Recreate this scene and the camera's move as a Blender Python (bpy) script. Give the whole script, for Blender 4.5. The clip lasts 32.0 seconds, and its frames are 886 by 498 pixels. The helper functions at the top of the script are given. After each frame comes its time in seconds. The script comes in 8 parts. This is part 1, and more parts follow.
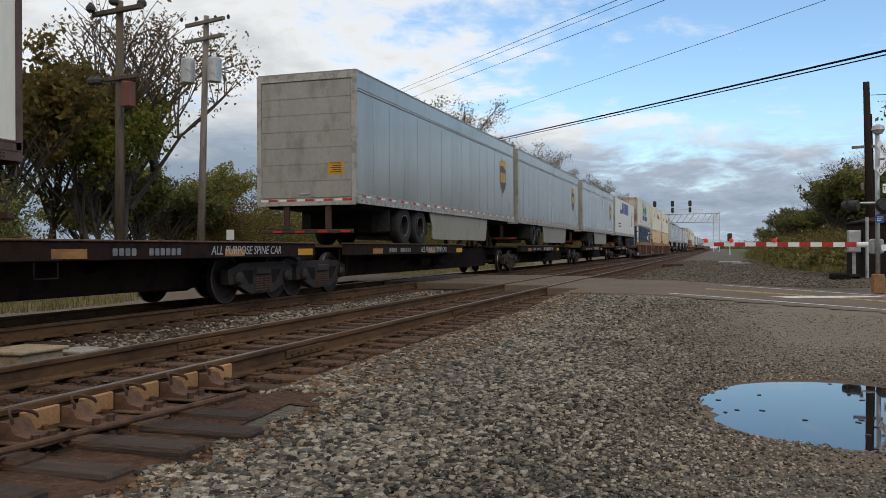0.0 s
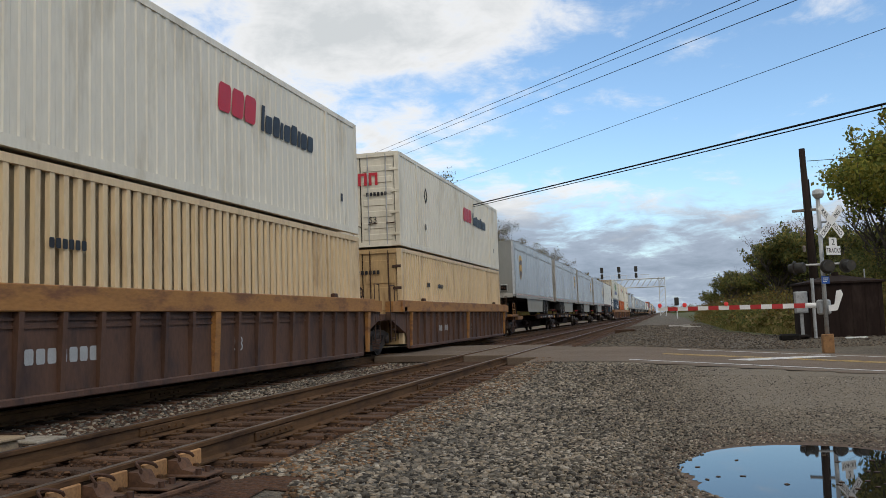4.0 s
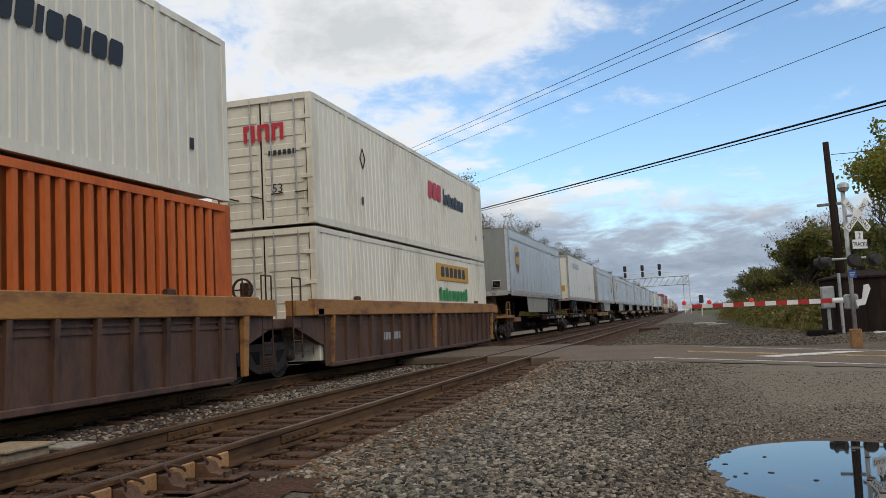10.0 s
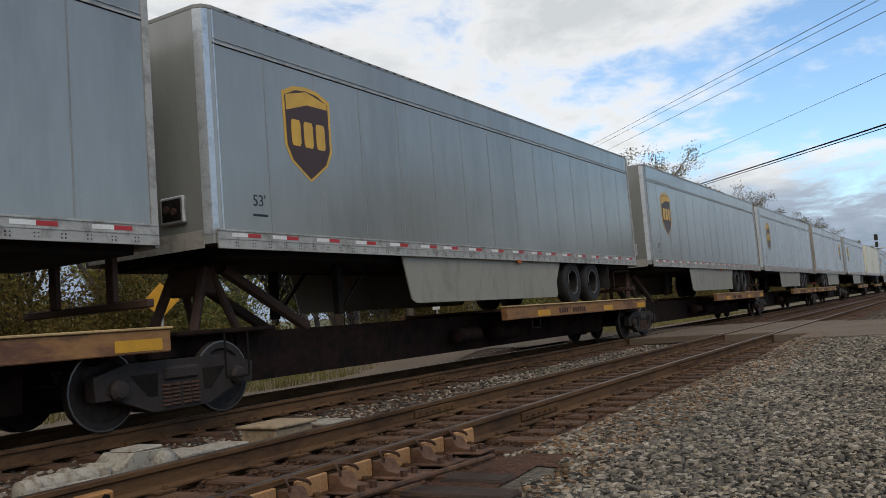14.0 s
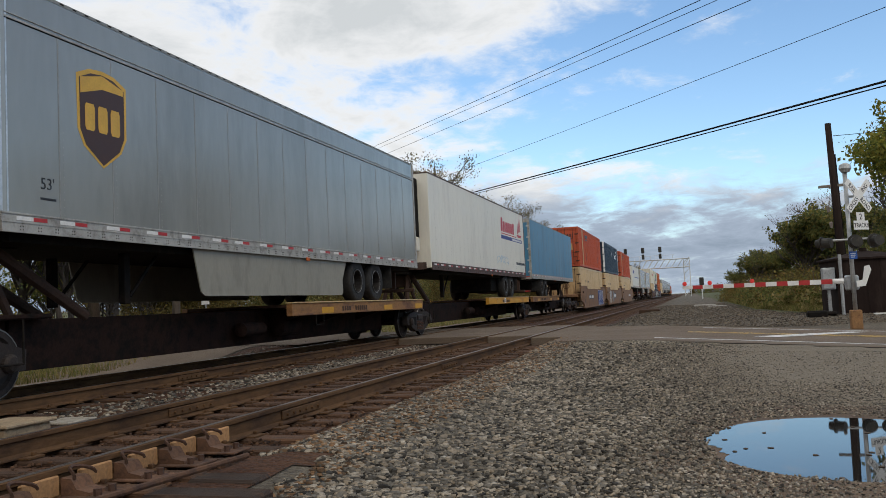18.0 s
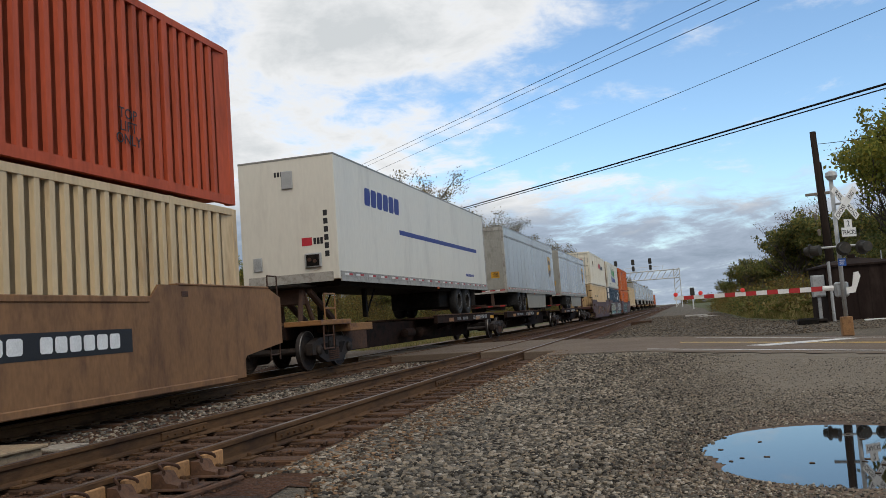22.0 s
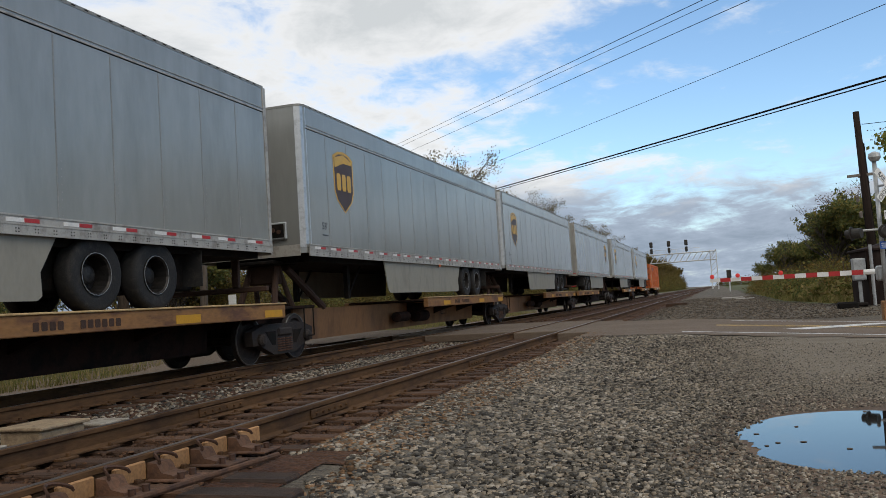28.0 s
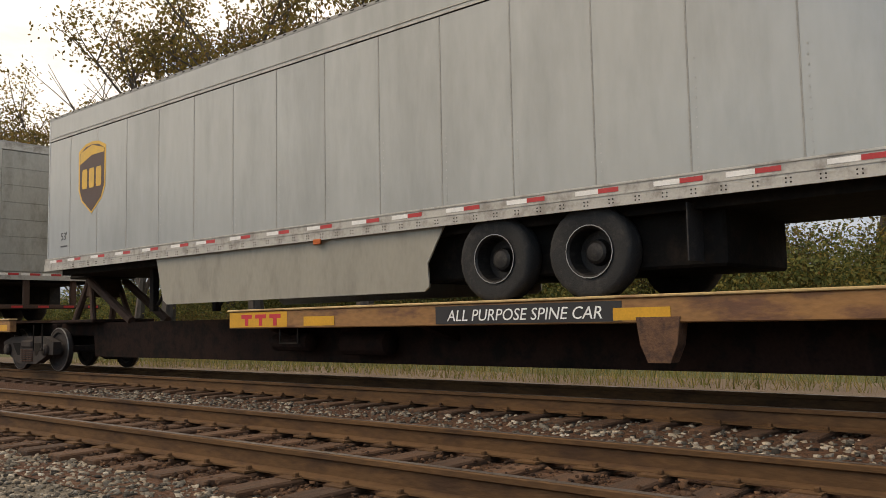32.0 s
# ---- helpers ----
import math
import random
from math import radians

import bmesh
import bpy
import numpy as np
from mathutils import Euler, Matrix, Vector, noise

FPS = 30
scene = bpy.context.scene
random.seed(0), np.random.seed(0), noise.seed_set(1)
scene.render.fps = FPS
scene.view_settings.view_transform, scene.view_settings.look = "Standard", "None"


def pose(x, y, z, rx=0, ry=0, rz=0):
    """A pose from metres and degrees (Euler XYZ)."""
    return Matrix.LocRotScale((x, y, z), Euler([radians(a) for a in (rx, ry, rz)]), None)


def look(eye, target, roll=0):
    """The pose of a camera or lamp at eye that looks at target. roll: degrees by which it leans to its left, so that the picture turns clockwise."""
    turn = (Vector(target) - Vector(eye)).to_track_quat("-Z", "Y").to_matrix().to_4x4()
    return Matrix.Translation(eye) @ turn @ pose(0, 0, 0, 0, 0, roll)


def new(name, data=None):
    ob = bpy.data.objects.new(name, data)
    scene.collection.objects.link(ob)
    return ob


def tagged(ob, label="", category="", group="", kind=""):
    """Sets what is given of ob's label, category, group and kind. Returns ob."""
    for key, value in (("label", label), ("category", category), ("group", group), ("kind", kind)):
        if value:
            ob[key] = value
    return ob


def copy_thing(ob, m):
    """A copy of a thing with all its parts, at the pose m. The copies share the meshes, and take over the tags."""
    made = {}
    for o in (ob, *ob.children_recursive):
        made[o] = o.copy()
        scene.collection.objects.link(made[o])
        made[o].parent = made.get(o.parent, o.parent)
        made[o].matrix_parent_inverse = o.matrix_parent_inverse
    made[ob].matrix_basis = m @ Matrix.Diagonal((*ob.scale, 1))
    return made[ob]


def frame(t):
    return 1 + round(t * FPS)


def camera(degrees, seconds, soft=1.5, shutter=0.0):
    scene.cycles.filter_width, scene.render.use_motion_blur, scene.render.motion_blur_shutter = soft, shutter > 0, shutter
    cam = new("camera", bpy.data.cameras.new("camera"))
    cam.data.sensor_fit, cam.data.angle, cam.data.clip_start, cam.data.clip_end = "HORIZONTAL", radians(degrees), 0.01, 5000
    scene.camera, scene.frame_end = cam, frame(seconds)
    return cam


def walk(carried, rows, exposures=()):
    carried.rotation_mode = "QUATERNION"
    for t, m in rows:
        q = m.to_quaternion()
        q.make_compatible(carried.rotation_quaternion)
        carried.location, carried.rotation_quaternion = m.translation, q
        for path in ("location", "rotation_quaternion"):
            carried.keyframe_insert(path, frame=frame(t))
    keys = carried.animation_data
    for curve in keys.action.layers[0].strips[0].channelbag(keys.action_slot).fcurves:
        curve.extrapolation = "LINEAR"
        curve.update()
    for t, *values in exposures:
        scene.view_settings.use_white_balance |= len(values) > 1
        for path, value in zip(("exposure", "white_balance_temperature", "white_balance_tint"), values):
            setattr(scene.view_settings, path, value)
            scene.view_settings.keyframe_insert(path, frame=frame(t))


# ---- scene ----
# The camera stands beside a double-track railway and swings left at the end.
# x runs across the tracks, y along them; z = 0 is the top of the rails.
cam = camera(55.28, 32.0, soft=0.78)
PATH = [
    (0.0, 4.231, 0.040, 0.972, 18.07, 0.01, -0.31),
    (0.5, 4.101, 0.007, 0.970, 12.82, -0.01, -0.76),
    (1.0, 4.026, -0.004, 0.983, 13.47, 1.90, -0.13),
    (1.5, 4.013, 0.012, 0.995, 14.96, 2.83, -0.40),
    (2.0, 4.007, 0.016, 0.998, 15.46, 3.37, -1.18),
    (2.5, 4.014, 0.020, 1.001, 15.06, 3.54, -1.30),
    (3.0, 4.019, 0.003, 0.996, 14.65, 3.69, -1.61),
    (3.5, 4.018, 0.002, 0.998, 14.56, 4.74, -1.76),
    (5.5, 4.037, 0.003, 0.998, 14.37, 4.64, -2.27),
    (6.0, 4.038, 0.001, 0.996, 14.27, 4.55, -2.16),
    (6.5, 4.035, 0.002, 0.991, 14.31, 4.55, -2.59),
    (7.0, 4.030, 0.003, 0.988, 14.37, 4.68, -2.34),
    (7.5, 4.026, 0.007, 0.986, 14.49, 4.69, -1.89),
    (8.0, 4.022, 0.008, 0.985, 14.66, 4.72, -1.49),
    (8.5, 4.016, 0.005, 0.982, 15.55, 4.52, -1.80),
    (9.0, 4.017, -0.000, 0.986, 16.35, 4.27, -1.80),
    (9.5, 4.021, -0.010, 0.983, 16.02, 4.32, -2.28),
    (10.0, 4.025, -0.009, 0.987, 16.00, 4.93, -2.91),
    (10.5, 4.019, 0.003, 0.982, 16.35, 4.72, -3.24),
    (11.0, 4.007, 0.013, 0.978, 17.33, 4.76, -3.03),
    (11.5, 4.004, 0.011, 0.970, 17.44, 4.33, -2.85),
    (12.0, 3.998, -0.002, 0.963, 17.07, 4.12, -3.26),
    (12.5, 3.972, -0.052, 0.957, 21.12, 3.20, -4.06),
    (13.0, 3.965, -0.095, 0.947, 29.11, 3.29, -2.61),
    (13.5, 3.962, -0.105, 0.951, 30.47, 3.87, -4.07),
    (14.0, 3.964, -0.083, 0.950, 31.03, 4.78, -4.56),
    (14.5, 3.984, -0.049, 0.957, 21.12, 5.56, -5.24),
    (15.0, 3.993, -0.036, 0.947, 15.20, 4.33, -3.56),
    (15.5, 3.998, -0.017, 0.951, 16.10, 3.88, -2.67),
    (17.5, 4.021, 0.012, 0.937, 15.77, 3.58, -2.81),
    (18.0, 4.016, 0.014, 0.929, 16.10, 3.75, -2.80),
    (18.5, 4.013, 0.019, 0.932, 16.69, 3.98, -2.77),
    (19.0, 4.015, 0.025, 0.935, 16.75, 4.47, -2.21),
    (19.5, 4.011, 0.029, 0.939, 16.86, 4.69, -2.73),
    (20.0, 4.009, 0.022, 0.942, 16.81, 4.84, -3.29),
    (20.5, 4.009, 0.025, 0.940, 16.84, 5.22, -3.54),
    (21.0, 4.005, 0.023, 0.934, 16.29, 5.00, -3.55),
    (21.5, 4.004, 0.015, 0.929, 15.96, 4.88, -3.99),
    (22.0, 4.008, 0.018, 0.929, 15.38, 4.81, -4.17),
    (22.5, 4.004, 0.016, 0.926, 15.82, 4.41, -4.01),
    (23.0, 4.007, 0.017, 0.922, 15.66, 4.12, -3.77),
    (23.5, 4.012, 0.013, 0.919, 15.52, 4.42, -3.97),
    (24.0, 4.014, 0.004, 0.920, 16.13, 4.98, -4.18),
    (24.5, 4.011, -0.003, 0.922, 17.04, 4.81, -4.12),
    (25.0, 4.012, -0.004, 0.921, 16.97, 4.52, -4.07),
    (25.5, 4.009, -0.007, 0.926, 17.30, 3.70, -3.70),
    (27.5, 4.002, 0.007, 0.944, 17.55, 3.68, -3.64),
    (28.0, 4.005, 0.011, 0.937, 17.76, 3.62, -3.65),
    (28.5, 4.008, 0.015, 0.932, 17.81, 3.67, -3.61),
    (29.0, 4.009, 0.015, 0.936, 18.28, 4.18, -3.42),
    (29.5, 4.016, 0.014, 0.926, 18.65, 4.03, -3.41),
    (30.0, 4.025, 0.005, 0.911, 18.81, 3.94, -3.38),
    (30.5, 4.034, -0.010, 0.910, 19.56, 4.05, -3.61),
    (31.0, 4.039, -0.028, 0.904, 22.90, 3.95, -3.54),
    (31.1, 4.039, -0.028, 0.904, 28.60, 3.60, -3.20),
    (31.2, 4.039, -0.028, 0.904, 38.90, 3.40, -2.80),
    (31.4, 4.039, -0.08, 0.904, 62.00, 3.50, -2.20),
    (31.6, 4.039, -0.20, 0.904, 85.00, 3.60, -1.60),
    (31.8, 4.039, -0.40, 0.904, 108.00, 4.10, -1.20),
    (32.0, 4.039, -0.64, 0.904, 130.40, 4.84, -1.13),
]


def aim(x, y, z, yaw, pitch, roll):
    return Matrix.Translation((x, y, z)) @ pose(0, 0, 0, 90 + pitch, 0, yaw) @ pose(0, 0, 0, 0, 0, roll)


walk(cam, [(r[0], aim(*r[1:])) for r in PATH],
     exposures=[(0.0, 0.0, 6500, 10), (29.0, 0.0, 6500, 10), (31.0, 0.05, 6650, 11), (31.5, 0.3, 7500, 13), (32.0, 0.62, 8000, 14)])

# ---------------------------------------------------------------- light
world = bpy.data.worlds.new("sky")
scene.world = world
world.use_nodes = True
wn, wl = world.node_tree.nodes, world.node_tree.links
wn.clear()
SUN_ELEV, SUN_AZ = 45.0, 136.0   # degrees; azimuth from +y towards +x


def wnode(kind, **values):
    n = wn.new(kind)
    for k, v in values.items():
        n.inputs[k].default_value = v
    return n


sky = wn.new("ShaderNodeTexSky")
sky.sky_type, sky.sun_disc = "NISHITA", False
sky.sun_elevation, sky.sun_rotation = radians(SUN_ELEV), radians(SUN_AZ)
sky.air_density, sky.dust_density, sky.ozone_density = 1.0, 0.6, 1.6
wco = wn.new("ShaderNodeTexCoord")
wsep = wn.new("ShaderNodeSeparateXYZ")
wl.new(wco.outputs["Generated"], wsep.inputs[0])


def wmath(op, a, b=None):
    n = wn.new("ShaderNodeMath")
    n.operation = op
    for i, v in enumerate((a, b)):
        if v is None:
            continue
        if isinstance(v, (int, float)):
            n.inputs[i].default_value = v
        else:
            wl.new(v, n.inputs[i])
    return n.outputs[0]


# The cloud deck: the direction is laid onto a flat layer, so that clouds crowd towards the horizon.
wup = wmath("MAXIMUM", wsep.outputs["Z"], 0.0)
wz = wmath("ADD", wup, 0.17)
wflat = wn.new("ShaderNodeCombineXYZ")
wl.new(wmath("DIVIDE", wsep.outputs["X"], wz), wflat.inputs[0])
wl.new(wmath("DIVIDE", wsep.outputs["Y"], wz), wflat.inputs[1])
wmap = wn.new("ShaderNodeMapping")
wmap.inputs["Location"].default_value = (3.4, 1.2, 0.0)
wmap.inputs["Rotation"].default_value = (0, 0, radians(14))
wmap.inputs["Scale"].default_value = (0.85, 0.75, 1.0)
wl.new(wflat.outputs[0], wmap.inputs[0])
big = wnode("ShaderNodeTexNoise", Scale=2.8, Detail=10.0, Roughness=0.60, Distortion=0.35)
fine = wnode("ShaderNodeTexNoise", Scale=7.5, Detail=9.0, Roughness=0.64, Distortion=0.5)
wl.new(wmap.outputs[0], big.inputs["Vector"])
wl.new(wmap.outputs[0], fine.inputs["Vector"])


def wstep(v, a, b, lo=0.0, hi=1.0):
    n = wn.new("ShaderNodeMapRange")
    n.interpolation_type = "SMOOTHSTEP"
    for k, x in (("From Min", a), ("From Max", b), ("To Min", lo), ("To Max", hi)):
        n.inputs[k].default_value = x
    wl.new(v, n.inputs[0])
    return n.outputs[0]


# a wide sheet of cloud lies towards -x, behind the train; it reaches further out higher up; a bank lies on the horizon
edge = wmath("SUBTRACT", wsep.outputs["X"], wstep(wup, 0.26, 0.33, 0.0, 0.20))
side = wstep(edge, -0.50, 0.0, 0.19, -0.13)
low = wstep(wup, 0.06, 0.18, 0.32, 0.0)
rest = wmath("MAXIMUM", wstep(wup, 0.44, 0.70, -0.20, 0.20), wstep(wsep.outputs["Y"], -0.45, 0.25, 0.16, -0.20))   # mostly cloud overhead and to the rear
cover = wmath("ADD", wmath("ADD", wmath("MULTIPLY", big.outputs["Fac"], 0.80), wmath("MULTIPLY", fine.outputs["Fac"], 0.38)),
              wmath("ADD", wmath("MAXIMUM", side, rest), wmath("SUBTRACT", low, 0.09)))
ramp = wn.new("ShaderNodeValToRGB")
ramp.color_ramp.elements[0].position, ramp.color_ramp.elements[1].position = 0.43, 0.68
ramp.color_ramp.interpolation = "EASE"
wl.new(cover, ramp.inputs[0])
shade = wn.new("ShaderNodeValToRGB")      # thin edges are white, the thick middle is greyer
shade.color_ramp.elements[0].position, shade.color_ramp.elements[0].color = 0.58, (7.3, 7.35, 7.4, 1)
shade.color_ramp.elements[1].position, shade.color_ramp.elements[1].color = 0.84, (4.9, 5.15, 5.3, 1)
wl.new(cover, shade.inputs[0])
wmix = wn.new("ShaderNodeMix")
wmix.data_type = "RGBA"
wl.new(ramp.outputs[0], wmix.inputs["Factor"])
wtint = wn.new("ShaderNodeMix")
wtint.data_type, wtint.blend_type = "RGBA", "MULTIPLY"
wtint.inputs["Factor"].default_value = 1.0
wtint.inputs["B"].default_value = (1.20, 1.36, 1.43, 1)
wl.new(sky.outputs[0], wtint.inputs["A"])
wl.new(wtint.outputs["Result"], wmix.inputs["A"])
wbank = wmath("ADD", wup, wmath("MULTIPLY", wmath("SUBTRACT", big.outputs["Fac"], 0.5), 0.28))
wgrey = wn.new("ShaderNodeMix")           # the bank near the horizon shows its blue-grey underside
wgrey.data_type, wgrey.blend_type = "RGBA", "MULTIPLY"
wgrey.inputs["B"].default_value = (0.46, 0.54, 0.66, 1)
wl.new(wstep(wbank, 0.09, 0.19, 1.0, 0.0), wgrey.inputs["Factor"])
wl.new(shade.outputs[0], wgrey.inputs["A"])
wl.new(wgrey.outputs["Result"], wmix.inputs["B"])
bg = wnode("ShaderNodeBackground", Strength=0.13)
wl.new(wmix.outputs["Result"], bg.inputs["Color"])
wout = wn.new("ShaderNodeOutputWorld")
wl.new(bg.outputs[0], wout.inputs[0])

sun_data = bpy.data.lights.new("sun", "SUN")
sun_data.energy, sun_data.angle, sun_data.color = 0.95, radians(30), (1.0, 0.88, 0.72)
sun = new("sun", sun_data)
az, el = radians(SUN_AZ), radians(SUN_ELEV)
sun.matrix_world = look((0, 0, 60), (-60 * math.sin(az) * math.cos(el), -60 * math.cos(az) * math.cos(el), 60 - 60 * math.sin(el)))

# ---------------------------------------------------------------- materials
MATS = {}


def mat(name, col, rough=0.6, metal=0.0, var=0.18, scale=2.0, fine_scale=28.0, bump=0.15, second=None, amount=0.5,
        stretch=(1, 1, 1), rand=0.0, spec=0.4):
    """A procedural surface: base colour varied at two scales, an optional second colour (rust, dirt, moss) in patches, relief."""
    if name in MATS:
        return MATS[name]
    m = bpy.data.materials.new(name)
    m.use_nodes = True
    nt = m.node_tree
    nodes, links = nt.nodes, nt.links
    b = nodes["Principled BSDF"]
    b.inputs["Roughness"].default_value, b.inputs["Metallic"].default_value = rough, metal
    b.inputs["Specular IOR Level"].default_value = spec
    co = nodes.new("ShaderNodeTexCoord")
    mp = nodes.new("ShaderNodeMapping")
    mp.inputs["Scale"].default_value = stretch
    links.new(co.outputs["Object"], mp.inputs[0])
    n1 = nodes.new("ShaderNodeTexNoise")
    n1.inputs["Scale"].default_value, n1.inputs["Detail"].default_value = scale, 6
    n2 = nodes.new("ShaderNodeTexNoise")
    n2.inputs["Scale"].default_value, n2.inputs["Detail"].default_value = fine_scale, 4
    for n in (n1, n2):
        links.new(mp.outputs[0], n.inputs["Vector"])
    add = nodes.new("ShaderNodeMath")
    add.operation = "ADD"
    links.new(n1.outputs["Fac"], add.inputs[0])
    links.new(n2.outputs["Fac"], add.inputs[1])
    rmp = nodes.new("ShaderNodeMapRange")
    rmp.inputs["From Min"].default_value, rmp.inputs["From Max"].default_value = 0.7, 1.3
    rmp.inputs["To Min"].default_value, rmp.inputs["To Max"].default_value = 1 - var, 1 + var
    links.new(add.outputs[0], rmp.inputs[0])
    base = nodes.new("ShaderNodeMix")
    base.data_type = "RGBA"
    base.inputs["A"].default_value = (*col, 1)
    base.inputs["B"].default_value = (*(second or col), 1)
    if second:
        st = nodes.new("ShaderNodeMapRange")
        st.inputs["From Min"].default_value, st.inputs["From Max"].default_value = 0.62 - 0.28 * amount, 0.78 - 0.28 * amount
        n3 = nodes.new("ShaderNodeTexNoise")
        n3.inputs["Scale"].default_value, n3.inputs["Detail"].default_value = scale * 1.7, 8
        n3.inputs["Roughness"].default_value = 0.65
        links.new(mp.outputs[0], n3.inputs["Vector"])
        links.new(n3.outputs["Fac"], st.inputs[0])
        links.new(st.outputs[0], base.inputs["Factor"])
    else:
        base.inputs["Factor"].default_value = 0
    mul = nodes.new("ShaderNodeVectorMath")
    mul.operation = "SCALE"
    links.new(base.outputs["Result"], mul.inputs[0])
    links.new(rmp.outputs[0], mul.inputs["Scale"])
    out = mul.outputs[0]
    if rand:
        inf = nodes.new("ShaderNodeObjectInfo")
        rr = nodes.new("ShaderNodeMapRange")
        rr.inputs["To Min"].default_value, rr.inputs["To Max"].default_value = 1 - rand, 1 + rand
        links.new(inf.outputs["Random"], rr.inputs[0])
        mul2 = nodes.new("ShaderNodeVectorMath")
        mul2.operation = "SCALE"
        links.new(out, mul2.inputs[0])
        links.new(rr.outputs[0], mul2.inputs["Scale"])
        out = mul2.outputs[0]
    links.new(out, b.inputs["Base Color"])
    rv = nodes.new("ShaderNodeMapRange")
    rv.inputs["To Min"].default_value, rv.inputs["To Max"].default_value = max(0.02, rough - 0.12), min(1, rough + 0.12)
    links.new(n1.outputs["Fac"], rv.inputs[0])
    links.new(rv.outputs[0], b.inputs["Roughness"])
    if bump:
        bp = nodes.new("ShaderNodeBump")
        bp.inputs["Strength"].default_value, bp.inputs["Distance"].default_value = bump, 0.02
        links.new(n2.outputs["Fac"], bp.inputs["Height"])
        links.new(bp.outputs[0], b.inputs["Normal"])
    MATS[name] = m
    return m


RUST = (0.115, 0.052, 0.028)
DIRT = (0.16, 0.135, 0.105)
M_TRAILER = mat("grey_trailer_paint", (0.316, 0.320, 0.300), 0.22, 0.25, 0.06, 0.6, 7, 0.02, (0.264, 0.268, 0.251), 0.45, (1, 1, 0.25), 0.07, 0.5)
M_ALU = mat("aluminium", (0.52, 0.53, 0.53), 0.38, 0.7, 0.15, 3, 40, 0.05, (0.33, 0.33, 0.32), 0.4)
M_SKIRT = mat("skirt_panel", (0.270, 0.252, 0.205), 0.55, 0.0, 0.08, 1.5, 20, 0.03, (0.215, 0.200, 0.165), 0.4, (1, 1, 0.4))
M_DOORG = mat("roll_door_grey", (0.315, 0.306, 0.272), 0.5, 0.1, 0.10, 1.5, 20, 0.04, (0.219, 0.212, 0.181), 0.4, (1, 1, 0.5))
M_WARMW = mat("warm_white_container", (0.72, 0.67, 0.55), 0.5, 0.0, 0.07, 0.8, 14, 0.03, (0.58, 0.52, 0.40), 0.4, (1, 1, 0.25), 0.05)
M_WHITE = mat("white_panel", (0.72, 0.69, 0.60), 0.45, 0.0, 0.05, 0.8, 14, 0.03, (0.64, 0.61, 0.53), 0.4, (1, 1, 0.25), 0.05)
M_CREAM = mat("cream_reefer_panel", (0.68, 0.64, 0.52), 0.5, 0.0, 0.07, 0.8, 14, 0.03, (0.48, 0.45, 0.37), 0.45, (1, 1, 0.25))
M_BEIGE = mat("beige_container", (0.62, 0.47, 0.28), 0.55, 0.0, 0.10, 0.9, 16, 0.05, (0.42, 0.29, 0.16), 0.35, (1, 1, 0.25), 0.06)
M_ORANGE = mat("orange_container", (0.52, 0.120, 0.026), 0.6, 0.0, 0.14, 0.9, 16, 0.05, (0.38, 0.085, 0.022), 0.5, (1, 1, 0.25), 0.08, 0.25)
M_NAVY = mat("navy_container", (0.012, 0.029, 0.052), 0.5, 0.0, 0.15, 0.9, 16, 0.05, (0.020, 0.036, 0.055), 0.4, (1, 1, 0.25))
M_BLUE = mat("blue_trailer_paint", (0.065, 0.21, 0.34), 0.45, 0.0, 0.10, 0.8, 14, 0.03, (0.05, 0.155, 0.25), 0.4, (1, 1, 0.25))
M_BLACK = mat("underframe_black", (0.010, 0.009, 0.008), 0.85, 0.0, 0.3, 3, 30, 0.2, (0.020, 0.015, 0.012), 0.5, (1, 1, 1), 0.0, 0.12)
M_RUSTY = mat("rusty_steel", (0.075, 0.036, 0.022), 0.75, 0.1, 0.3, 4, 40, 0.4, (0.044, 0.024, 0.016), 0.5)
M_SPINE = mat("spine_brown_paint", (0.024, 0.013, 0.010), 0.9, 0.0, 0.25, 2.2, 26, 0.2, (0.010, 0.008, 0.007), 0.55, (1, 1, 1), 0.0, 0.12)
M_BRIGHTY = mat("bright_yellow_paint", (0.60, 0.30, 0.03), 0.6, 0.0, 0.12, 2.5, 26, 0.1, (0.40, 0.18, 0.035), 0.4, (1, 0.35, 1))
M_YELLOW = mat("faded_yellow_paint", (0.245, 0.120, 0.042), 0.65, 0.0, 0.20, 2.5, 26, 0.2, RUST, 0.5, (1, 0.35, 1), 0.08)
M_WELL = mat("brown_well_paint", (0.098, 0.050, 0.031), 0.65, 0.0, 0.20, 1.2, 22, 0.15, (0.05, 0.028, 0.022), 0.55, (1, 1, 0.4))
M_WELLD = mat("dark_oxide_well_paint", (0.075, 0.027, 0.024), 0.6, 0.0, 0.20, 1.2, 22, 0.12, (0.04, 0.022, 0.02), 0.5, (1, 1, 0.4))
M_WELLT = mat("tan_brown_well_paint", (0.225, 0.115, 0.050), 0.65, 0.0, 0.18, 1.2, 22, 0.12, (0.14, 0.07, 0.034), 0.5, (1, 1, 0.4))
M_TYRE = mat("tyre_rubber", (0.018, 0.018, 0.018), 0.85, 0.0, 0.3, 6, 60, 0.3, (0.036, 0.033, 0.030), 0.4)
M_RIM = mat("steel_rim", (0.028, 0.026, 0.025), 0.5, 0.6, 0.3, 6, 60, 0.1, (0.05, 0.045, 0.04), 0.5)
M_WHEEL = mat("wheel_steel", (0.022, 0.017, 0.015), 0.8, 0.1, 0.3, 4, 40, 0.2, (0.046, 0.032, 0.025), 0.4)
M_TREAD = mat("polished_wheel_tread", (0.20, 0.19, 0.18), 0.4, 0.95, 0.15, 4, 40, 0.05)
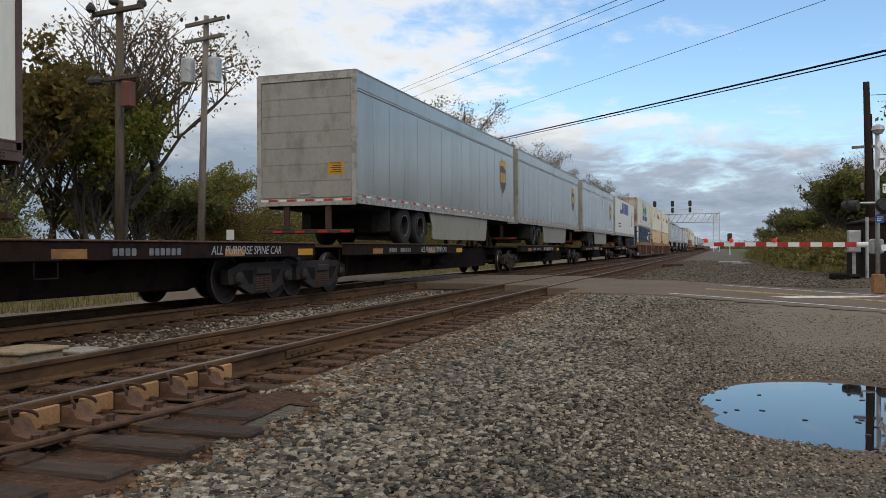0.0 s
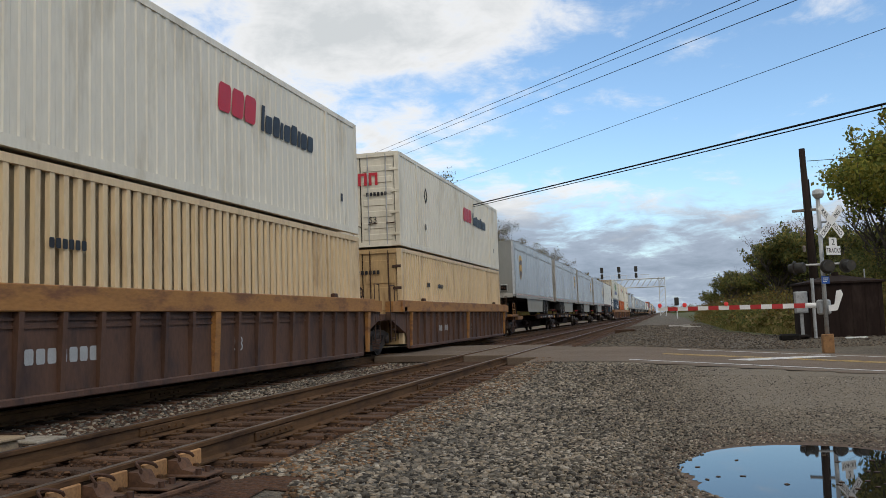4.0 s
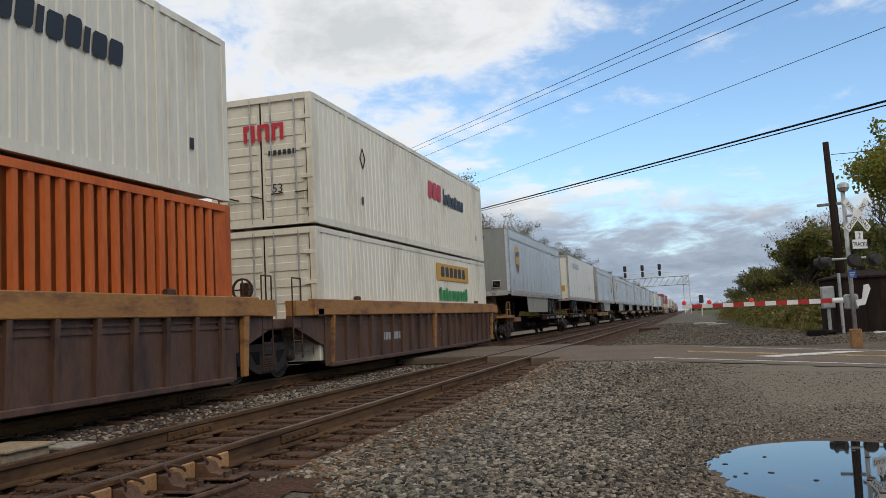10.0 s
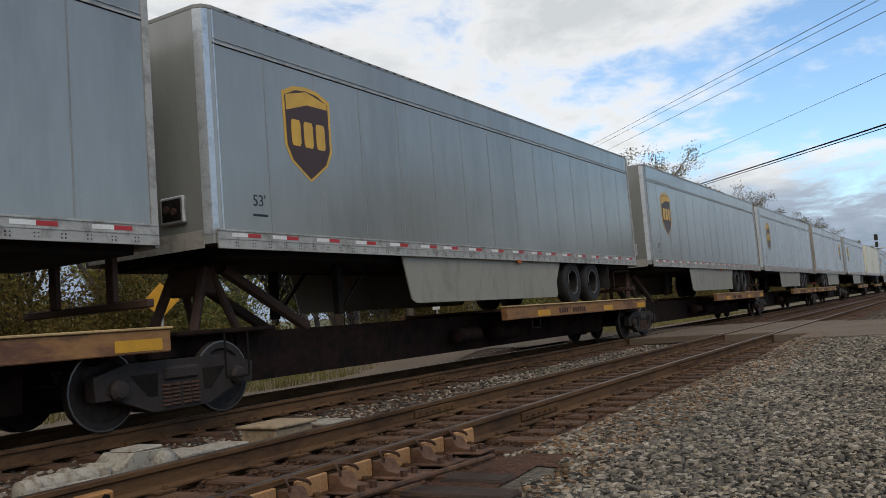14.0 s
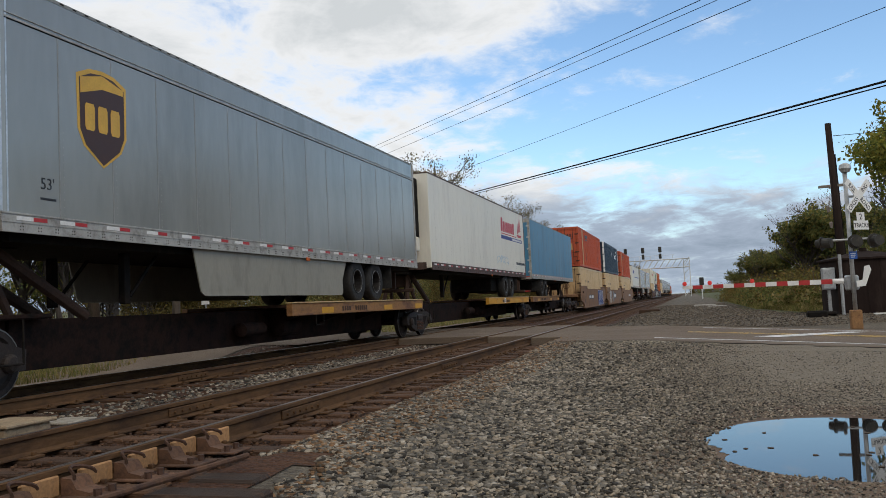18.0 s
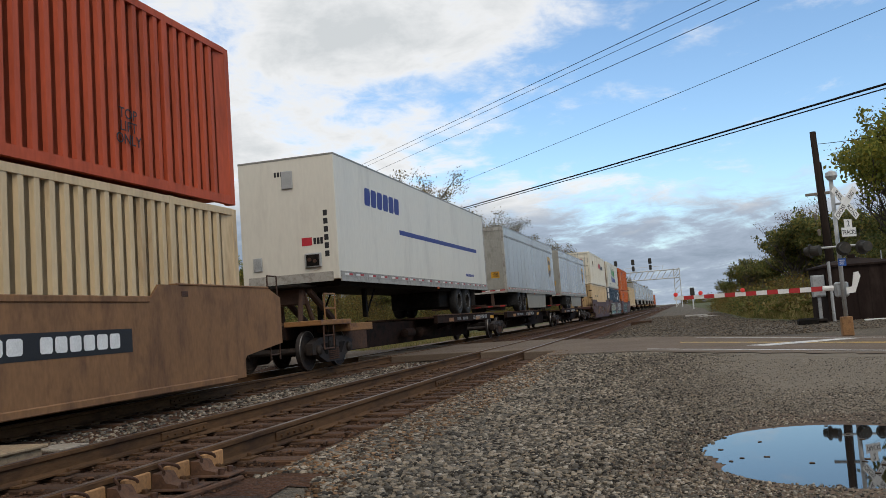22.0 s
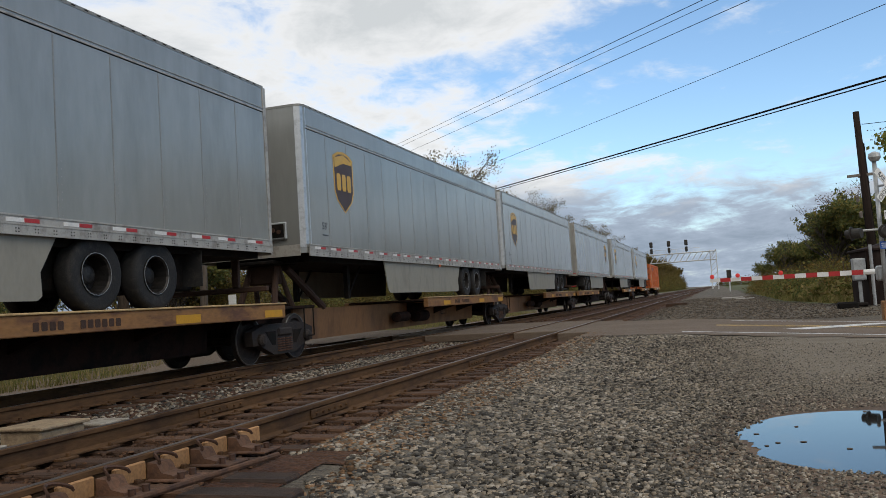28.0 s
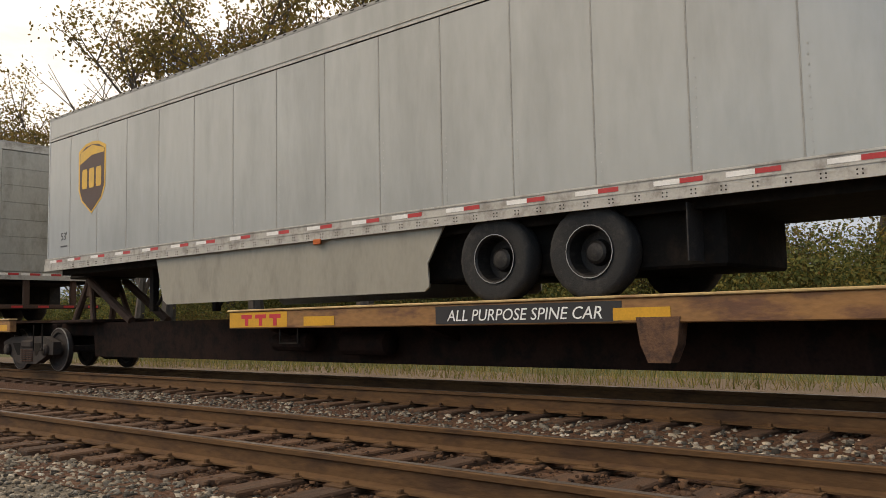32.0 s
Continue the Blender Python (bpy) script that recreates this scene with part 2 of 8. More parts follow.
M_TRUCK = mat("truck_casting", (0.030, 0.022, 0.018), 0.75, 0.1, 0.3, 4, 40, 0.3, (0.019, 0.015, 0.014), 0.5)
M_RED = mat("red_tape", (0.42, 0.03, 0.03), 0.4, 0, 0.15, 6, 40, 0.0)
M_TAPEW = mat("white_tape", (0.72, 0.70, 0.66), 0.4, 0, 0.12, 6, 40, 0.0)
M_SHIELD = mat("brown_decal", (0.060, 0.028, 0.020), 0.45, 0, 0.12, 5, 40, 0.0)
M_GOLD = mat("gold_decal", (0.62, 0.36, 0.05), 0.45, 0, 0.12, 5, 40, 0.0)
M_TAG = mat("yellow_tag", (0.55, 0.28, 0.02), 0.5, 0, 0.12, 5, 40, 0.0)
M_INK = mat("black_decal", (0.02, 0.02, 0.022), 0.5, 0, 0.15, 5, 40, 0.0)
M_DGREEN = mat("green_decal", (0.025, 0.24, 0.055), 0.5, 0, 0.12, 5, 40, 0.0)
M_DBLUE = mat("blue_decal", (0.022, 0.032, 0.20), 0.5, 0, 0.12, 5, 40, 0.0)
M_DRED = mat("red_decal", (0.48, 0.025, 0.04), 0.5, 0, 0.12, 5, 40, 0.0)
M_DWHITE = mat("white_decal", (0.75, 0.75, 0.73), 0.5, 0, 0.12, 5, 40, 0.0)
M_DGREY = mat("grey_decal", (0.36, 0.37, 0.37), 0.5, 0, 0.12, 5, 40, 0.0)
M_TEAL = mat("teal_spray_paint", (0.03, 0.17, 0.19), 0.5, 0, 0.25, 1.5, 12, 0.03, (0.22, 0.24, 0.13), 0.5)
M_SPRAY = mat("olive_spray_paint", (0.27, 0.26, 0.13), 0.5, 0, 0.25, 1.5, 12, 0.03, (0.13, 0.17, 0.14), 0.5)
M_SPRAYB = mat("blue_spray_paint", (0.06, 0.10, 0.24), 0.5, 0, 0.25, 1.5, 12, 0.03, (0.03, 0.05, 0.15), 0.5)
M_GALV = mat("galvanised_steel", (0.42, 0.43, 0.43), 0.5, 0.5, 0.15, 3, 30, 0.05, (0.28, 0.28, 0.27), 0.4)
M_RAIL = mat("rail_steel", (0.100, 0.053, 0.024), 0.85, 0.0, 0.25, 3, 40, 0.3, (0.056, 0.030, 0.017), 0.5, (1, 0.25, 1), 0.0, 0.2)
M_SHINE = mat("worn_rail_head", (0.177, 0.150, 0.136), 0.42, 0.85, 0.2, 3, 40, 0.1, (0.089, 0.058, 0.041), 0.5, (1, 0.1, 1))
M_TIE = mat("creosoted_timber", (0.074, 0.037, 0.019), 0.9, 0.0, 0.35, 3, 34, 0.6, (0.037, 0.022, 0.014), 0.5, (0.35, 3, 3), 0.3)
M_RUSTBR = mat("orange_rust_plate", (0.105, 0.052, 0.028), 0.85, 0.0, 0.25, 5, 40, 0.3, (0.05, 0.026, 0.018), 0.5, (1, 1, 1), 0.25)
M_RIMEDGE = mat("worn_rim_edge", (0.30, 0.30, 0.30), 0.45, 0.6, 0.2, 6, 60, 0.05)
M_SEAM = mat("seam_shadow_grey", (0.245, 0.241, 0.220), 0.5, 0.1, 0.2, 2, 20, 0.0)
M_SILL = mat("orange_sill_paint", (0.33, 0.155, 0.045), 0.65, 0.0, 0.20, 2.0, 26, 0.15, (0.17, 0.075, 0.032), 0.5, (1, 0.3, 1))
M_TANDOOR = mat("dirty_tan_doors", (0.46, 0.31, 0.15), 0.6, 0.0, 0.2, 1.4, 16, 0.08, (0.24, 0.14, 0.07), 0.4, (1, 1, 0.25))
M_TANPOST = mat("faded_tan_post", (0.48, 0.33, 0.15), 0.6, 0.0, 0.15, 1.4, 16, 0.08, (0.30, 0.17, 0.08), 0.45)
M_RUSTEDGE = mat("rust_streaks", (0.055, 0.030, 0.020), 0.85, 0.0, 0.3, 5, 40, 0.2)
M_SPRAYBR = mat("brown_spray_paint", (0.105, 0.060, 0.042), 0.6, 0, 0.25, 1.5, 12, 0.03, (0.13, 0.085, 0.055), 0.5)
M_SPRAYG = mat("grey_spray_paint", (0.16, 0.16, 0.17), 0.6, 0, 0.25, 1.5, 12, 0.03, (0.28, 0.27, 0.24), 0.5)
M_TRAILRAIL = mat("dull_trailer_rail", (0.40, 0.38, 0.34), 0.5, 0.15, 0.12, 3, 40, 0.03, (0.24, 0.22, 0.19), 0.5)
M_TANPLATE = mat("tan_rust_plate", (0.34, 0.180, 0.075), 0.8, 0.0, 0.25, 5, 40, 0.2, (0.20, 0.10, 0.05), 0.4, (1, 1, 1), 0.25)
M_PALEBLUE = mat("pale_blue_scrawl", (0.36, 0.50, 0.62), 0.6, 0, 0.15, 5, 40, 0.0)
M_RAILBR = mat("grimy_brown_rail", (0.10, 0.062, 0.050), 0.7, 0.0, 0.25, 4, 40, 0.1, (0.06, 0.04, 0.034), 0.5)
M_CREAMDOOR = mat("rust_stained_cream_doors", (0.60, 0.53, 0.40), 0.6, 0.0, 0.15, 1.3, 18, 0.06, (0.20, 0.115, 0.065), 0.75, (1, 1, 0.3))
M_CREOSOTE = mat("black_creosoted_timber", (0.040, 0.025, 0.018), 0.9, 0.0, 0.35, 3, 34, 0.6, (0.085, 0.045, 0.025), 0.35, (0.35, 3, 3), 0.3)
M_REDOR = mat("red_orange_container", (0.47, 0.088, 0.038), 0.6, 0.0, 0.14, 0.9, 16, 0.05, (0.36, 0.070, 0.030), 0.5, (1, 1, 0.25), 0.08, 0.25)
M_STONE = None


def stone_mat(name, lo, hi, per_island=True):
    m = bpy.data.materials.new(name)
    m.use_nodes = True
    nodes, links = m.node_tree.nodes, m.node_tree.links
    b = nodes["Principled BSDF"]
    b.inputs["Roughness"].default_value = 0.9
    b.inputs["Specular IOR Level"].default_value = 0.25
    geo = nodes.new("ShaderNodeNewGeometry")
    ramp_ = nodes.new("ShaderNodeValToRGB")
    e = ramp_.color_ramp.elements
    e[0].color, e[1].color = (*lo, 1), (*hi, 1)
    mid = e.new(0.55)
    mid.color = (*[(a + c) * 0.42 for a, c in zip(lo, hi)], 1)
    tint = e.new(0.8)
    tint.color = (hi[0] * 0.72, hi[1] * 0.65, hi[2] * 0.57, 1)
    links.new(geo.outputs["Random Per Island"], ramp_.inputs[0])
    co = nodes.new("ShaderNodeTexCoord")
    n = nodes.new("ShaderNodeTexNoise")
    n.inputs["Scale"].default_value, n.inputs["Detail"].default_value = 60, 4
    links.new(co.outputs["Object"], n.inputs["Vector"])
    big_ = nodes.new("ShaderNodeTexNoise")
    big_.inputs["Scale"].default_value, big_.inputs["Detail"].default_value = 0.8, 4
    links.new(co.outputs["Object"], big_.inputs["Vector"])
    s = nodes.new("ShaderNodeMath")
    s.operation = "MULTIPLY"
    links.new(n.outputs["Fac"], s.inputs[0])
    links.new(big_.outputs["Fac"], s.inputs[1])
    mr = nodes.new("ShaderNodeMapRange")
    mr.inputs["From Min"].default_value, mr.inputs["From Max"].default_value = 0.1, 0.4
    mr.inputs["To Min"].default_value, mr.inputs["To Max"].default_value = 0.6, 1.3
    links.new(s.outputs[0], mr.inputs[0])
    v = nodes.new("ShaderNodeVectorMath")
    v.operation = "SCALE"
    links.new(ramp_.outputs[0], v.inputs[0])
    links.new(mr.outputs[0], v.inputs["Scale"])
    links.new(v.outputs[0], b.inputs["Base Color"])
    bp = nodes.new("ShaderNodeBump")
    bp.inputs["Strength"].default_value, bp.inputs["Distance"].default_value = 0.4, 0.01
    links.new(n.outputs["Fac"], bp.inputs["Height"])
    links.new(bp.outputs[0], b.inputs["Normal"])
    return m


M_STONE = stone_mat("crushed_stone", (0.015, 0.013, 0.011), (0.372, 0.332, 0.272))


def gravel_mat(name, lo, hi, cell, wet=0.0, patch=None):
    """Packed small stone: cells of random shade over a noise, with relief."""
    m = bpy.data.materials.new(name)
    m.use_nodes = True
    nodes, links = m.node_tree.nodes, m.node_tree.links
    b = nodes["Principled BSDF"]
    b.inputs["Specular IOR Level"].default_value = 0.3
    co = nodes.new("ShaderNodeTexCoord")
    vo = nodes.new("ShaderNodeTexVoronoi")
    vo.inputs["Scale"].default_value, vo.inputs["Randomness"].default_value = cell, 1.0
    links.new(co.outputs["Object"], vo.inputs["Vector"])
    sep = nodes.new("ShaderNodeSeparateColor")
    links.new(vo.outputs["Color"], sep.inputs[0])
    big_ = nodes.new("ShaderNodeTexNoise")
    big_.inputs["Scale"].default_value, big_.inputs["Detail"].default_value = 0.5, 10
    big_.inputs["Roughness"].default_value = 0.62
    links.new(co.outputs["Object"], big_.inputs["Vector"])
    mid = nodes.new("ShaderNodeTexNoise")
    mid.inputs["Scale"].default_value, mid.inputs["Detail"].default_value = 5, 9
    mid.inputs["Roughness"].default_value = 0.75
    links.new(co.outputs["Object"], mid.inputs["Vector"])
    mx = nodes.new("ShaderNodeMix")
    mx.data_type = "RGBA"
    mx.inputs["A"].default_value, mx.inputs["B"].default_value = (*lo, 1), (*hi, 1)
    f = nodes.new("ShaderNodeMath")
    f.operation = "MULTIPLY_ADD"
    links.new(sep.outputs[0], f.inputs[0])
    f.inputs[1].default_value = 1.1
    links.new(mid.outputs["Fac"], f.inputs[2])
    f2 = nodes.new("ShaderNodeMath")
    f2.operation = "MULTIPLY"
    f2.inputs[1].default_value = 0.46
    links.new(f.outputs[0], f2.inputs[0])
    links.new(f2.outputs[0], mx.inputs["Factor"])
    st = nodes.new("ShaderNodeMapRange")
    st.inputs["From Min"].default_value, st.inputs["From Max"].default_value = 0.40, 0.62
    st.inputs["To Max"].default_value = 0.75
    links.new(big_.outputs["Fac"], st.inputs[0])
    p = nodes.new("ShaderNodeMix")
    p.data_type = "RGBA"
    p.blend_type = "MULTIPLY"
    p.inputs["B"].default_value = (*[min(1.0, 2 * c / (a + d)) for c, a, d in zip(patch or lo, lo, hi)], 1)
    links.new(st.outputs[0], p.inputs["Factor"])
    links.new(mx.outputs["Result"], p.inputs["A"])
    links.new(p.outputs["Result"], b.inputs["Base Color"])
    b.inputs["Roughness"].default_value = 0.92 - wet
    bp = nodes.new("ShaderNodeBump")
    bp.inputs["Strength"].default_value, bp.inputs["Distance"].default_value = 0.9, 0.9 / cell
    links.new(vo.outputs["Distance"], bp.inputs["Height"])
    bp.invert = True
    links.new(bp.outputs[0], b.inputs["Normal"])
    return m


M_GRAVEL = gravel_mat("grey_gravel", (0.044, 0.037, 0.029), (0.222, 0.190, 0.146), 42, 0.0, (0.085, 0.070, 0.053))
M_BALLAST = gravel_mat("ballast_bed", (0.027, 0.014, 0.008), (0.130, 0.063, 0.033), 24, 0.0, (0.061, 0.024, 0.012))
M_ASPHALT = gravel_mat("worn_asphalt", (0.128, 0.096, 0.070), (0.215, 0.163, 0.120), 110, 0.0, (0.123, 0.092, 0.067))
M_LOT = gravel_mat("old_gravelly_asphalt", (0.120, 0.100, 0.074), (0.255, 0.216, 0.165), 80, 0.0, (0.190, 0.160, 0.120))
M_MUD = gravel_mat("damp_fine_gravel", (0.082, 0.054, 0.036), (0.216, 0.146, 0.095), 75, 0.15, (0.076, 0.051, 0.033))
M_GRASSG = gravel_mat("rough_grass_ground", (0.045, 0.055, 0.022), (0.13, 0.13, 0.055), 18, 0.0, (0.11, 0.10, 0.05))
M_PAINT = mat("worn_white_road_paint", (0.62, 0.61, 0.58), 0.7, 0, 0.15, 4, 40, 0.1, (0.20, 0.19, 0.18), 0.45)
M_PAINTY = mat("worn_yellow_road_paint", (0.62, 0.40, 0.10), 0.7, 0, 0.15, 4, 40, 0.1, (0.20, 0.18, 0.14), 0.5)

M_WATER = bpy.data.materials.new("still_water")
M_WATER.use_nodes = True
wb = M_WATER.node_tree.nodes["Principled BSDF"]
wb.inputs["Base Color"].default_value = (0.012, 0.011, 0.010, 1)
wb.inputs["Roughness"].default_value = 0.02
wb.inputs["IOR"].default_value = 1.33
wb.inputs["Specular IOR Level"].default_value = 0.9
wnz = M_WATER.node_tree.nodes.new("ShaderNodeTexNoise")
wnz.inputs["Scale"].default_value = 3.0
wbp = M_WATER.node_tree.nodes.new("ShaderNodeBump")
wbp.inputs["Strength"].default_value, wbp.inputs["Distance"].default_value = 0.02, 0.01
M_WATER.node_tree.links.new(wnz.outputs["Fac"], wbp.inputs["Height"])
M_WATER.node_tree.links.new(wbp.outputs[0], wb.inputs["Normal"])


def lamp_mat(name, col, strength):
    m = bpy.data.materials.new(name)
    m.use_nodes = True
    b = m.node_tree.nodes["Principled BSDF"]
    b.inputs["Base Color"].default_value = (*col, 1)
    b.inputs["Emission Color"].default_value = (*col, 1)
    b.inputs["Emission Strength"].default_value = strength
    return m


# ---------------------------------------------------------------- mesh building
class Shape:
    """Vertices and faces of one mesh."""

    def __init__(self):
        self.v, self.f, self.m = [], [], []

    def put(self, verts, faces, mi=0):
        k = len(self.v)
        self.v += [tuple(p) for p in verts]
        self.f += [tuple(i + k for i in q) for q in faces]
        self.m += [mi] * len(faces)
        return self

    def box(self, x0, x1, y0, y1, z0, z1, mi=0):
        v = [(x, y, z) for z in (z0, z1) for y in (y0, y1) for x in (x0, x1)]
        return self.put(v, [(0, 2, 3, 1), (4, 5, 7, 6), (0, 1, 5, 4), (2, 6, 7, 3), (0, 4, 6, 2), (1, 3, 7, 5)], mi)

    def soft(self, x0, x1, y0, y1, z0, z1, c=0.02, mi=0):
        """A box whose edges along all three axes are cut off by c."""
        pts, faces = [], []
        idx = {}
        X, Y, Z = (x0, x1), (y0, y1), (z0, z1)
        for a in (0, 1):
            for b in (0, 1):
                for d in (0, 1):
                    sx, sy, sz = (c if a == 0 else -c), (c if b == 0 else -c), (c if d == 0 else -c)
                    for ax in range(3):
                        p = [X[a], Y[b], Z[d]]
                        for o, s in enumerate((sx, sy, sz)):
                            if o != ax:
                                p[o] += s
                        idx[a, b, d, ax] = len(pts)
                        pts.append(p)
        for ax in range(3):
            for s in (0, 1):
                ring = []
                for u, w in ((0, 0), (0, 1), (1, 1), (1, 0)):
                    k = [u, w]
                    k.insert(ax, s)
                    ring.append(idx[k[0], k[1], k[2], ax])
                faces.append(ring if (s == 0) ^ (ax == 1) else ring[::-1])
        for ax in range(3):
            o1, o2 = [o for o in range(3) if o != ax]
            for u in (0, 1):
                for w in (0, 1):
                    k0, k1 = [0, 0, 0], [0, 0, 0]
                    k0[o1] = k1[o1] = u
                    k0[o2] = k1[o2] = w
                    k1[ax] = 1
                    faces.append([idx[(*k0, o1)], idx[(*k0, o2)], idx[(*k1, o2)], idx[(*k1, o1)]])
        for a in (0, 1):
            for b in (0, 1):
                for d in (0, 1):
                    faces.append([idx[a, b, d, 0], idx[a, b, d, 1], idx[a, b, d, 2]])
        return self.put(pts, faces, mi)

    def rod(self, p, q, r, n=10, r2=None, mi=0, caps=True):
        p, q = Vector(p), Vector(q)
        d = (q - p).normalized()
        u = d.orthogonal().normalized()
        w = d.cross(u)
        r2 = r if r2 is None else r2
        ring = [u * math.cos(2 * math.pi * i / n) + w * math.sin(2 * math.pi * i / n) for i in range(n)]
        v = [p + a * r for a in ring] + [q + a * r2 for a in ring]
        f = [(i, (i + 1) % n, n + (i + 1) % n, n + i) for i in range(n)]
        if caps:
            f += [tuple(range(n))[::-1], tuple(range(n, 2 * n))]
        return self.put(v, f, mi)

    def prism(self, outline, axis, a, b, mi=0):
        """An outline of (u, w) pairs, pushed along an axis from a to b."""
        def at(u, w, s):
            return {"x": (s, u, w), "y": (u, s, w), "z": (u, w, s)}[axis]
        n = len(outline)
        v = [at(u, w, a) for u, w in outline] + [at(u, w, b) for u, w in outline]
        f = [(i, (i + 1) % n, n + (i + 1) % n, n + i) for i in range(n)] + [tuple(range(n))[::-1], tuple(range(n, 2 * n))]
        return self.put(v, f, mi)

    def lathe(self, centre, axis, prof, n=20, mi=0, caps=True):
        """A profile of (along, radius) turned about an axis through centre."""
        c = Vector(centre)
        A = {"x": Vector((1, 0, 0)), "y": Vector((0, 1, 0)), "z": Vector((0, 0, 1))}[axis]
        u = A.orthogonal().normalized()
        w = A.cross(u)
        v = [c + A * s + (u * math.cos(2 * math.pi * i / n) + w * math.sin(2 * math.pi * i / n)) * r for s, r in prof for i in range(n)]
        f = [(k * n + i, k * n + (i + 1) % n, (k + 1) * n + (i + 1) % n, (k + 1) * n + i) for k in range(len(prof) - 1) for i in range(n)]
        if caps:
            f += [tuple(range(n))[::-1], tuple(range((len(prof) - 1) * n, len(prof) * n))]
        return self.put(v, f, mi)

    def mesh(self, name, mats, smooth=False):
        me = bpy.data.meshes.new(name)
        me.from_pydata(self.v, [], self.f)
        for m in (mats if isinstance(mats, (list, tuple)) else [mats]):
            me.materials.append(m)
        if any(self.m):
            me.polygons.foreach_set("material_index", self.m)
        bm = bmesh.new()
        bm.from_mesh(me)
        bmesh.ops.recalc_face_normals(bm, faces=bm.faces)
        bm.to_mesh(me)
        bm.free()
        if smooth:
            me.polygons.foreach_set("use_smooth", [True] * len(me.polygons))
        me.update()
        return me


def part(name, shape, material, parent, label="", smooth=False, at=None):
    """One mesh object under a thing or a part. shape: a Shape or a finished mesh."""
    me = shape if isinstance(shape, bpy.types.Mesh) else shape.mesh(name, material, smooth)
    ob = new(name, me)
    ob.parent = parent
    if at is not None:
        ob.matrix_basis = at
    if label:
        ob["label"] = label
    return ob


def thing(name, label, category, group="", kind="", at=None):
    ob = tagged(new(name), label, category, group, kind)
    ob.empty_display_size = 0.2
    if at is not None:
        ob.matrix_basis = at
    return ob


def single(name, shape, material, label, category, group="", kind="", at=None, smooth=False):
    """A thing that is one mesh."""
    me = shape if isinstance(shape, bpy.types.Mesh) else shape.mesh(name, material, smooth)
    ob = tagged(new(name, me), label, category, group, kind)
    if at is not None:
        ob.matrix_basis = at
    return ob


def letters(name, words, height, material, parent, at, depth=0.002, shear=0.0, squeeze=1.0, label=""):
    """Raised lettering in the built-in font, as a mesh. The letters stand on their baseline at the pose's origin, centred."""
    cu = bpy.data.curves.new(name, "FONT")
    cu.body, cu.size, cu.extrude, cu.align_x, cu.shear = words, height / 0.7, depth, "CENTER", shear
    cu.resolution_u = 3
    tmp = bpy.data.objects.new(name, cu)
    scene.collection.objects.link(tmp)
    me = bpy.data.meshes.new_from_object(tmp.evaluated_get(bpy.context.evaluated_depsgraph_get()))
    bpy.data.objects.remove(tmp)
    me.transform(Matrix.Diagonal((squeeze, 1, 1, 1)))
    me.materials.clear()
    me.materials.append(material)
    return part(name, me, material, parent, label, at=at)


SIDE = pose(0, 0, 0, 90, 0, 90)     # a flat drawing stood upright, facing +x, its right hand towards +y

# ---------------------------------------------------------------- ground
TRACK_1 = -0.7525       # centre of the empty near track; its near rail stands at x = 0
TRACK_2 = -5.13         # centre of the occupied far track
GAUGE = 1.505           # between the middles of the rail heads


def smooth(a, b, v):
    u = min(1.0, max(0.0, (v - a) / (b - a)))
    return u * u * (3 - 2 * u)


def road_y(x, y0):
    """A line of the road that crosses the tracks at a slant, y0 at x = 3.3."""
    return y0 - 0.40 * (x - 3.3)


def road_z(x):
    return -0.012 - 0.045 * max(0.0, min(x, 30) - 3.0) if x > 3 else (-0.012 if x > -9 else -0.012 - 0.02 * min(14.0, -9 - x))


def ground_z(x, y):
    right = -0.33 + 0.02 * noise.noise((x * 0.7, y * 0.7, 0.3)) * (1 if (x - 5.15) ** 2 + (y - 7.55) ** 2 > 9 else 0.0)
    right = right + (0.0 - right) * smooth(26.5, 29.0, y + 0.4 * (x - 3.3)) if x > 0 else right
    left = -0.50 + 0.05 * noise.noise((x * 0.2, y * 0.2, 4.0))
    # the raised bed of both tracks
    bed = -0.248
    if x >= 0:
        z = bed + (right - bed) * smooth(0.75, 2.3, x)
        z += 0.062 * smooth(0.55, 0.85, x) * (1 - smooth(1.2, 2.4, x)) * smooth(5.2, 6.8, y)
    elif x <= -6:
        z = bed + (left - bed) * smooth(-7.1, -8.6, x)
    else:
        z = bed
    # the road's embankment
    d = abs(y - road_y(x, 22.2)) * 0.93
    if -7.2 < x < 0.9:
        return z
    near = 3.6 if x > 0 else 4.0
    blend = 1 - smooth(near, near + (5.5 if x > 0 else 4.0), d)
    z = z + (road_z(x) - 0.03 - z) * blend
    # the hollow that holds the puddle
    r = ((x - 5.15) / 1.7) ** 2 + ((y - 7.55) / 2.2) ** 2
    z -= 0.036 * max(0.0, 1 - r)
    if x < -30:
        z += 0.02 * (-30 - x) * smooth(-30, -60, x)
    return z


def axis_values(lo, hi, fine_lo, fine_hi, step, grow=1.25):
    v = list(np.arange(fine_lo, fine_hi + 1e-6, step))
    d = step
    while v[-1] < hi:
        d *= grow
        v.append(min(hi, v[-1] + d))
    d = step
    while v[0] > lo:
        d *= grow
        v.insert(0, max(lo, v[0] - d))
    return v


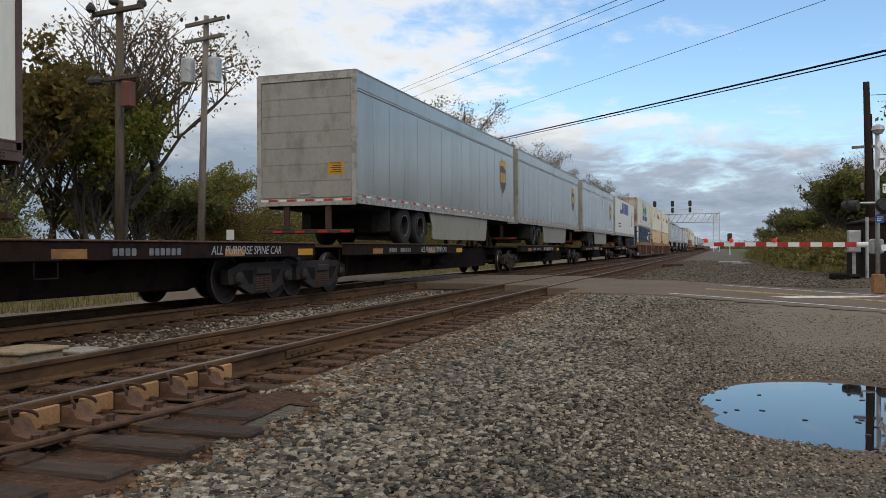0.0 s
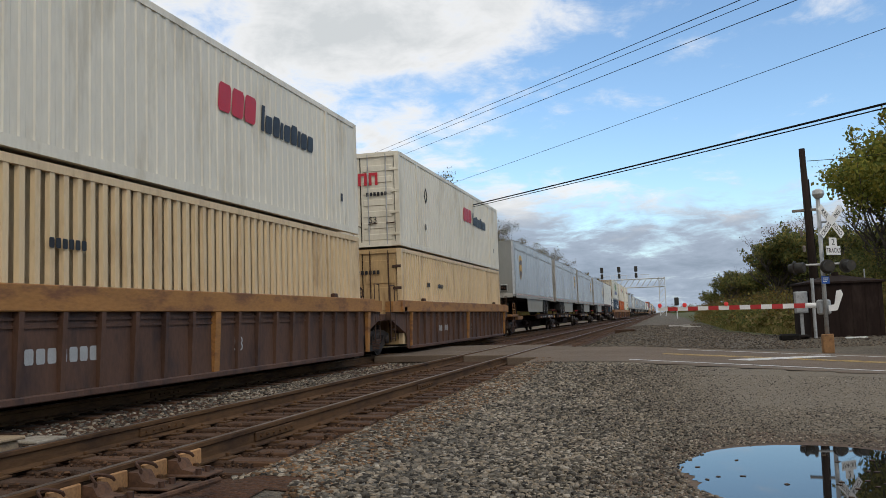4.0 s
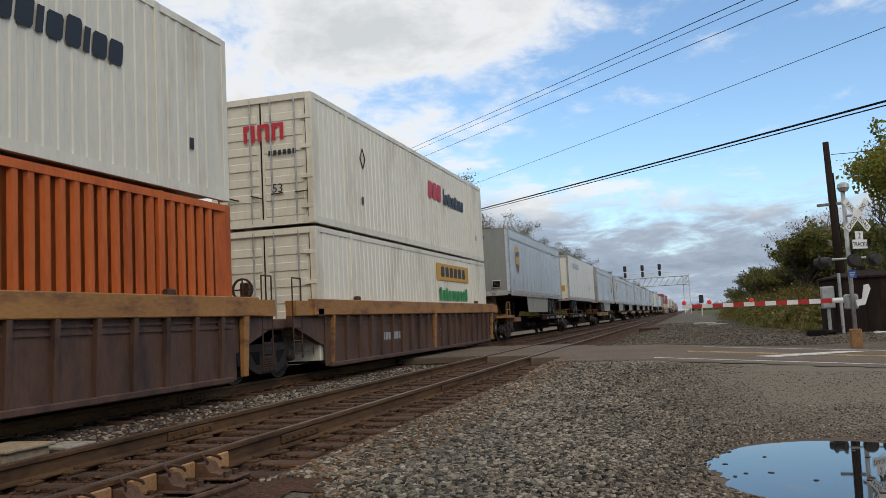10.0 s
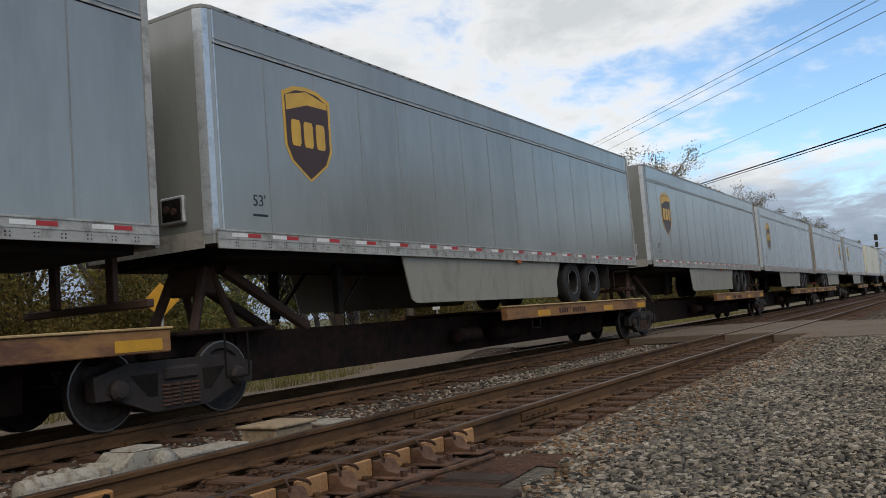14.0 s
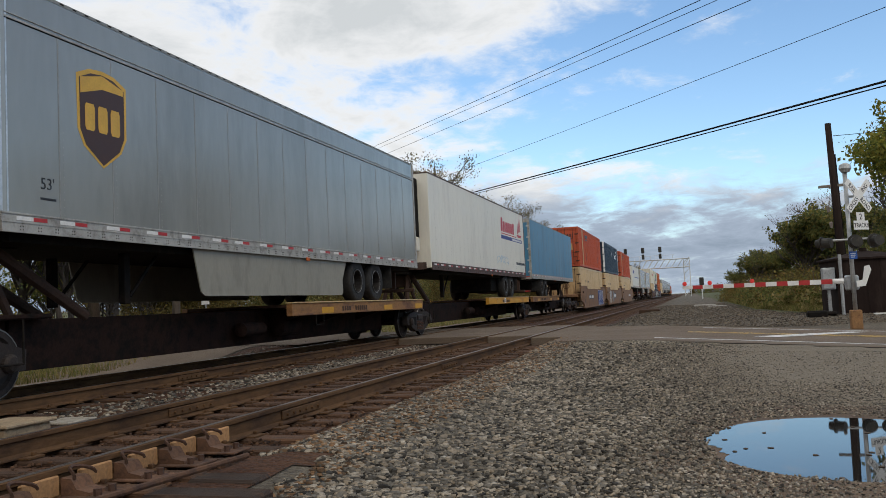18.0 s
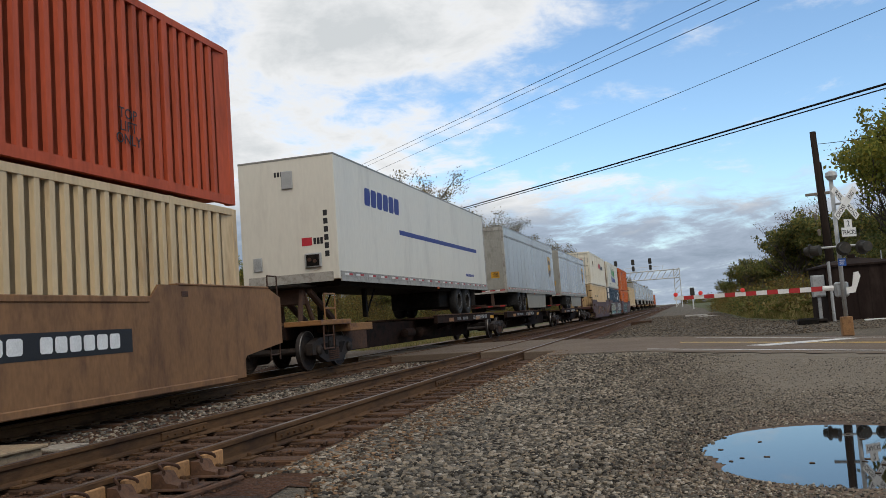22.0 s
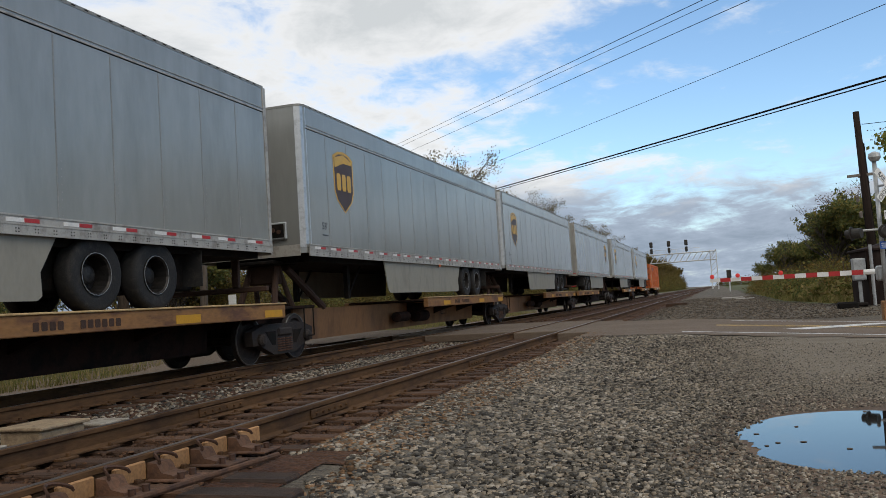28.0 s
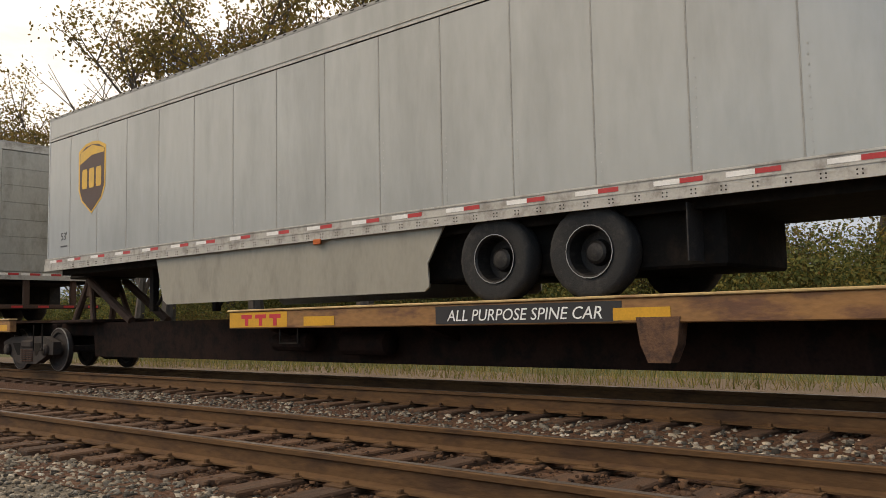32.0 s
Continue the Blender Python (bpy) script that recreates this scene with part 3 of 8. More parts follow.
def grid_sheet(xs, ys, keep=None, lift=0.0, z=None):
    sh = Shape()
    ids = {}
    zf = z or ground_z

    def vid(i, j):
        if (i, j) not in ids:
            ids[i, j] = len(sh.v)
            sh.v.append((xs[i], ys[j], zf(xs[i], ys[j]) + lift))
        return ids[i, j]
    for i in range(len(xs) - 1):
        for j in range(len(ys) - 1):
            if keep and not keep((xs[i] + xs[i + 1]) / 2, (ys[j] + ys[j + 1]) / 2):
                continue
            sh.f.append((vid(i, j), vid(i + 1, j), vid(i + 1, j + 1), vid(i, j + 1)))
            sh.m.append(0)
    return sh


GX, GY = axis_values(-2500, 2500, -10, 14, 0.25), axis_values(-2500, 2600, -8, 34, 0.25)
ground = single("ground", grid_sheet(GX, GY), M_GRAVEL, "grey gravel ground beside the tracks", "ground", kind="structure", smooth=True)


def wob(x, y, s=0.6, k=1.0):
    return k * noise.noise((x * s, y * s, 7.7)) + 0.5 * k * noise.noise((x * s * 3.1, y * s * 3.1, 2.2))


def near_fill(a, b, n):
    return list(np.linspace(a, b, n))


# fields of other ground cover, each a thin sheet that follows the ground
single("grass_field", grid_sheet(axis_values(-900, -10.5, -20, -10.5, 0.5), axis_values(-700, 900, -30, 120, 1.0),
       lambda x, y: abs(y - road_y(x, 22.2)) > 6.5 + wob(x, y) and x < -13.6 + wob(x, y) * 0.6, 0.02), M_GRASSG,
       "rough yellow-green grass beyond the tracks", "grass", kind="structure", smooth=True)
single("verge", grid_sheet(axis_values(5.6, 900, 5.6, 16, 0.4), axis_values(30, 900, 30, 70, 0.5),
       lambda x, y: x > 6.6 + 0.25 * wob(x, y, 0.5, 2) + max(0, 42 - y) * 0.10 and y > 33 + wob(x, y), 0.02), M_GRASSG,
       "rough grass verge beyond the crossing", "grass", kind="structure", smooth=True)
single("gravel_drive", grid_sheet(near_fill(-14.0, -8.3, 18), axis_values(-200, 300, -20, 60, 0.6), lambda x, y: abs(y - road_y(x, 22.2)) > 4.2, 0.03),
       M_ASPHALT, "pale gravel drive behind the far track", "drive", kind="structure", smooth=True)
single("apron", grid_sheet(near_fill(2.6, 16, 60), near_fill(8.6, 20, 54),
       lambda x, y: y < road_y(x, 18.3) and y > 9.9 + 0.35 * wob(x, y, 0.9, 2) - 0.28 * (x - 5) and x > 3.5 + 0.35 * wob(x, y, 0.8, 2) - (y - 15) * 0.05, 0.004),
       M_LOT, "old gravelly asphalt apron", "apron", kind="structure", smooth=True)
single("damp_ground", grid_sheet(near_fill(2.6, 9, 120), near_fill(4.0, 11.5, 140),
       lambda x, y: ((x - 5.6) / 2.1) ** 2 + ((y - 7.4) / 2.4) ** 2 < 1 + 0.6 * wob(x, y, 1.6, 1) + 0.3 * wob(x, y, 9.0, 1) and ((x - 5.15) / 1.0) ** 2 + ((y - 7.55) / 1.42) ** 2 > 0.8, 0.003), M_MUD,
       "damp fine gravel round the puddle", "ground", kind="structure", smooth=True)
single("ballast_bed", grid_sheet(near_fill(-8.2, 2.0, 44), axis_values(-300, 700, -20, 60, 0.35, 1.12),
       lambda x, y: (x < 1.05 + 0.35 * wob(x, y, 0.9, 1) + max(0, 6 - abs(y - 3)) * 0.06) and not (-7.4 < x < 1.2 and abs(y - road_y(x, 25.1)) < 3.7), 0.01), M_BALLAST,
       "brown-stained stone track bed", "track bed", kind="structure", smooth=True)

# the road
road = single("road", grid_sheet(axis_values(0.95, 300, 0.95, 14, 0.4), near_fill(-110, 34, 480),
              lambda x, y: -3.75 < (y - road_y(x, 22.2)) * 0.93 < 3.9, 0.0, lambda x, y: road_z(x)), M_ASPHALT,
              "worn grey asphalt road", "road", kind="structure", smooth=True)
road_far = single("road", grid_sheet(axis_values(-300, -6.75, -14, -6.75, 0.4), near_fill(18, 150, 420),
                  lambda x, y: -3.9 < (y - road_y(x, 22.2)) * 0.93 < 3.9, 0.0, lambda x, y: road_z(x)), M_ASPHALT,
                  "worn grey asphalt road", "road", kind="structure", smooth=True)


bank = Shape()
for k in range(80):
    a, b = 0.95 + 0.5 * k, 1.45 + 0.5 * k
    bank.put([(x, road_y(x, 22.2) - 3.75 / 0.93 + d + (0.06 * wob(x, 3.0, 2.0, 1) if d < 0 else 0), z(x)) for x, d, z in
              ((a, 0.5, lambda q: road_z(q) + 0.003), (b, 0.5, lambda q: road_z(q) + 0.003),
               (b, -0.65, lambda q: ground_z(q, road_y(q, 22.2) - 4.7) + 0.006), (a, -0.65, lambda q: ground_z(q, road_y(q, 22.2) - 4.7) + 0.006))], [(3, 2, 1, 0)])
single("road_shoulder", bank, M_LOT, "gravelly shoulder along the road's edge", "shoulder", kind="structure", smooth=True)


def stripe(name, y0, w, xa, xb, m, label):
    sh = Shape()
    n = max(2, int((xb - xa) / 0.7))
    for k in range(n):
        a, b = xa + (xb - xa) * k / n, xa + (xb - xa) * (k + 1) / n
        v = [(x, road_y(x, y0) + d, road_z(x) + 0.006) for x, d in ((a, -w / 2), (b, -w / 2), (b, w / 2), (a, w / 2))]
        sh.put(v, [(0, 1, 2, 3)])
    return part(name, sh, m, road, label)


stripe("edge_line", 19.1, 0.2, 3.2, 60, M_PAINT, "worn white edge line")
stripe("centre_line", 22.2, 0.16, 3.9, 60, M_PAINTY, "faded yellow centre line")
stripe("centre_line", 22.55, 0.16, 3.9, 60, M_PAINTY, "faded yellow centre line")
stripe("edge_line", 25.2, 0.2, 4.3, 60, M_PAINT, "worn white edge line")
part("stop_line", Shape().put([(5.3, road_y(5.3, 19.9) + 0.9, road_z(5.3) + 0.007), (5.75, road_y(5.75, 19.9) + 0.8, road_z(5.75) + 0.007), (8.1, 22.7, road_z(8.1) + 0.007), (7.6, 22.75, road_z(7.6) + 0.007)], [(0, 1, 2, 3)]), M_PAINT, road, "white stop line")

# crossing surface between and beside the rails
RAILS = [(0.0, "near"), (-GAUGE, "near"), (TRACK_2 + GAUGE / 2, "far"), (TRACK_2 - GAUGE / 2, "far")]
cross = thing("crossing_surface", "asphalt and timber crossing surface between the rails", "crossing", kind="structure")
for a, b in ((0.10, 0.96), (-GAUGE + 0.12, -0.12), (RAILS[2][0] + 0.10, -GAUGE - 0.10), (RAILS[3][0] + 0.12, RAILS[2][0] - 0.12), (-6.76, RAILS[3][0] - 0.10)):
    sh = Shape()
    ya, yb = road_y((a + b) / 2, 21.2 if b < 0.5 else 19.9), road_y((a + b) / 2, 28.6 if b < 0.5 else 27.4)
    k0 = 0.25 * math.sin(a * 5)
    sh.soft(a, b, ya + k0, yb, -0.21, -0.012, 0.015)
    part("crossing_panel", sh, M_ASPHALT, cross)

# ---------------------------------------------------------------- tracks
def rail_mesh(y0, y1, steps):
    prof = [(-0.075, -0.185), (0.075, -0.185), (0.075, -0.172), (0.014, -0.150), (0.010, -0.055), (0.036, -0.040), (0.036, -0.008), (0.028, 0.0), (-0.028, 0.0), (-0.036, -0.008), (-0.036, -0.040), (-0.010, -0.055), (-0.014, -0.150), (-0.075, -0.172)]
    sh = Shape().prism(prof, "y", y0, y1)
    top = Shape().box(-0.026, 0.026, y0, y1, 0.0005, 0.002)
    return sh, top


def tie_mesh(i):
    rng = random.Random(i)
    sh = Shape()
    c = 0.015
    sh.soft(-1.30 + rng.uniform(-0.05, 0.05), 1.30 + rng.uniform(-0.05, 0.05), -0.115, 0.115, -0.33, -0.187 - rng.uniform(0, 0.012), c)
    return sh.mesh("tie", M_TIE)


TIES = [tie_mesh(i) for i in range(6)]


def track(cx, label, near):
    tk = thing("railway_track", label, "railway track", kind="structure")
    rs, top = rail_mesh(-300, 700, 1)
    rm, tm = rs.mesh("rail", M_RAIL), top.mesh("rail_head", M_SHINE)
    for s in (1, -1):
        r = part("rail", rm, M_RAIL, tk, at=pose(cx + s * GAUGE / 2, 0, 0))
        part("rail_head", tm, M_SHINE, r, "worn shiny rail head")
    rng = random.Random(int(cx * 10))
    y, k = -22.0, 0
    plates, spikes = Shape(), Shape()
    rest = Shape()
    while y < 260:
        skip = abs(y - road_y(cx, 25.1)) < 3.6
        if not skip:
            if -16 < y < 44:
                t = part("tie", TIES[k % 6], M_TIE, tk, at=pose(cx + rng.uniform(-0.06, 0.06), y, rng.uniform(-0.012, 0.006), 0, 0, rng.uniform(-1.2, 1.2)))
                if y < 20:
                    for s in (1, -1):
                        xr = cx + s * GAUGE / 2
                        plates.box(xr - 0.17, xr + 0.17, y - 0.095, y + 0.095, -0.192, -0.176)
                        for e in (-1, 1):
                            spikes.soft(xr + e * 0.095 - 0.02, xr + e * 0.095 + 0.02, y + e * 0.05 - 0.018, y + e * 0.05 + 0.018, -0.18, -0.145, 0.006)
            else:
                rest.box(cx - 1.3, cx + 1.3, y - 0.11, y + 0.11, -0.33, -0.192)
        y += 0.52 + rng.uniform(-0.03, 0.03)
        k += 1
    for nm_, s_, m_ in (("far_tie", rest, M_TIE), ("tie_plate", plates, M_RAIL), ("spike", spikes, M_RAIL)):
        tagged(part(nm_, s_, m_, tk), kind="stuff")
    return tk


near_track = track(TRACK_1, "empty railway track with rusty rails and timber ties", True)
far_track = track(TRACK_2, "railway track that carries the train", True)

# joint bars on the rails
for x, y in ((0.0, 8.2), (-GAUGE, 8.5), (0.0, 13.9), (TRACK_2 + GAUGE / 2, 4.1), (TRACK_2 + GAUGE / 2, 13.0)):
    sh = Shape()
    for e in (-1, 1):
        xa, xb = sorted((x + e * 0.016, x + e * 0.038))
        sh.soft(xa, xb, y - 0.45, y + 0.45, -0.145, -0.055, 0.008)
        for k in range(6):
            sh.rod((x + e * 0.035, y - 0.36 + k * 0.144, -0.10), (x + e * 0.062, y - 0.36 + k * 0.144, -0.10), 0.016, 6)
    part("joint_bar", sh, M_RAIL, near_track if x > -3 else far_track, "bolted joint bar")

# ---------------------------------------------------------------- turnout gear near the camera
for k in range(9):
    y = 1.2 + 0.53 * k
    single("switch_timber", Shape().soft(0.52, 1.05 + 0.10 * ((k * 5) % 4), y - 0.13, y + 0.13, -0.34, -0.192 - 0.012 * (k % 3), 0.02), M_CREOSOTE,
           "dark creosoted timber end with rust stains", "timber", "switch timbers", at=pose(0, 0, 0, 0, 0, 0))
for k in range(8):
    y = 2.6 + 0.52 * k
    br = thing("rail_brace", "rusty brown rail brace bolted beside the rail", "rail brace", "rail braces", at=pose(0.0, y, 0))
    part("brace_block", Shape().prism([(0.072, -0.18), (0.30, -0.18), (0.29, -0.150), (0.19, -0.130), (0.165, -0.085), (0.15, -0.066), (0.072, -0.060)], "y", -0.085, 0.085), M_RUSTBR, br)
    part("web_plate", Shape().soft(0.040, 0.075, 0.100, 0.425, -0.170, -0.040, 0.008), M_TANPLATE, br, "tan rusty plate against the rail")
    part("base_plate", Shape().soft(0.09, 0.44, -0.14, 0.14, -0.188, -0.170, 0.006), M_RUSTBR, br)
    for y_b in (-0.07, 0.07):
        part("brace_bolt", Shape().rod((0.34, y_b, -0.172), (0.34, y_b, -0.125), 0.026, 6), M_RUSTY, br)
    cl = Shape()
    n_c, ring = 12, 6                 # one bent bar, a loop over the brace
    for k in range(n_c + 1):
        q = 3.3 * k / n_c
        c = Vector((0.125 + 0.05 * math.cos(q * 2), 0.10 * math.cos(q) + 0.02, -0.055 + 0.05 * math.sin(q)))
        for a in range(ring):
            cl.v.append(tuple(c + Vector((0.014 * math.cos(a * 1.047), 0, 0.014 * math.sin(a * 1.047)))))
    for k in range(n_c):
        for a in range(ring):
            cl.f.append((k * ring + a, k * ring + (a + 1) % ring, (k + 1) * ring + (a + 1) % ring, (k + 1) * ring + a))
            cl.m.append(0)
    part("spring_clip", cl, M_RUSTY, br)
single("connecting_rod", Shape().rod((-1.2, 3.1, -0.14), (1.5, 2.4, -0.13), 0.025, 8), M_RUSTY, "rusty connecting rod across the ties", "rod")
single("connecting_rod", Shape().rod((0.36, 2.9, -0.13), (0.76, 5.75, -0.125), 0.022, 8), M_RUSTBR, "rusty pipe that runs along the timber ends", "rod")
M_MACHINE = mat("chalky_grey_paint", (0.30, 0.27, 0.22), 0.85, 0.0, 0.2, 9, 60, 0.2, (0.16, 0.12, 0.09), 0.4)
sw = thing("switch_machine", "chalky grey switch machine beside the rail", "switch machine")
part("gear_case", Shape().prism([(4.30, -0.20), (4.90, -0.20), (4.90, 0.0), (4.82, 0.07), (4.46, 0.085), (4.36, 0.0), (4.30, -0.02)], "x", -2.18, -1.80), M_MACHINE, sw)
part("gear_lid", Shape().soft(-2.14, -1.84, 4.48, 4.80, 0.075, 0.105, 0.015), M_MACHINE, sw)
part("motor", Shape().lathe((-1.98, 3.92, -0.07), "y", [(-0.34, 0.04), (-0.32, 0.10), (-0.25, 0.105), (-0.24, 0.125), (-0.20, 0.125), (-0.19, 0.105), (0.02, 0.105), (0.03, 0.13), (0.07, 0.13), (0.08, 0.105), (0.28, 0.105), (0.32, 0.08)], 18), M_MACHINE, sw)
part("motor_flange", Shape().soft(-2.12, -1.84, 4.22, 4.30, -0.19, 0.04, 0.03), M_MACHINE, sw)
part("throw_case", Shape().soft(-2.16, -1.80, 4.95, 5.70, -0.20, -0.05, 0.03), M_MACHINE, sw)
part("throw_lid", Shape().soft(-2.20, -1.78, 4.93, 5.30, -0.05, -0.01, 0.012), M_MACHINE, sw)
part("throw_lid", Shape().soft(-2.18, -1.79, 5.33, 5.74, -0.05, -0.025, 0.010), M_MACHINE, sw)
part("hand_lever", Shape().rod((-1.78, 4.4, -0.06), (-1.74, 3.6, -0.03), 0.018, 8), M_MACHINE, sw)
part("end_cap", Shape().lathe((-1.80, 4.74, -0.03), "x", [(0.0, 0.09), (0.05, 0.09), (0.075, 0.055), (0.085, 0.02)], 14), M_MACHINE, sw)
part("conduit", Shape().rod((-1.86, 5.72, -0.12), (-2.2, 6.5, -0.16), 0.03, 8), M_BLACK, sw)
for y_t in (4.3, 5.2):
    part("base_timber", Shape().soft(-2.7, -1.62, y_t, y_t + 0.26, -0.33, -0.20, 0.02), M_TIE, sw)
jb = thing("junction_box", "weathered tan junction box with a loose white cover", "junction box")
part("box_body", Shape().soft(-2.72, -2.22, 6.55, 7.15, -0.22, -0.04, 0.02), mat("tan_paint", (0.32, 0.24, 0.15), 0.8, 0, 0.2, 5, 40, 0.15, (0.2, 0.14, 0.09), 0.5), jb)
part("box_lid", Shape().soft(-2.76, -2.18, 6.52, 7.19, -0.04, -0.005, 0.01), MATS["tan_paint"], jb)
single("loose_cover", Shape().soft(-2.55, -2.15, 7.3, 7.75, -0.12, -0.085, 0.01), M_MACHINE, "loose pale metal cover on the ballast", "cover", at=pose(0, 0, 0, 0, 0, 0))
for y in (3.3, 3.75):
    tg = thing("point_detector", "yellow-painted point fitting on the rail", "rail fitting", "point fittings", at=pose(-1.40, y, 0))
    part("fitting_body", Shape().soft(0.0, 0.10, -0.14, 0.14, -0.15, -0.06, 0.015), M_SILL, tg)
    for y_b in (-0.06, 0.06):
        part("fitting_bolt", Shape().rod((0.10, y_b, -0.10), (0.125, y_b, -0.10), 0.025, 6), M_BLACK, tg)

# ---------------------------------------------------------------- loose stone
CORNERS = np.array([(x, y, z) for z in (-1, 1) for y in (-1, 1) for x in (-1, 1)], float)
CUBE_F = np.array([(4, 5, 7, 6), (0, 1, 5, 4), (2, 6, 7, 3), (0, 4, 6, 2), (1, 3, 7, 5)])


def stones(name, n, place, size, label, m, seed, grade=0.0):
    """n crushed stones, each a distorted block of its own, lying on the ground."""
    rng = np.random.default_rng(seed)
    P = np.array([place(rng) for _ in range(n)])
    S = size[0] + (size[1] - size[0]) * rng.random((n, 1)) ** 2
    S *= np.clip(1.1 - grade * (P[:, :1] - 2.2), 0.32, 1.1)
    v = CORNERS[None] * (S[:, :, None] * rng.uniform(0.55, 1.0, (n, 1, 3)))
    v = v * rng.uniform(0.35, 1.0, (n, 8, 3))
    a = rng.uniform(0, 6.28, n)
    b = rng.uniform(-0.7, 0.7, n)
    ca, sa, cb, sb = np.cos(a)[:, None], np.sin(a)[:, None], np.cos(b)[:, None], np.sin(b)[:, None]
    x, y, z = v[..., 0], v[..., 1] * cb - v[..., 2] * sb, v[..., 1] * sb + v[..., 2] * cb
    v = np.stack([x * ca - y * sa, x * sa + y * ca, z * 0.6], -1) + P[:, None]
    f = (CUBE_F[None] + 8 * np.arange(n)[:, None, None]).reshape(-1, 4)
    me = bpy.data.meshes.new(name)
    me.vertices.add(8 * n)
    me.vertices.foreach_set("co", v.reshape(-1))
    me.loops.add(f.size)
    me.loops.foreach_set("vertex_index", f.reshape(-1).astype(np.int32))
    me.polygons.add(len(f))
    me.polygons.foreach_set("loop_start", np.arange(0, f.size, 4, dtype=np.int32))
    me.update(calc_edges=True)
    me.materials.append(m)
    return tagged(new(name, me), label, "gravel", kind="stuff")


def apron(x, y):
    """How bare the driven-over ground beside the road is, 0 to 0.93, with a ragged, rounded edge."""
    a = (x - 4.3) / 0.9 + wob(x, y, 0.55, 1.0)
    b = (y - 11.3 + 0.28 * (x - 5)) / 0.8 + wob(y, x, 0.55, 1.0)
    d = min(a, b) if a > 1 or b > 1 else 1 - math.hypot(1 - a, 1 - b)
    return min(0.93, max(0.0, d))


def on_shoulder(rng):
    while True:
        y = 1.2 + 19 * rng.random() ** 1.6
        x = 0.45 + 6.2 * rng.random() ** 1.3
        edge = 3.0 + 0.6 * math.sin(y * 0.8) + 0.25 * math.sin(y * 2.3)
        if rng.random() < apron(x, y):
            continue
        if x > edge and rng.random() < min(0.80, 0.15 + 0.28 * (x - edge)):
            continue
        if ((x - 5.18) / 1.10) ** 2 + ((y - 7.60) / 1.60) ** 2 < 1 + 0.25 * wob(x, y, 2.0, 1) or y > road_y(x, 18.2):
            continue
        if x < (1.28 + 0.1 * math.sin(y * 9) if y < 6.3 else 0.66 + 0.13 * math.sin(y * 12.1) * math.sin(y * 3.7)):
            continue
        return x, y, ground_z(x, y) + 0.012


def behind(rng):
    y = 1.6 - 16 * rng.random() ** 1.5
    x = 0.45 + 5.6 * rng.random() ** 1.3
    return x, y, ground_z(x, y) + 0.012


def between(rng):
    y = -16 + 46 * rng.random()
    x = -1.75 - 2.5 * rng.random()
    if abs(y - road_y(x, 25.1)) < 3.9:
        y -= 11
    return x, y, ground_z(x, y) + 0.016


def in_track(rng):
    y = -16 + 36 * rng.random()
    x = -0.1 - 1.3 * rng.random() if rng.random() < 0.7 else 0.1 + 0.4 * rng.random()
    return x, y, -0.248 + 0.055 * rng.random() ** 2


def under_train(rng):
    y = -14 + 40 * rng.random()
    x = -4.3 - 3.4 * rng.random()
    if abs(y - road_y(x, 25.1)) < 3.9:
        y -= 11
    return x, y, ground_z(x, y) + 0.012


def rusty_edge(rng):
    while True:
        y = 1.5 + 20 * rng.random() ** 1.2
        x = 0.60 + 0.95 * rng.random() ** 1.8
        if x > (1.25 if y < 6.3 else 0.62) and y < road_y(x, 19.9):
            return x, y, ground_z(x, y) + 0.018


def sparse(rng):
    while True:
        y = 2 + 14 * rng.random()
        x = 3.0 + 5.0 * rng.random()
        if ((x - 5.18) / 1.09) ** 2 + ((y - 7.60) / 1.58) ** 2 > 1 + 0.2 * wob(x, y, 2.0, 1):
            if rng.random() < 0.8 * apron(x, y):
                continue
            return x, y, ground_z(x, y) + 0.006


stones("ballast_stones", 24000, behind, (0.012, 0.038), "loose grey crushed stone on the shoulder", M_STONE, 8)
stones("ballast_stones", 92000, on_shoulder, (0.012, 0.043), "loose grey crushed stone on the shoulder", M_STONE, 1, 0.26)
stones("ballast_stones", 12000, between, (0.018, 0.045), "loose grey crushed stone between the tracks", M_STONE, 2)
stones("ballast_stones", 24000, in_track, (0.012, 0.036), "brown-stained stone between the rails", stone_mat("stained_stone", (0.026, 0.014, 0.009), (0.135, 0.074, 0.042)), 3)
stones("ballast_stones", 6000, under_train, (0.018, 0.045), "loose crushed stone along the far track", M_STONE, 4)
stones("ballast_stones", 9000, rusty_edge, (0.012, 0.036), "rust-stained stone along the tie ends", stone_mat("rusty_stone", (0.040, 0.024, 0.014), (0.30, 0.185, 0.105)), 9)
stones("small_gravel", 66000, sparse, (0.005, 0.016), "small loose gravel on the damp ground", M_STONE, 5)



def beyond_road(rng):
    while True:
        y = 26.5 + 40 * rng.random() ** 1.7
        x = 1.2 + 9.5 * rng.random()
        if y > road_y(x, 26.6) and x < 6.8 + max(0, 42 - y) * 0.4:
            return x, y, ground_z(x, y) + 0.01


stones("small_gravel", 12000, beyond_road, (0.012, 0.05), "brown stone and dirt beyond the road", stone_mat("brown_stone", (0.040, 0.033, 0.026), (0.210, 0.175, 0.135)), 6)

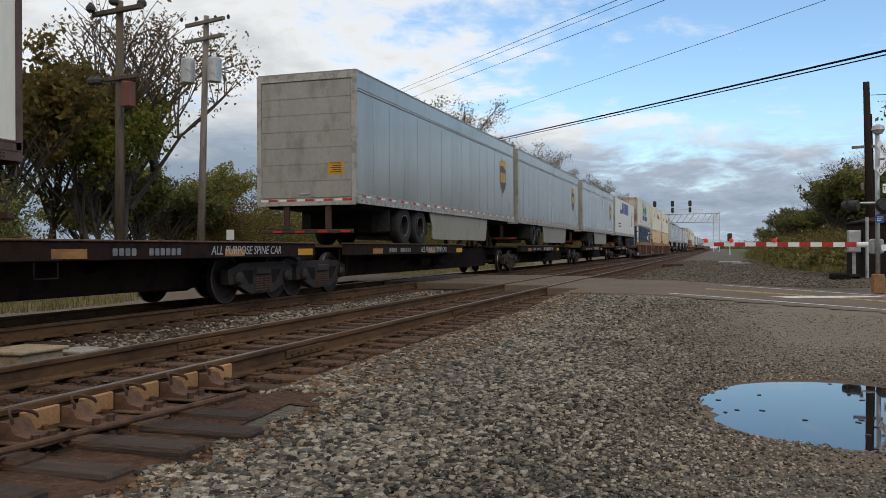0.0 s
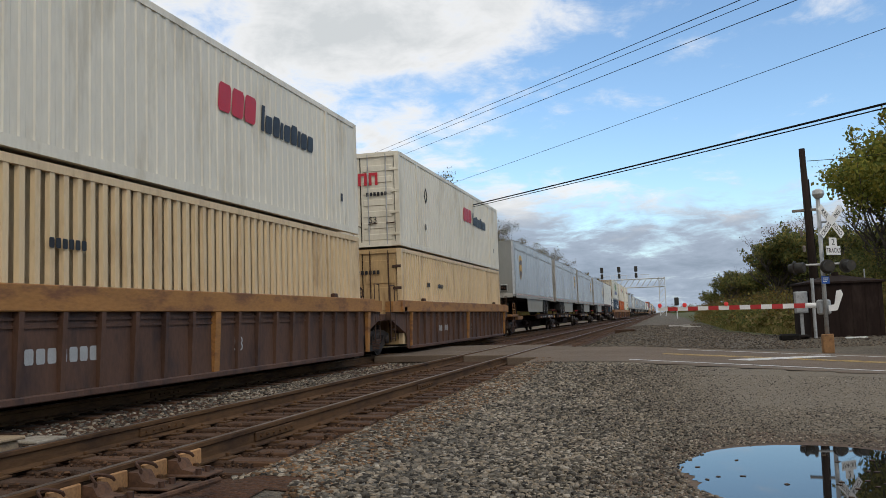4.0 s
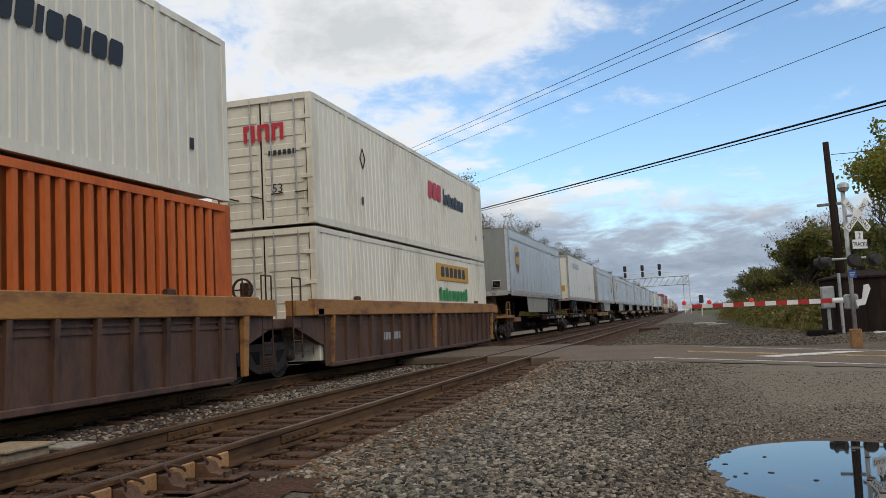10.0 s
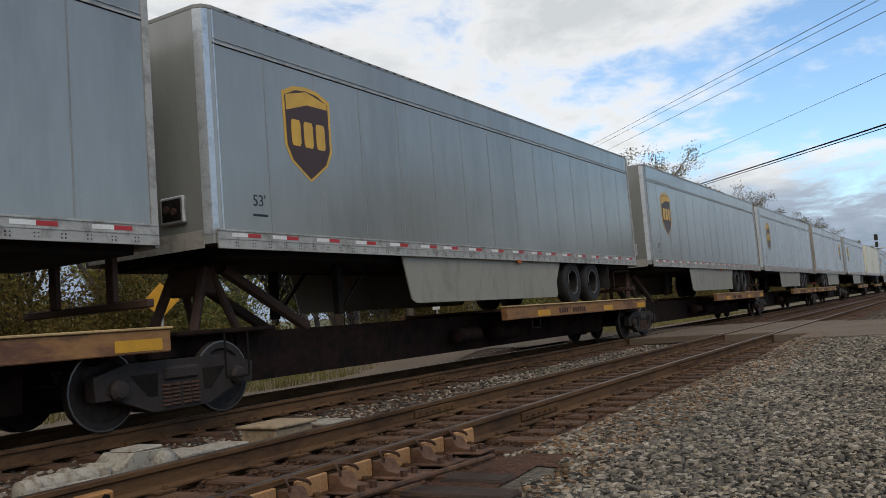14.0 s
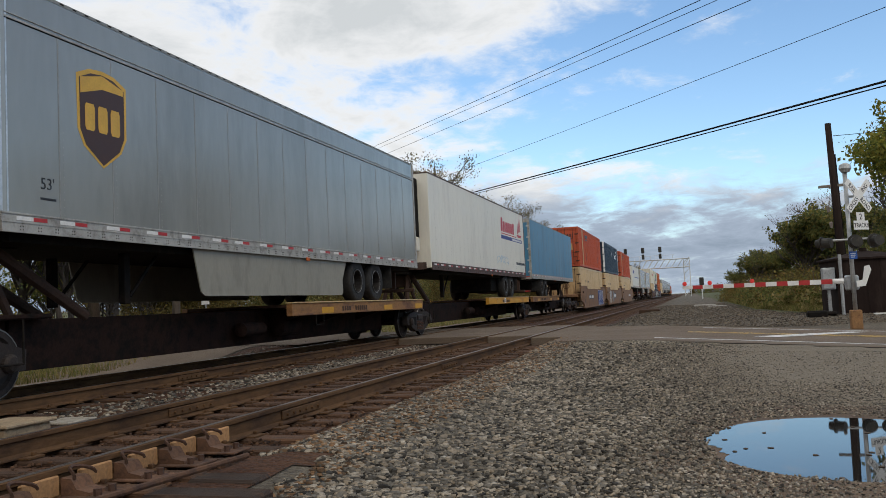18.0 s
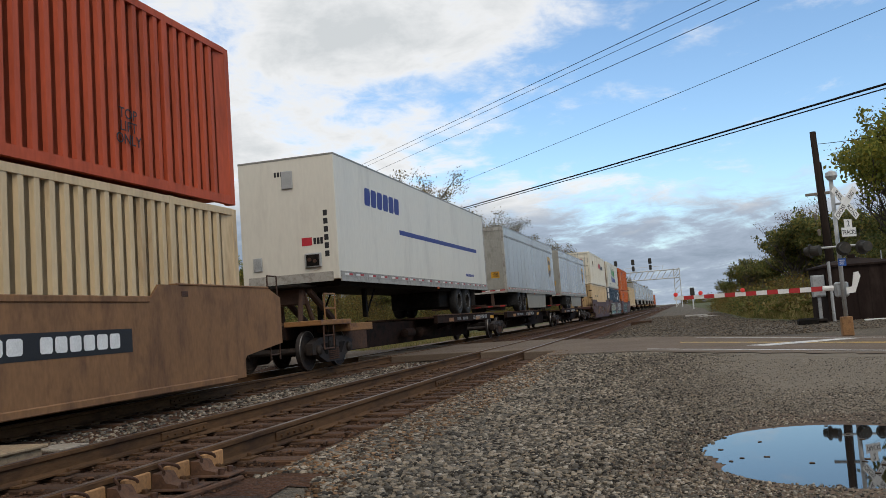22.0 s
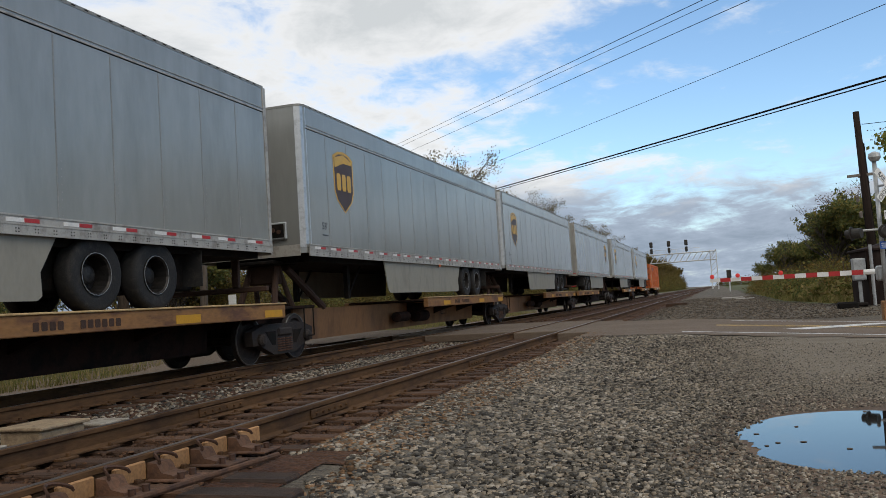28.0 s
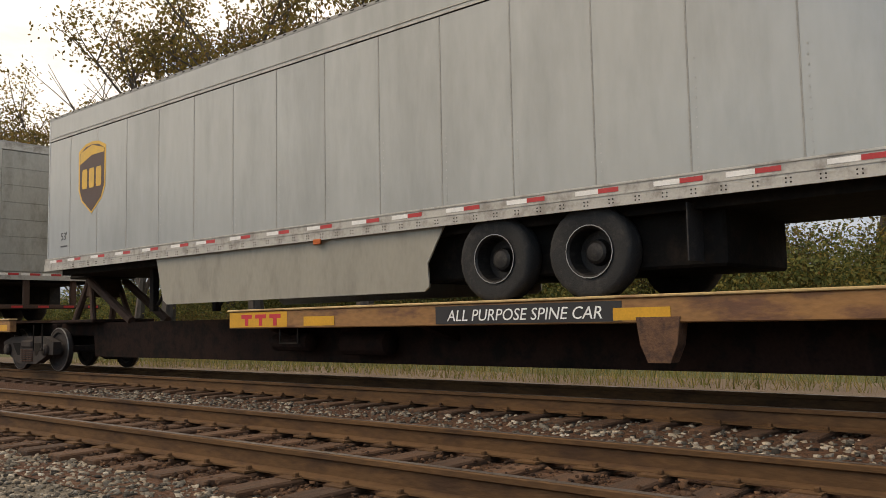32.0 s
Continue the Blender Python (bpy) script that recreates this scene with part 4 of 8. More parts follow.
# ---------------------------------------------------------------- puddle
pud = Shape()
N_P = 320
rim = []
for k in range(N_P):
    a = 2 * math.pi * k / N_P
    r = 1.03 + 0.16 * noise.noise((2 * math.cos(a), 2 * math.sin(a), 1.0)) + 0.09 * noise.noise((6 * math.cos(a), 6 * math.sin(a), 5.0)) + 0.055 * noise.noise((14 * math.cos(a), 14 * math.sin(a), 9.0)) + 0.035 * noise.noise((34 * math.cos(a), 34 * math.sin(a), 3.0)) + 0.02 * noise.noise((80 * math.cos(a), 80 * math.sin(a), 4.0))
    rim.append((5.18 + 1.09 * r * math.cos(a), 7.60 + 1.58 * r * math.sin(a), -0.347))
pud.put(rim, [tuple(range(N_P))])
single("puddle", pud, M_WATER, "still rain puddle that mirrors the sky", "puddle", kind="structure")
rngp = random.Random(4)
leaf_mat = mat("dead_leaf", (0.07, 0.045, 0.025), 0.8, 0, 0.3, 8, 40, 0.1, (0.07, 0.04, 0.02), 0.5)
for k in range(30):
    a, r = rngp.uniform(0, 6.28), 1.0 - 0.75 * rngp.random() ** 1.8
    x, y = 5.15 + r * math.cos(a), 7.55 + 1.4 * r * math.sin(a)
    o = [(0.03 * rngp.uniform(0.5, 1) * math.cos(q), 0.022 * rngp.uniform(0.6, 1) * math.sin(q)) for q in np.linspace(0, 5.6, 7)]
    single("fallen_leaf", Shape().prism(o, "z", 0, 0.004), leaf_mat, "brown fallen leaf floating on the puddle", "leaf", "leaves on the puddle", at=pose(x, y, -0.346, 0, 0, rngp.uniform(0, 360)))

# ---------------------------------------------------------------- the train
SPEED = 26.5          # metres a second, towards -y
MOVING = []           # (thing, place along the track at the start, turned round)
SIDES = ((1, SIDE), (-1, pose(0, 0, 0, 90, 0, -90)))


def run(ob, s, turned=False):
    MOVING.append((ob, s, turned))
    return ob


def wheelset_parts(truck, y):
    """Two flanged wheels and an axle under a truck."""
    for side in (1, -1):
        x = side * 0.75
        sh = Shape().lathe((x, y, 0.46), "x", [(-0.065, 0.10), (-0.06, 0.43), (-0.03, 0.455), (0.05, 0.455), (0.065, 0.44), (0.068, 0.36), (0.03, 0.33), (0.03, 0.16), (0.09, 0.14), (0.09, 0.05)], 24)
        sh.lathe((x, y, 0.46), "x", [(side * 0.052, 0.444), (side * 0.0545, 0.458), (side * 0.071, 0.452), (side * 0.072, 0.435)], 24, 1, caps=False)
        part("wheel", sh, [M_WHEEL, M_TREAD], truck, "steel wheel with a polished tread")
    part("axle", Shape().rod((-0.9, y, 0.46), (0.9, y, 0.46), 0.08, 10), M_WHEEL, truck)


def truck_master():
    """A two-axle freight truck at the origin."""
    t = new("truck")
    for side in (1, -1):
        x0, x1 = sorted((side * 0.90, side * 1.06))
        out = [(-1.18, 0.36), (-1.2, 0.62), (-0.75, 0.74), (0.75, 0.74), (1.2, 0.62), (1.18, 0.36), (0.95, 0.36), (0.42, 0.16), (-0.42, 0.16), (-0.95, 0.36)]
        sf = Shape().prism(out, "x", x0, x1)
        xs = side * 1.062
        # flat black patches stand for the shade in the frame's openings; nothing is cut
        for y0 in (-0.72, 0.34):
            o = [(y0, 0.60), (y0 + 0.38, 0.60), (y0 + (0.36 if y0 < 0 else 0.12), 0.34), (y0 + (0.24 if y0 < 0 else 0.02), 0.34)]
            sf.prism(o, "x", *sorted((xs - side * 0.01, xs + side * 0.004)), 1)
        part("side_frame", sf, [M_TRUCK, M_BLACK], t)
        sp = Shape()
        for k, y in enumerate((-0.22, -0.08, 0.08, 0.22)):
            for j in range(6):
                z = 0.225 + j * 0.045
                sp.lathe((side * 1.04, y, z), "z", [(-0.012, 0.045), (-0.012, 0.066), (0.012, 0.066), (0.012, 0.045)], 10)
        tagged(part("spring_nest", sp, M_RUSTY, t), kind="stuff")
        part("bolster_end", Shape().soft(*sorted((side * 0.8, side * 1.10)), -0.26, 0.26, 0.50, 0.66, 0.03), M_TRUCK, t)
        for y in (-0.9, 0.9):
            part("bearing_cap", Shape().lathe((side * 1.05, y, 0.46), "x", [(-0.05 * side, 0.12), (0.06 * side, 0.12), (0.10 * side, 0.085), (0.11 * side, 0.03)], 14), M_TRUCK, t)
    part("bolster", Shape().soft(-0.85, 0.85, -0.2, 0.2, 0.48, 0.72, 0.03), M_BLACK, t)
    for y in (-0.9, 0.9):
        wheelset_parts(t, y)
    return t


def copy_parts(src, parent, offset):
    """The parts of a pattern, shared under another thing at an offset."""
    for o in src.children:
        c = o.copy()
        scene.collection.objects.link(c)
        c.parent = parent
        c.matrix_basis = pose(*offset) @ o.matrix_basis
        for k in o.children:
            kk = k.copy()
            scene.collection.objects.link(kk)
            kk.parent = c


def drop_pattern(src):
    for o in list(src.children_recursive) + [src]:
        bpy.data.objects.remove(o)


def add_truck(car, y):
    t = part("truck", Shape().rod((0, y, 0.66), (0, y, 0.82), 0.2, 12), M_BLACK, car)
    for o in TRUCK.children:
        c = o.copy()
        scene.collection.objects.link(c)
        c.parent, c.matrix_basis = t, pose(0, y, 0)
        for k in o.children:                      # the polished tread goes beside its wheel, to keep three levels
            kk = k.copy()
            scene.collection.objects.link(kk)
            kk.parent, kk.matrix_basis = t, pose(0, y, 0)
    return t


TRUCK = truck_master()
NUM_Y = 11.66      # where the bright yellow car carries its length plate


def spine_car(L, wheels_far, end_truck=False, style=0, reach=9.2, truck_y=0.0):
    """One unit of an articulated spine car, 0..L along y. The trailer's wheels stand at the far or the near end."""
    car = thing("spine_car", "rusty brown spine flat car with yellow-trimmed wheel platform", "railway car", "cars of the train")
    paint = (M_YELLOW, M_SPINE, M_BRIGHTY, M_YELLOW)[style]
    sill = M_WELLT if style == 3 else M_SPINE
    low = [(-0.42, 1.0), (-0.36, 0.30), (0.36, 0.30), (0.42, 1.0)]
    part("centre_sill", Shape().prism(low, "y", 1.6, L - 1.6), sill, car)
    for a, b in ((0.12, 1.6), (L - 1.6, L - 0.12)):
        part("sill_end", Shape().soft(-0.38, 0.38, a, b, 0.72, 1.02, 0.03), M_SPINE, car)
    # side beams of the wheel platform
    if wheels_far:
        y0, y1, h0 = L - reach, L - 0.35, 1.2
    else:
        y0, y1, h0 = 0.8, 10.0, L - 1.2
    for side in (1, -1):
        x0, x1 = sorted((side * 1.16, side * 1.30))
        part("side_beam", Shape().soft(x0, x1, y0, y1, 0.84, 1.10, 0.012), paint, car, "yellow side beam" if style != 1 else "")
        if side > 0:
            part("deck_edge", Shape().soft(*sorted((side * 1.15, side * 1.325)), y0 - 0.02, y1 + 0.02, 1.10, 1.13, 0.008), M_TANPOST if style != 1 else M_RUSTBR, car, "worn pale deck edge")
        xs = side * 1.302
        for k in range(7):
            y = y0 + 0.45 + k * (y1 - y0 - 0.9) / 6
            if k in (1, 4, 6) and side > 0:
                part("reflector", Shape().box(*sorted((xs, xs + side * 0.003)), y - 0.32, y + 0.32, 0.87, 1.0), M_SILL if style == 1 and k < 6 else M_TAG, car, "yellow reflector strip")
        for k in range(4):
            y = y0 + 0.7 + k * (y1 - y0 - 1.4) / 3
            part("cross_bearer", Shape().prism([(side * 0.38, 0.62), (side * 0.38, 0.98), (side * 1.17, 0.98), (side * 1.17, 0.86)], "y", y - 0.07, y + 0.07), M_SPINE, car)
        yh = y0 + 1.2 if wheels_far else y1 - 1.2
        part("grab_iron", Shape().rod((side * 1.27, yh, 0.62), (side * 1.27, yh + 0.4, 0.62), 0.013, 6).rod((side * 1.27, yh, 0.62), (side * 1.27, yh, 0.85), 0.013, 6).rod((side * 1.27, yh + 0.4, 0.62), (side * 1.27, yh + 0.4, 0.85), 0.013, 6), M_BLACK, car)
    nb = Shape()
    letter_bars(nb, 1.302, 1, y0 + 2.6, 0.90, 4, 0.10, 0.11, 0.35)
    letter_bars(nb, 1.302, 1, y0 + 3.4, 0.90, 6, 0.10, 0.11, 0.35)
    if style == 1:
        letters("lettering", "ALL PURPOSE SPINE CAR", 0.15, M_DGREY, car, pose(1.304, y0 + 6.2, 0.90) @ SIDE, shear=0.2)
    if reach < 10:
        tagged(part("number_bar", nb, M_SPRAYG if style == 1 else M_RUSTEDGE, car), kind="stuff")
    if style == 2:
        pl = part("number_plate", Shape().box(1.3025, 1.3055, NUM_Y - 0.16, NUM_Y + 0.16, 0.87, 1.08), M_DWHITE, car, "white plate with black figures")
        letters("length_mark", "53", 0.15, M_INK, pl, pose(1.307, NUM_Y, 0.90) @ SIDE)
    part("wheel_deck", Shape().box(-1.17, 1.17, y0 + 0.01, y1 - 0.01, 1.03, 1.085), M_RUSTY, car)
    # bracket where the platform ends beside the truck
    yb = y1 - 3.55 if wheels_far else y0 + 2.0
    for side in (1, -1) if reach > 10 else ():
        part("corner_bracket", Shape().prism([(yb - 0.24, 0.90), (yb + 0.24, 0.90), (yb + 0.20, 0.62), (yb + 0.12, 0.44), (yb - 0.12, 0.44), (yb - 0.20, 0.62)], "x", *sorted((side * 1.12, side * 1.315))), M_RUSTBR, car, "rust-brown corner bracket")
    # hitch stand under the trailer's nose
    yh = h0
    d = 1 if wheels_far else -1
    st = Shape().soft(-0.34, 0.34, yh - 0.12, yh + 0.16, 1.55, 1.96, 0.03)
    hitch = part("hitch_stand", st, M_RUSTEDGE, car)
    for x in (-0.42, 0.42):
        part("hitch_leg", Shape().rod((x, yh - 0.40 * d, 1.02), (x * 0.7, yh - 0.02, 1.93), 0.07, 8), M_RUSTEDGE, hitch)
        part("hitch_leg", Shape().rod((x, yh + 0.42 * d, 1.02), (x * 0.7, yh + 0.06, 1.93), 0.06, 8), M_RUSTEDGE, hitch)
    part("hitch_plate", Shape().soft(-0.5, 0.5, yh - 0.5, yh + 0.5, 1.95, 2.03, 0.02), M_BLACK, hitch)
    for x in (-0.4, 0.4):
        part("hitch_strut", Shape().rod((x, yh + 0.2 * d, 1.9), (x, yh + 1.9 * d, 1.02), 0.085, 8), M_RUSTEDGE, hitch)
    part("hitch_base", Shape().soft(-0.7, 0.7, yh - 0.9, yh + 0.9, 1.0, 1.07, 0.02), M_SPINE, car)
    part("brake_cylinder", Shape().lathe((0.62, L / 2 - 1.0, 0.62), "y", [(-0.45, 0.05), (-0.42, 0.14), (0.40, 0.14), (0.45, 0.05)], 14), M_SPINE, car)
    part("air_reservoir", Shape().lathe((0.60, L / 2 + 0.6, 0.60), "y", [(-0.5, 0.04), (-0.44, 0.17), (0.44, 0.17), (0.5, 0.04)], 14), M_SPINE, car)
    add_truck(car, truck_y)
    if end_truck:
        add_truck(car, L - 2.1)
    # end equipment: hand-brake wheel, step and ladder at the joint
    part("step", Shape().rod((1.2, 0.6, 0.45), (1.2, 1.0, 0.45), 0.014, 6).rod((1.2, 0.6, 0.45), (1.2, 0.6, 1.0), 0.014, 6).rod((1.2, 1.0, 0.45), (1.2, 1.0, 1.0), 0.014, 6), M_BLACK, car)
    return car


def text_spine(car, L, wheels_far):
    """Lettering of the last spine cars."""
    y0 = L - 11.1 if wheels_far else 0.8
    for side, rot in SIDES:
        a, b = sorted((side * 1.301, side * 1.304))
        part("name_panel", Shape().box(a, b, y0 + 4.25, y0 + 6.8, 0.86, 1.075), M_INK, car, "black panel with white words")
        letters("lettering", "ALL PURPOSE SPINE CAR", 0.135, M_DWHITE, car, pose(side * 1.306, y0 + 5.5, 0.895) @ rot, shear=0.2)
        panel = part("panel", Shape().box(a, b, y0 + 0.02, y0 + 1.4, 0.86, 1.085), M_TAG, car, "yellow end panel with dark red marks")
        mk = Shape()
        for k in range(3):
            yy = y0 + 0.32 + 0.34 * k
            mk.box(*sorted((side * 1.3045, side * 1.3065)), yy, yy + 0.26, 0.99, 1.05)
            mk.box(*sorted((side * 1.3045, side * 1.3065)), yy + 0.09, yy + 0.17, 0.88, 0.99)
        part("mark", mk, M_DRED, panel)


def letter_bars(sh, x, side, y, z, n, w, h, gap=0.3, slant=0.0, heights=None):
    """A row of plain blocks that stand for a name on a side wall. n: a count, or one code a block (i, l: narrow)."""
    codes = "".join("i" if c in "il" else "b" for c in n) if isinstance(n, str) else "b" * n
    xa, xb = sorted((x, x + side * 0.003))
    y_at = y
    for k, c in enumerate(codes):
        hh = h * (heights[k % len(heights)] if heights else 1)
        ww = w * (0.42 if c in "il" else 1.0)
        if c == "l":
            hh *= 1.25

        def at(u, v):
            return (y_at + side * (u * ww + slant * v * hh), z + v * hh)
        if c in "il":
            sh.prism([at(0, 0), at(1, 0), at(1, 1), at(0, 1)], "x", xa, xb)
        else:
            sh.prism([at(0.12, 0), at(0.88, 0), at(1, 0.14), at(1, 0.86), at(0.88, 1), at(0.12, 1), at(0, 0.86), at(0, 0.14)], "x", xa, xb)
        y_at += side * (ww + w * gap)


def trailer_wheels(tr, yc):
    for dy in (-0.64, 0.64):
        for side in (1, -1):
            y = yc + dy
            prof = [(0.0, 0.27), (-0.02, 0.44), (0.03, 0.50), (0.10, 0.515), (0.23, 0.515), (0.29, 0.50), (0.31, 0.45), (0.28, 0.29)]
            sg = side
            x0 = side * 0.94
            w = part("wheel", Shape().lathe((x0, y, 1.615), "x", [(sg * a, r) for a, r in prof], 24, caps=False), M_TYRE, tr, "black rubber tyre", smooth=True)
            rim = Shape().lathe((x0, y, 1.615), "x", [(sg * 0.03, 0.03), (sg * 0.03, 0.22), (sg * 0.05, 0.252), (sg * 0.27, 0.272), (sg * 0.296, 0.290), (sg * 0.300, 0.284), (sg * 0.275, 0.262), (sg * 0.06, 0.240), (sg * 0.06, 0.15), (sg * 0.15, 0.13), (sg * 0.17, 0.10), (sg * 0.18, 0.03)], 22)
            rim.lathe((x0, y, 1.615), "x", [(sg * 0.297, 0.282), (sg * 0.303, 0.283), (sg * 0.303, 0.291), (sg * 0.297, 0.292)], 22, 1, caps=False)
            part("rim", rim, [M_RIM, M_RIMEDGE], w, "dull dark dished steel rim with a worn edge")


def trailer(label, body_mat, tandem=4.02, nose="plain", rear="roll", skirt=True, logo="", rail_mat=None, seams=15, rounded=True, band=True, group="trailers on the train"):
    """A 16.15 m van trailer: nose at y = 0, doors at y = L, standing on its wheels on the car's deck."""
    L, w, z0, z1 = 16.15, 1.295, 2.13, 5.18
    tr = thing("semi_trailer", label, "trailer", group)
    rail_mat = rail_mat or M_TRAILRAIL
    c = 0.16 if rounded else 0.02
    out = [(-w, c), (-w + c * 0.3, c * 0.3), (-w + c, 0), (w - c, 0), (w - c * 0.3, c * 0.3), (w, c), (w, L - 0.06), (-w, L - 0.06)]
    part("body", Shape().prism(out, "z", z0, z1), body_mat, tr)
    ro = [(u * 1.004, v if v > 1 else v - 0.006) for u, v in out]
    roof = Shape().prism(ro, "z", z1 - 0.012, z1 + 0.035)
    part("roof_rail", roof, M_SEAM if rail_mat is M_TRAILRAIL else rail_mat, tr, "dull aluminium roof rail")
    for side in (1, -1):
        xa, xb = sorted((side * w, side * (w + 0.012)))
        rail = Shape()
        for out_, za, zb in ((0.012, 0.065, 0.165), (0.022, 0.155, 0.178), (0.020, -0.045, 0.065), (0.030, -0.07, -0.045), (0.027, 0.05, 0.062)):
            rail.box(*sorted((side * w, side * (w + out_))), 0.06, L - 0.02, z0 + za, z0 + zb)
        part("bottom_rail", rail, rail_mat, tr)
        if band:
            part("upper_rail", Shape().box(xa, xb, c, L - 0.05, z1 - 0.46, z1 - 0.435).box(xa, xb, c, L - 0.05, z1 - 0.40, z1 - 0.39).box(*sorted((side * w, side * (w + 0.004))), c, L - 0.05, z1 - 0.475, z1 - 0.46, 1), [M_TRAILRAIL, M_BLACK], tr)
        tape_r, tape_w = Shape(), Shape()
        x = sorted((side * (w + 0.0125), side * (w + 0.0155)))
        k = 0
        y = 0.3
        while y < L - 0.4:
            tape_w.box(*x, y, y + 0.28, z0 + 0.085, z0 + 0.135)
            tape_r.box(*x, y + 0.28, y + 0.52, z0 + 0.085, z0 + 0.135)
            y += 0.92 if k % 5 else 0.75
            k += 1
        tagged(part("red_reflector", tape_r, M_RED, tr), kind="stuff")
        tagged(part("white_reflector", tape_w, M_TAPEW, tr), kind="stuff")
        if seams:
            sm = Shape()
            for k in range(1, seams):
                yy = k * L / seams
                sm.box(*sorted((side * w, side * (w + 0.0025))), yy - 0.010, yy + 0.010, z0 + 0.17, z1 - 0.47)
            tagged(part("seam", sm, M_SEAM if seams < 20 else body_mat, tr), kind="stuff")
            rv = Shape()
            for k in range(1, seams):
                yy = k * L / seams + 0.075
                for j in range(7 + (k * 5) % 6):
                    zz = z0 + 0.22 + j * 0.1
                    rv.box(*sorted((side * w, side * (w + 0.003))), yy - 0.007, yy + 0.007, zz - 0.008, zz + 0.008)
            tagged(part("rivet", rv, M_SEAM, tr), kind="stuff")
            # raised black dashes draw the dark insides of slots along the roof rail
            ho = Shape()
            for k in range(64):
                yy = 0.4 + k * (L - 0.8) / 63
                ho.box(*sorted((side * (w + 0.006), side * (w + 0.009))), yy, yy + 0.07, z1 + 0.004, z1 + 0.022)
            tagged(part("roof_slot", ho, M_BLACK, tr), kind="stuff")
            rr = Shape()
            for k in range(52):
                yy = 0.35 + k * (L - 0.7) / 51
                for dy in (0.0, 0.045):
                    for dz in (0.012, 0.052):
                        rr.box(*sorted((side * (w + 0.02), side * (w + 0.024))), yy + dy, yy + dy + 0.014, z0 - 0.05 + dz, z0 - 0.036 + dz)
            tagged(part("rail_rivet", rr, M_BLACK, tr), kind="stuff")
        part("clearance_lamp", Shape().soft(*sorted((side * (w + 0.02), side * (w + 0.05))), L * 0.52, L * 0.52 + 0.16, z0 - 0.13, z0 - 0.055, 0.01), M_ORANGE, tr)
        if skirt:
            ys0, ys1 = 4.2, L - 5.4
            o = [(ys0, z0 - 0.06), (ys0 + 0.22, 1.34), (ys0 + 0.34, 1.27), (ys1 - 0.34, 1.27), (ys1 - 0.26, 1.33), (ys1 - 0.28, 1.62), (ys1 - 0.12, 1.88), (ys1, z0 - 0.06)]
            part("side_skirt", Shape().prism(o, "x", *sorted((side * (w - 0.06), side * (w - 0.035)))), M_SKIRT, tr, "pale grey side skirt")
        if rounded:
            cap_o = [(w + 0.006, c + 0.03), (w - c * 0.3 + 0.005, c * 0.3 - 0.006), (w - c, -0.007), (w - c, 0.004), (w - c * 0.3 - 0.01, c * 0.3 + 0.01), (w - 0.01, c + 0.03)]
            part("corner_cap", Shape().prism([(side * u, v) for u, v in cap_o], "z", z0 + 0.12, z1 - 0.02), M_ALU, tr, "bright aluminium corner cap")
        part("corner_post", Shape().box(*sorted((side * (w - 0.02), side * (w + 0.012))), L - 0.10, L - 0.001, z0 - 0.05, z1), rail_mat, tr)
        part("landing_leg", Shape().soft(*sorted((side * 0.62, side * 0.74)), 3.1, 3.24, 1.18, z0 - 0.06, 0.01).rod((side * 0.68, 3.3, 1.3), (side * 0.68, 4.1, z0 - 0.08), 0.03, 6), M_BLACK, tr)
        part("mud_flap", Shape().box(*sorted((side * 0.72, side * 1.26)), L - 2.25, L - 2.235, 1.45, z0 - 0.1), M_TYRE, tr)
    part("underframe", Shape().box(-1.1, 1.1, 0.4, L - 0.2, z0 - 0.16, z0), M_BLACK, tr)
    part("kingpin_plate", Shape().soft(-0.9, 0.9, 0.3, 1.9, z0 - 0.10, z0 - 0.01, 0.02), M_BLACK, tr)
    part("slider_frame", Shape().soft(-0.90, 0.90, L - 6.2, L - 2.0, 1.40, z0 - 0.12, 0.03), M_BLACK, tr)
    part("bogie_axle", Shape().rod((-0.95, L - tandem - 0.64, 1.615), (0.95, L - tandem - 0.64, 1.615), 0.07, 10), M_BLACK, tr)
    part("bogie_axle", Shape().rod((-0.95, L - tandem + 0.64, 1.615), (0.95, L - tandem + 0.64, 1.615), 0.07, 10), M_BLACK, tr)
    trailer_wheels(tr, L - tandem)
    # rear end
    ye = L
    fr = Shape()
    fr.box(-w, w, ye - 0.055, ye - 0.002, z1 - 0.17, z1 - 0.012).box(-w, w, ye - 0.055, ye, z0 - 0.10, z0 + 0.07).box(-w, -w + 0.105, ye - 0.056, ye - 0.003, z0 + 0.05, z1 - 0.15).box(w - 0.105, w, ye - 0.056, ye - 0.003, z0 + 0.05, z1 - 0.15)
    part("rear_frame", fr, rail_mat, tr)
    tp, tq = Shape(), Shape()
    for k in range(5):
        y = -1.2 + k * 0.49
        tp.box(y, y + 0.24, ye, ye + 0.003, z0 + 0.0, z0 + 0.05)
        tq.box(y + 0.24, y + 0.44, ye, ye + 0.003, z0 + 0.0, z0 + 0.05)
    tagged(part("rear_red_reflector", tp, M_RED, tr), kind="stuff")
    tagged(part("rear_white_reflector", tq, M_TAPEW, tr), kind="stuff")
    if rear == "roll":
        door = part("roll_door", Shape().box(-w + 0.11, w - 0.11, ye - 0.05, ye - 0.03, z0 + 0.08, z1 - 0.18), M_DOORG, tr, "grey roll-up door with horizontal panels")
        for k in range(7):
            z = z0 + 0.09 + k * 0.395
            part("door_panel", Shape().soft(-w + 0.115, w - 0.115, ye - 0.035, ye - 0.016, z, z + 0.388, 0.004), M_DOORG, door)
        part("caution_tag", Shape().box(-0.98, -0.58, ye - 0.0155, ye - 0.0125, z0 + 0.62, z0 + 0.92), M_TAG, tr, "yellow caution tag with dark lines")
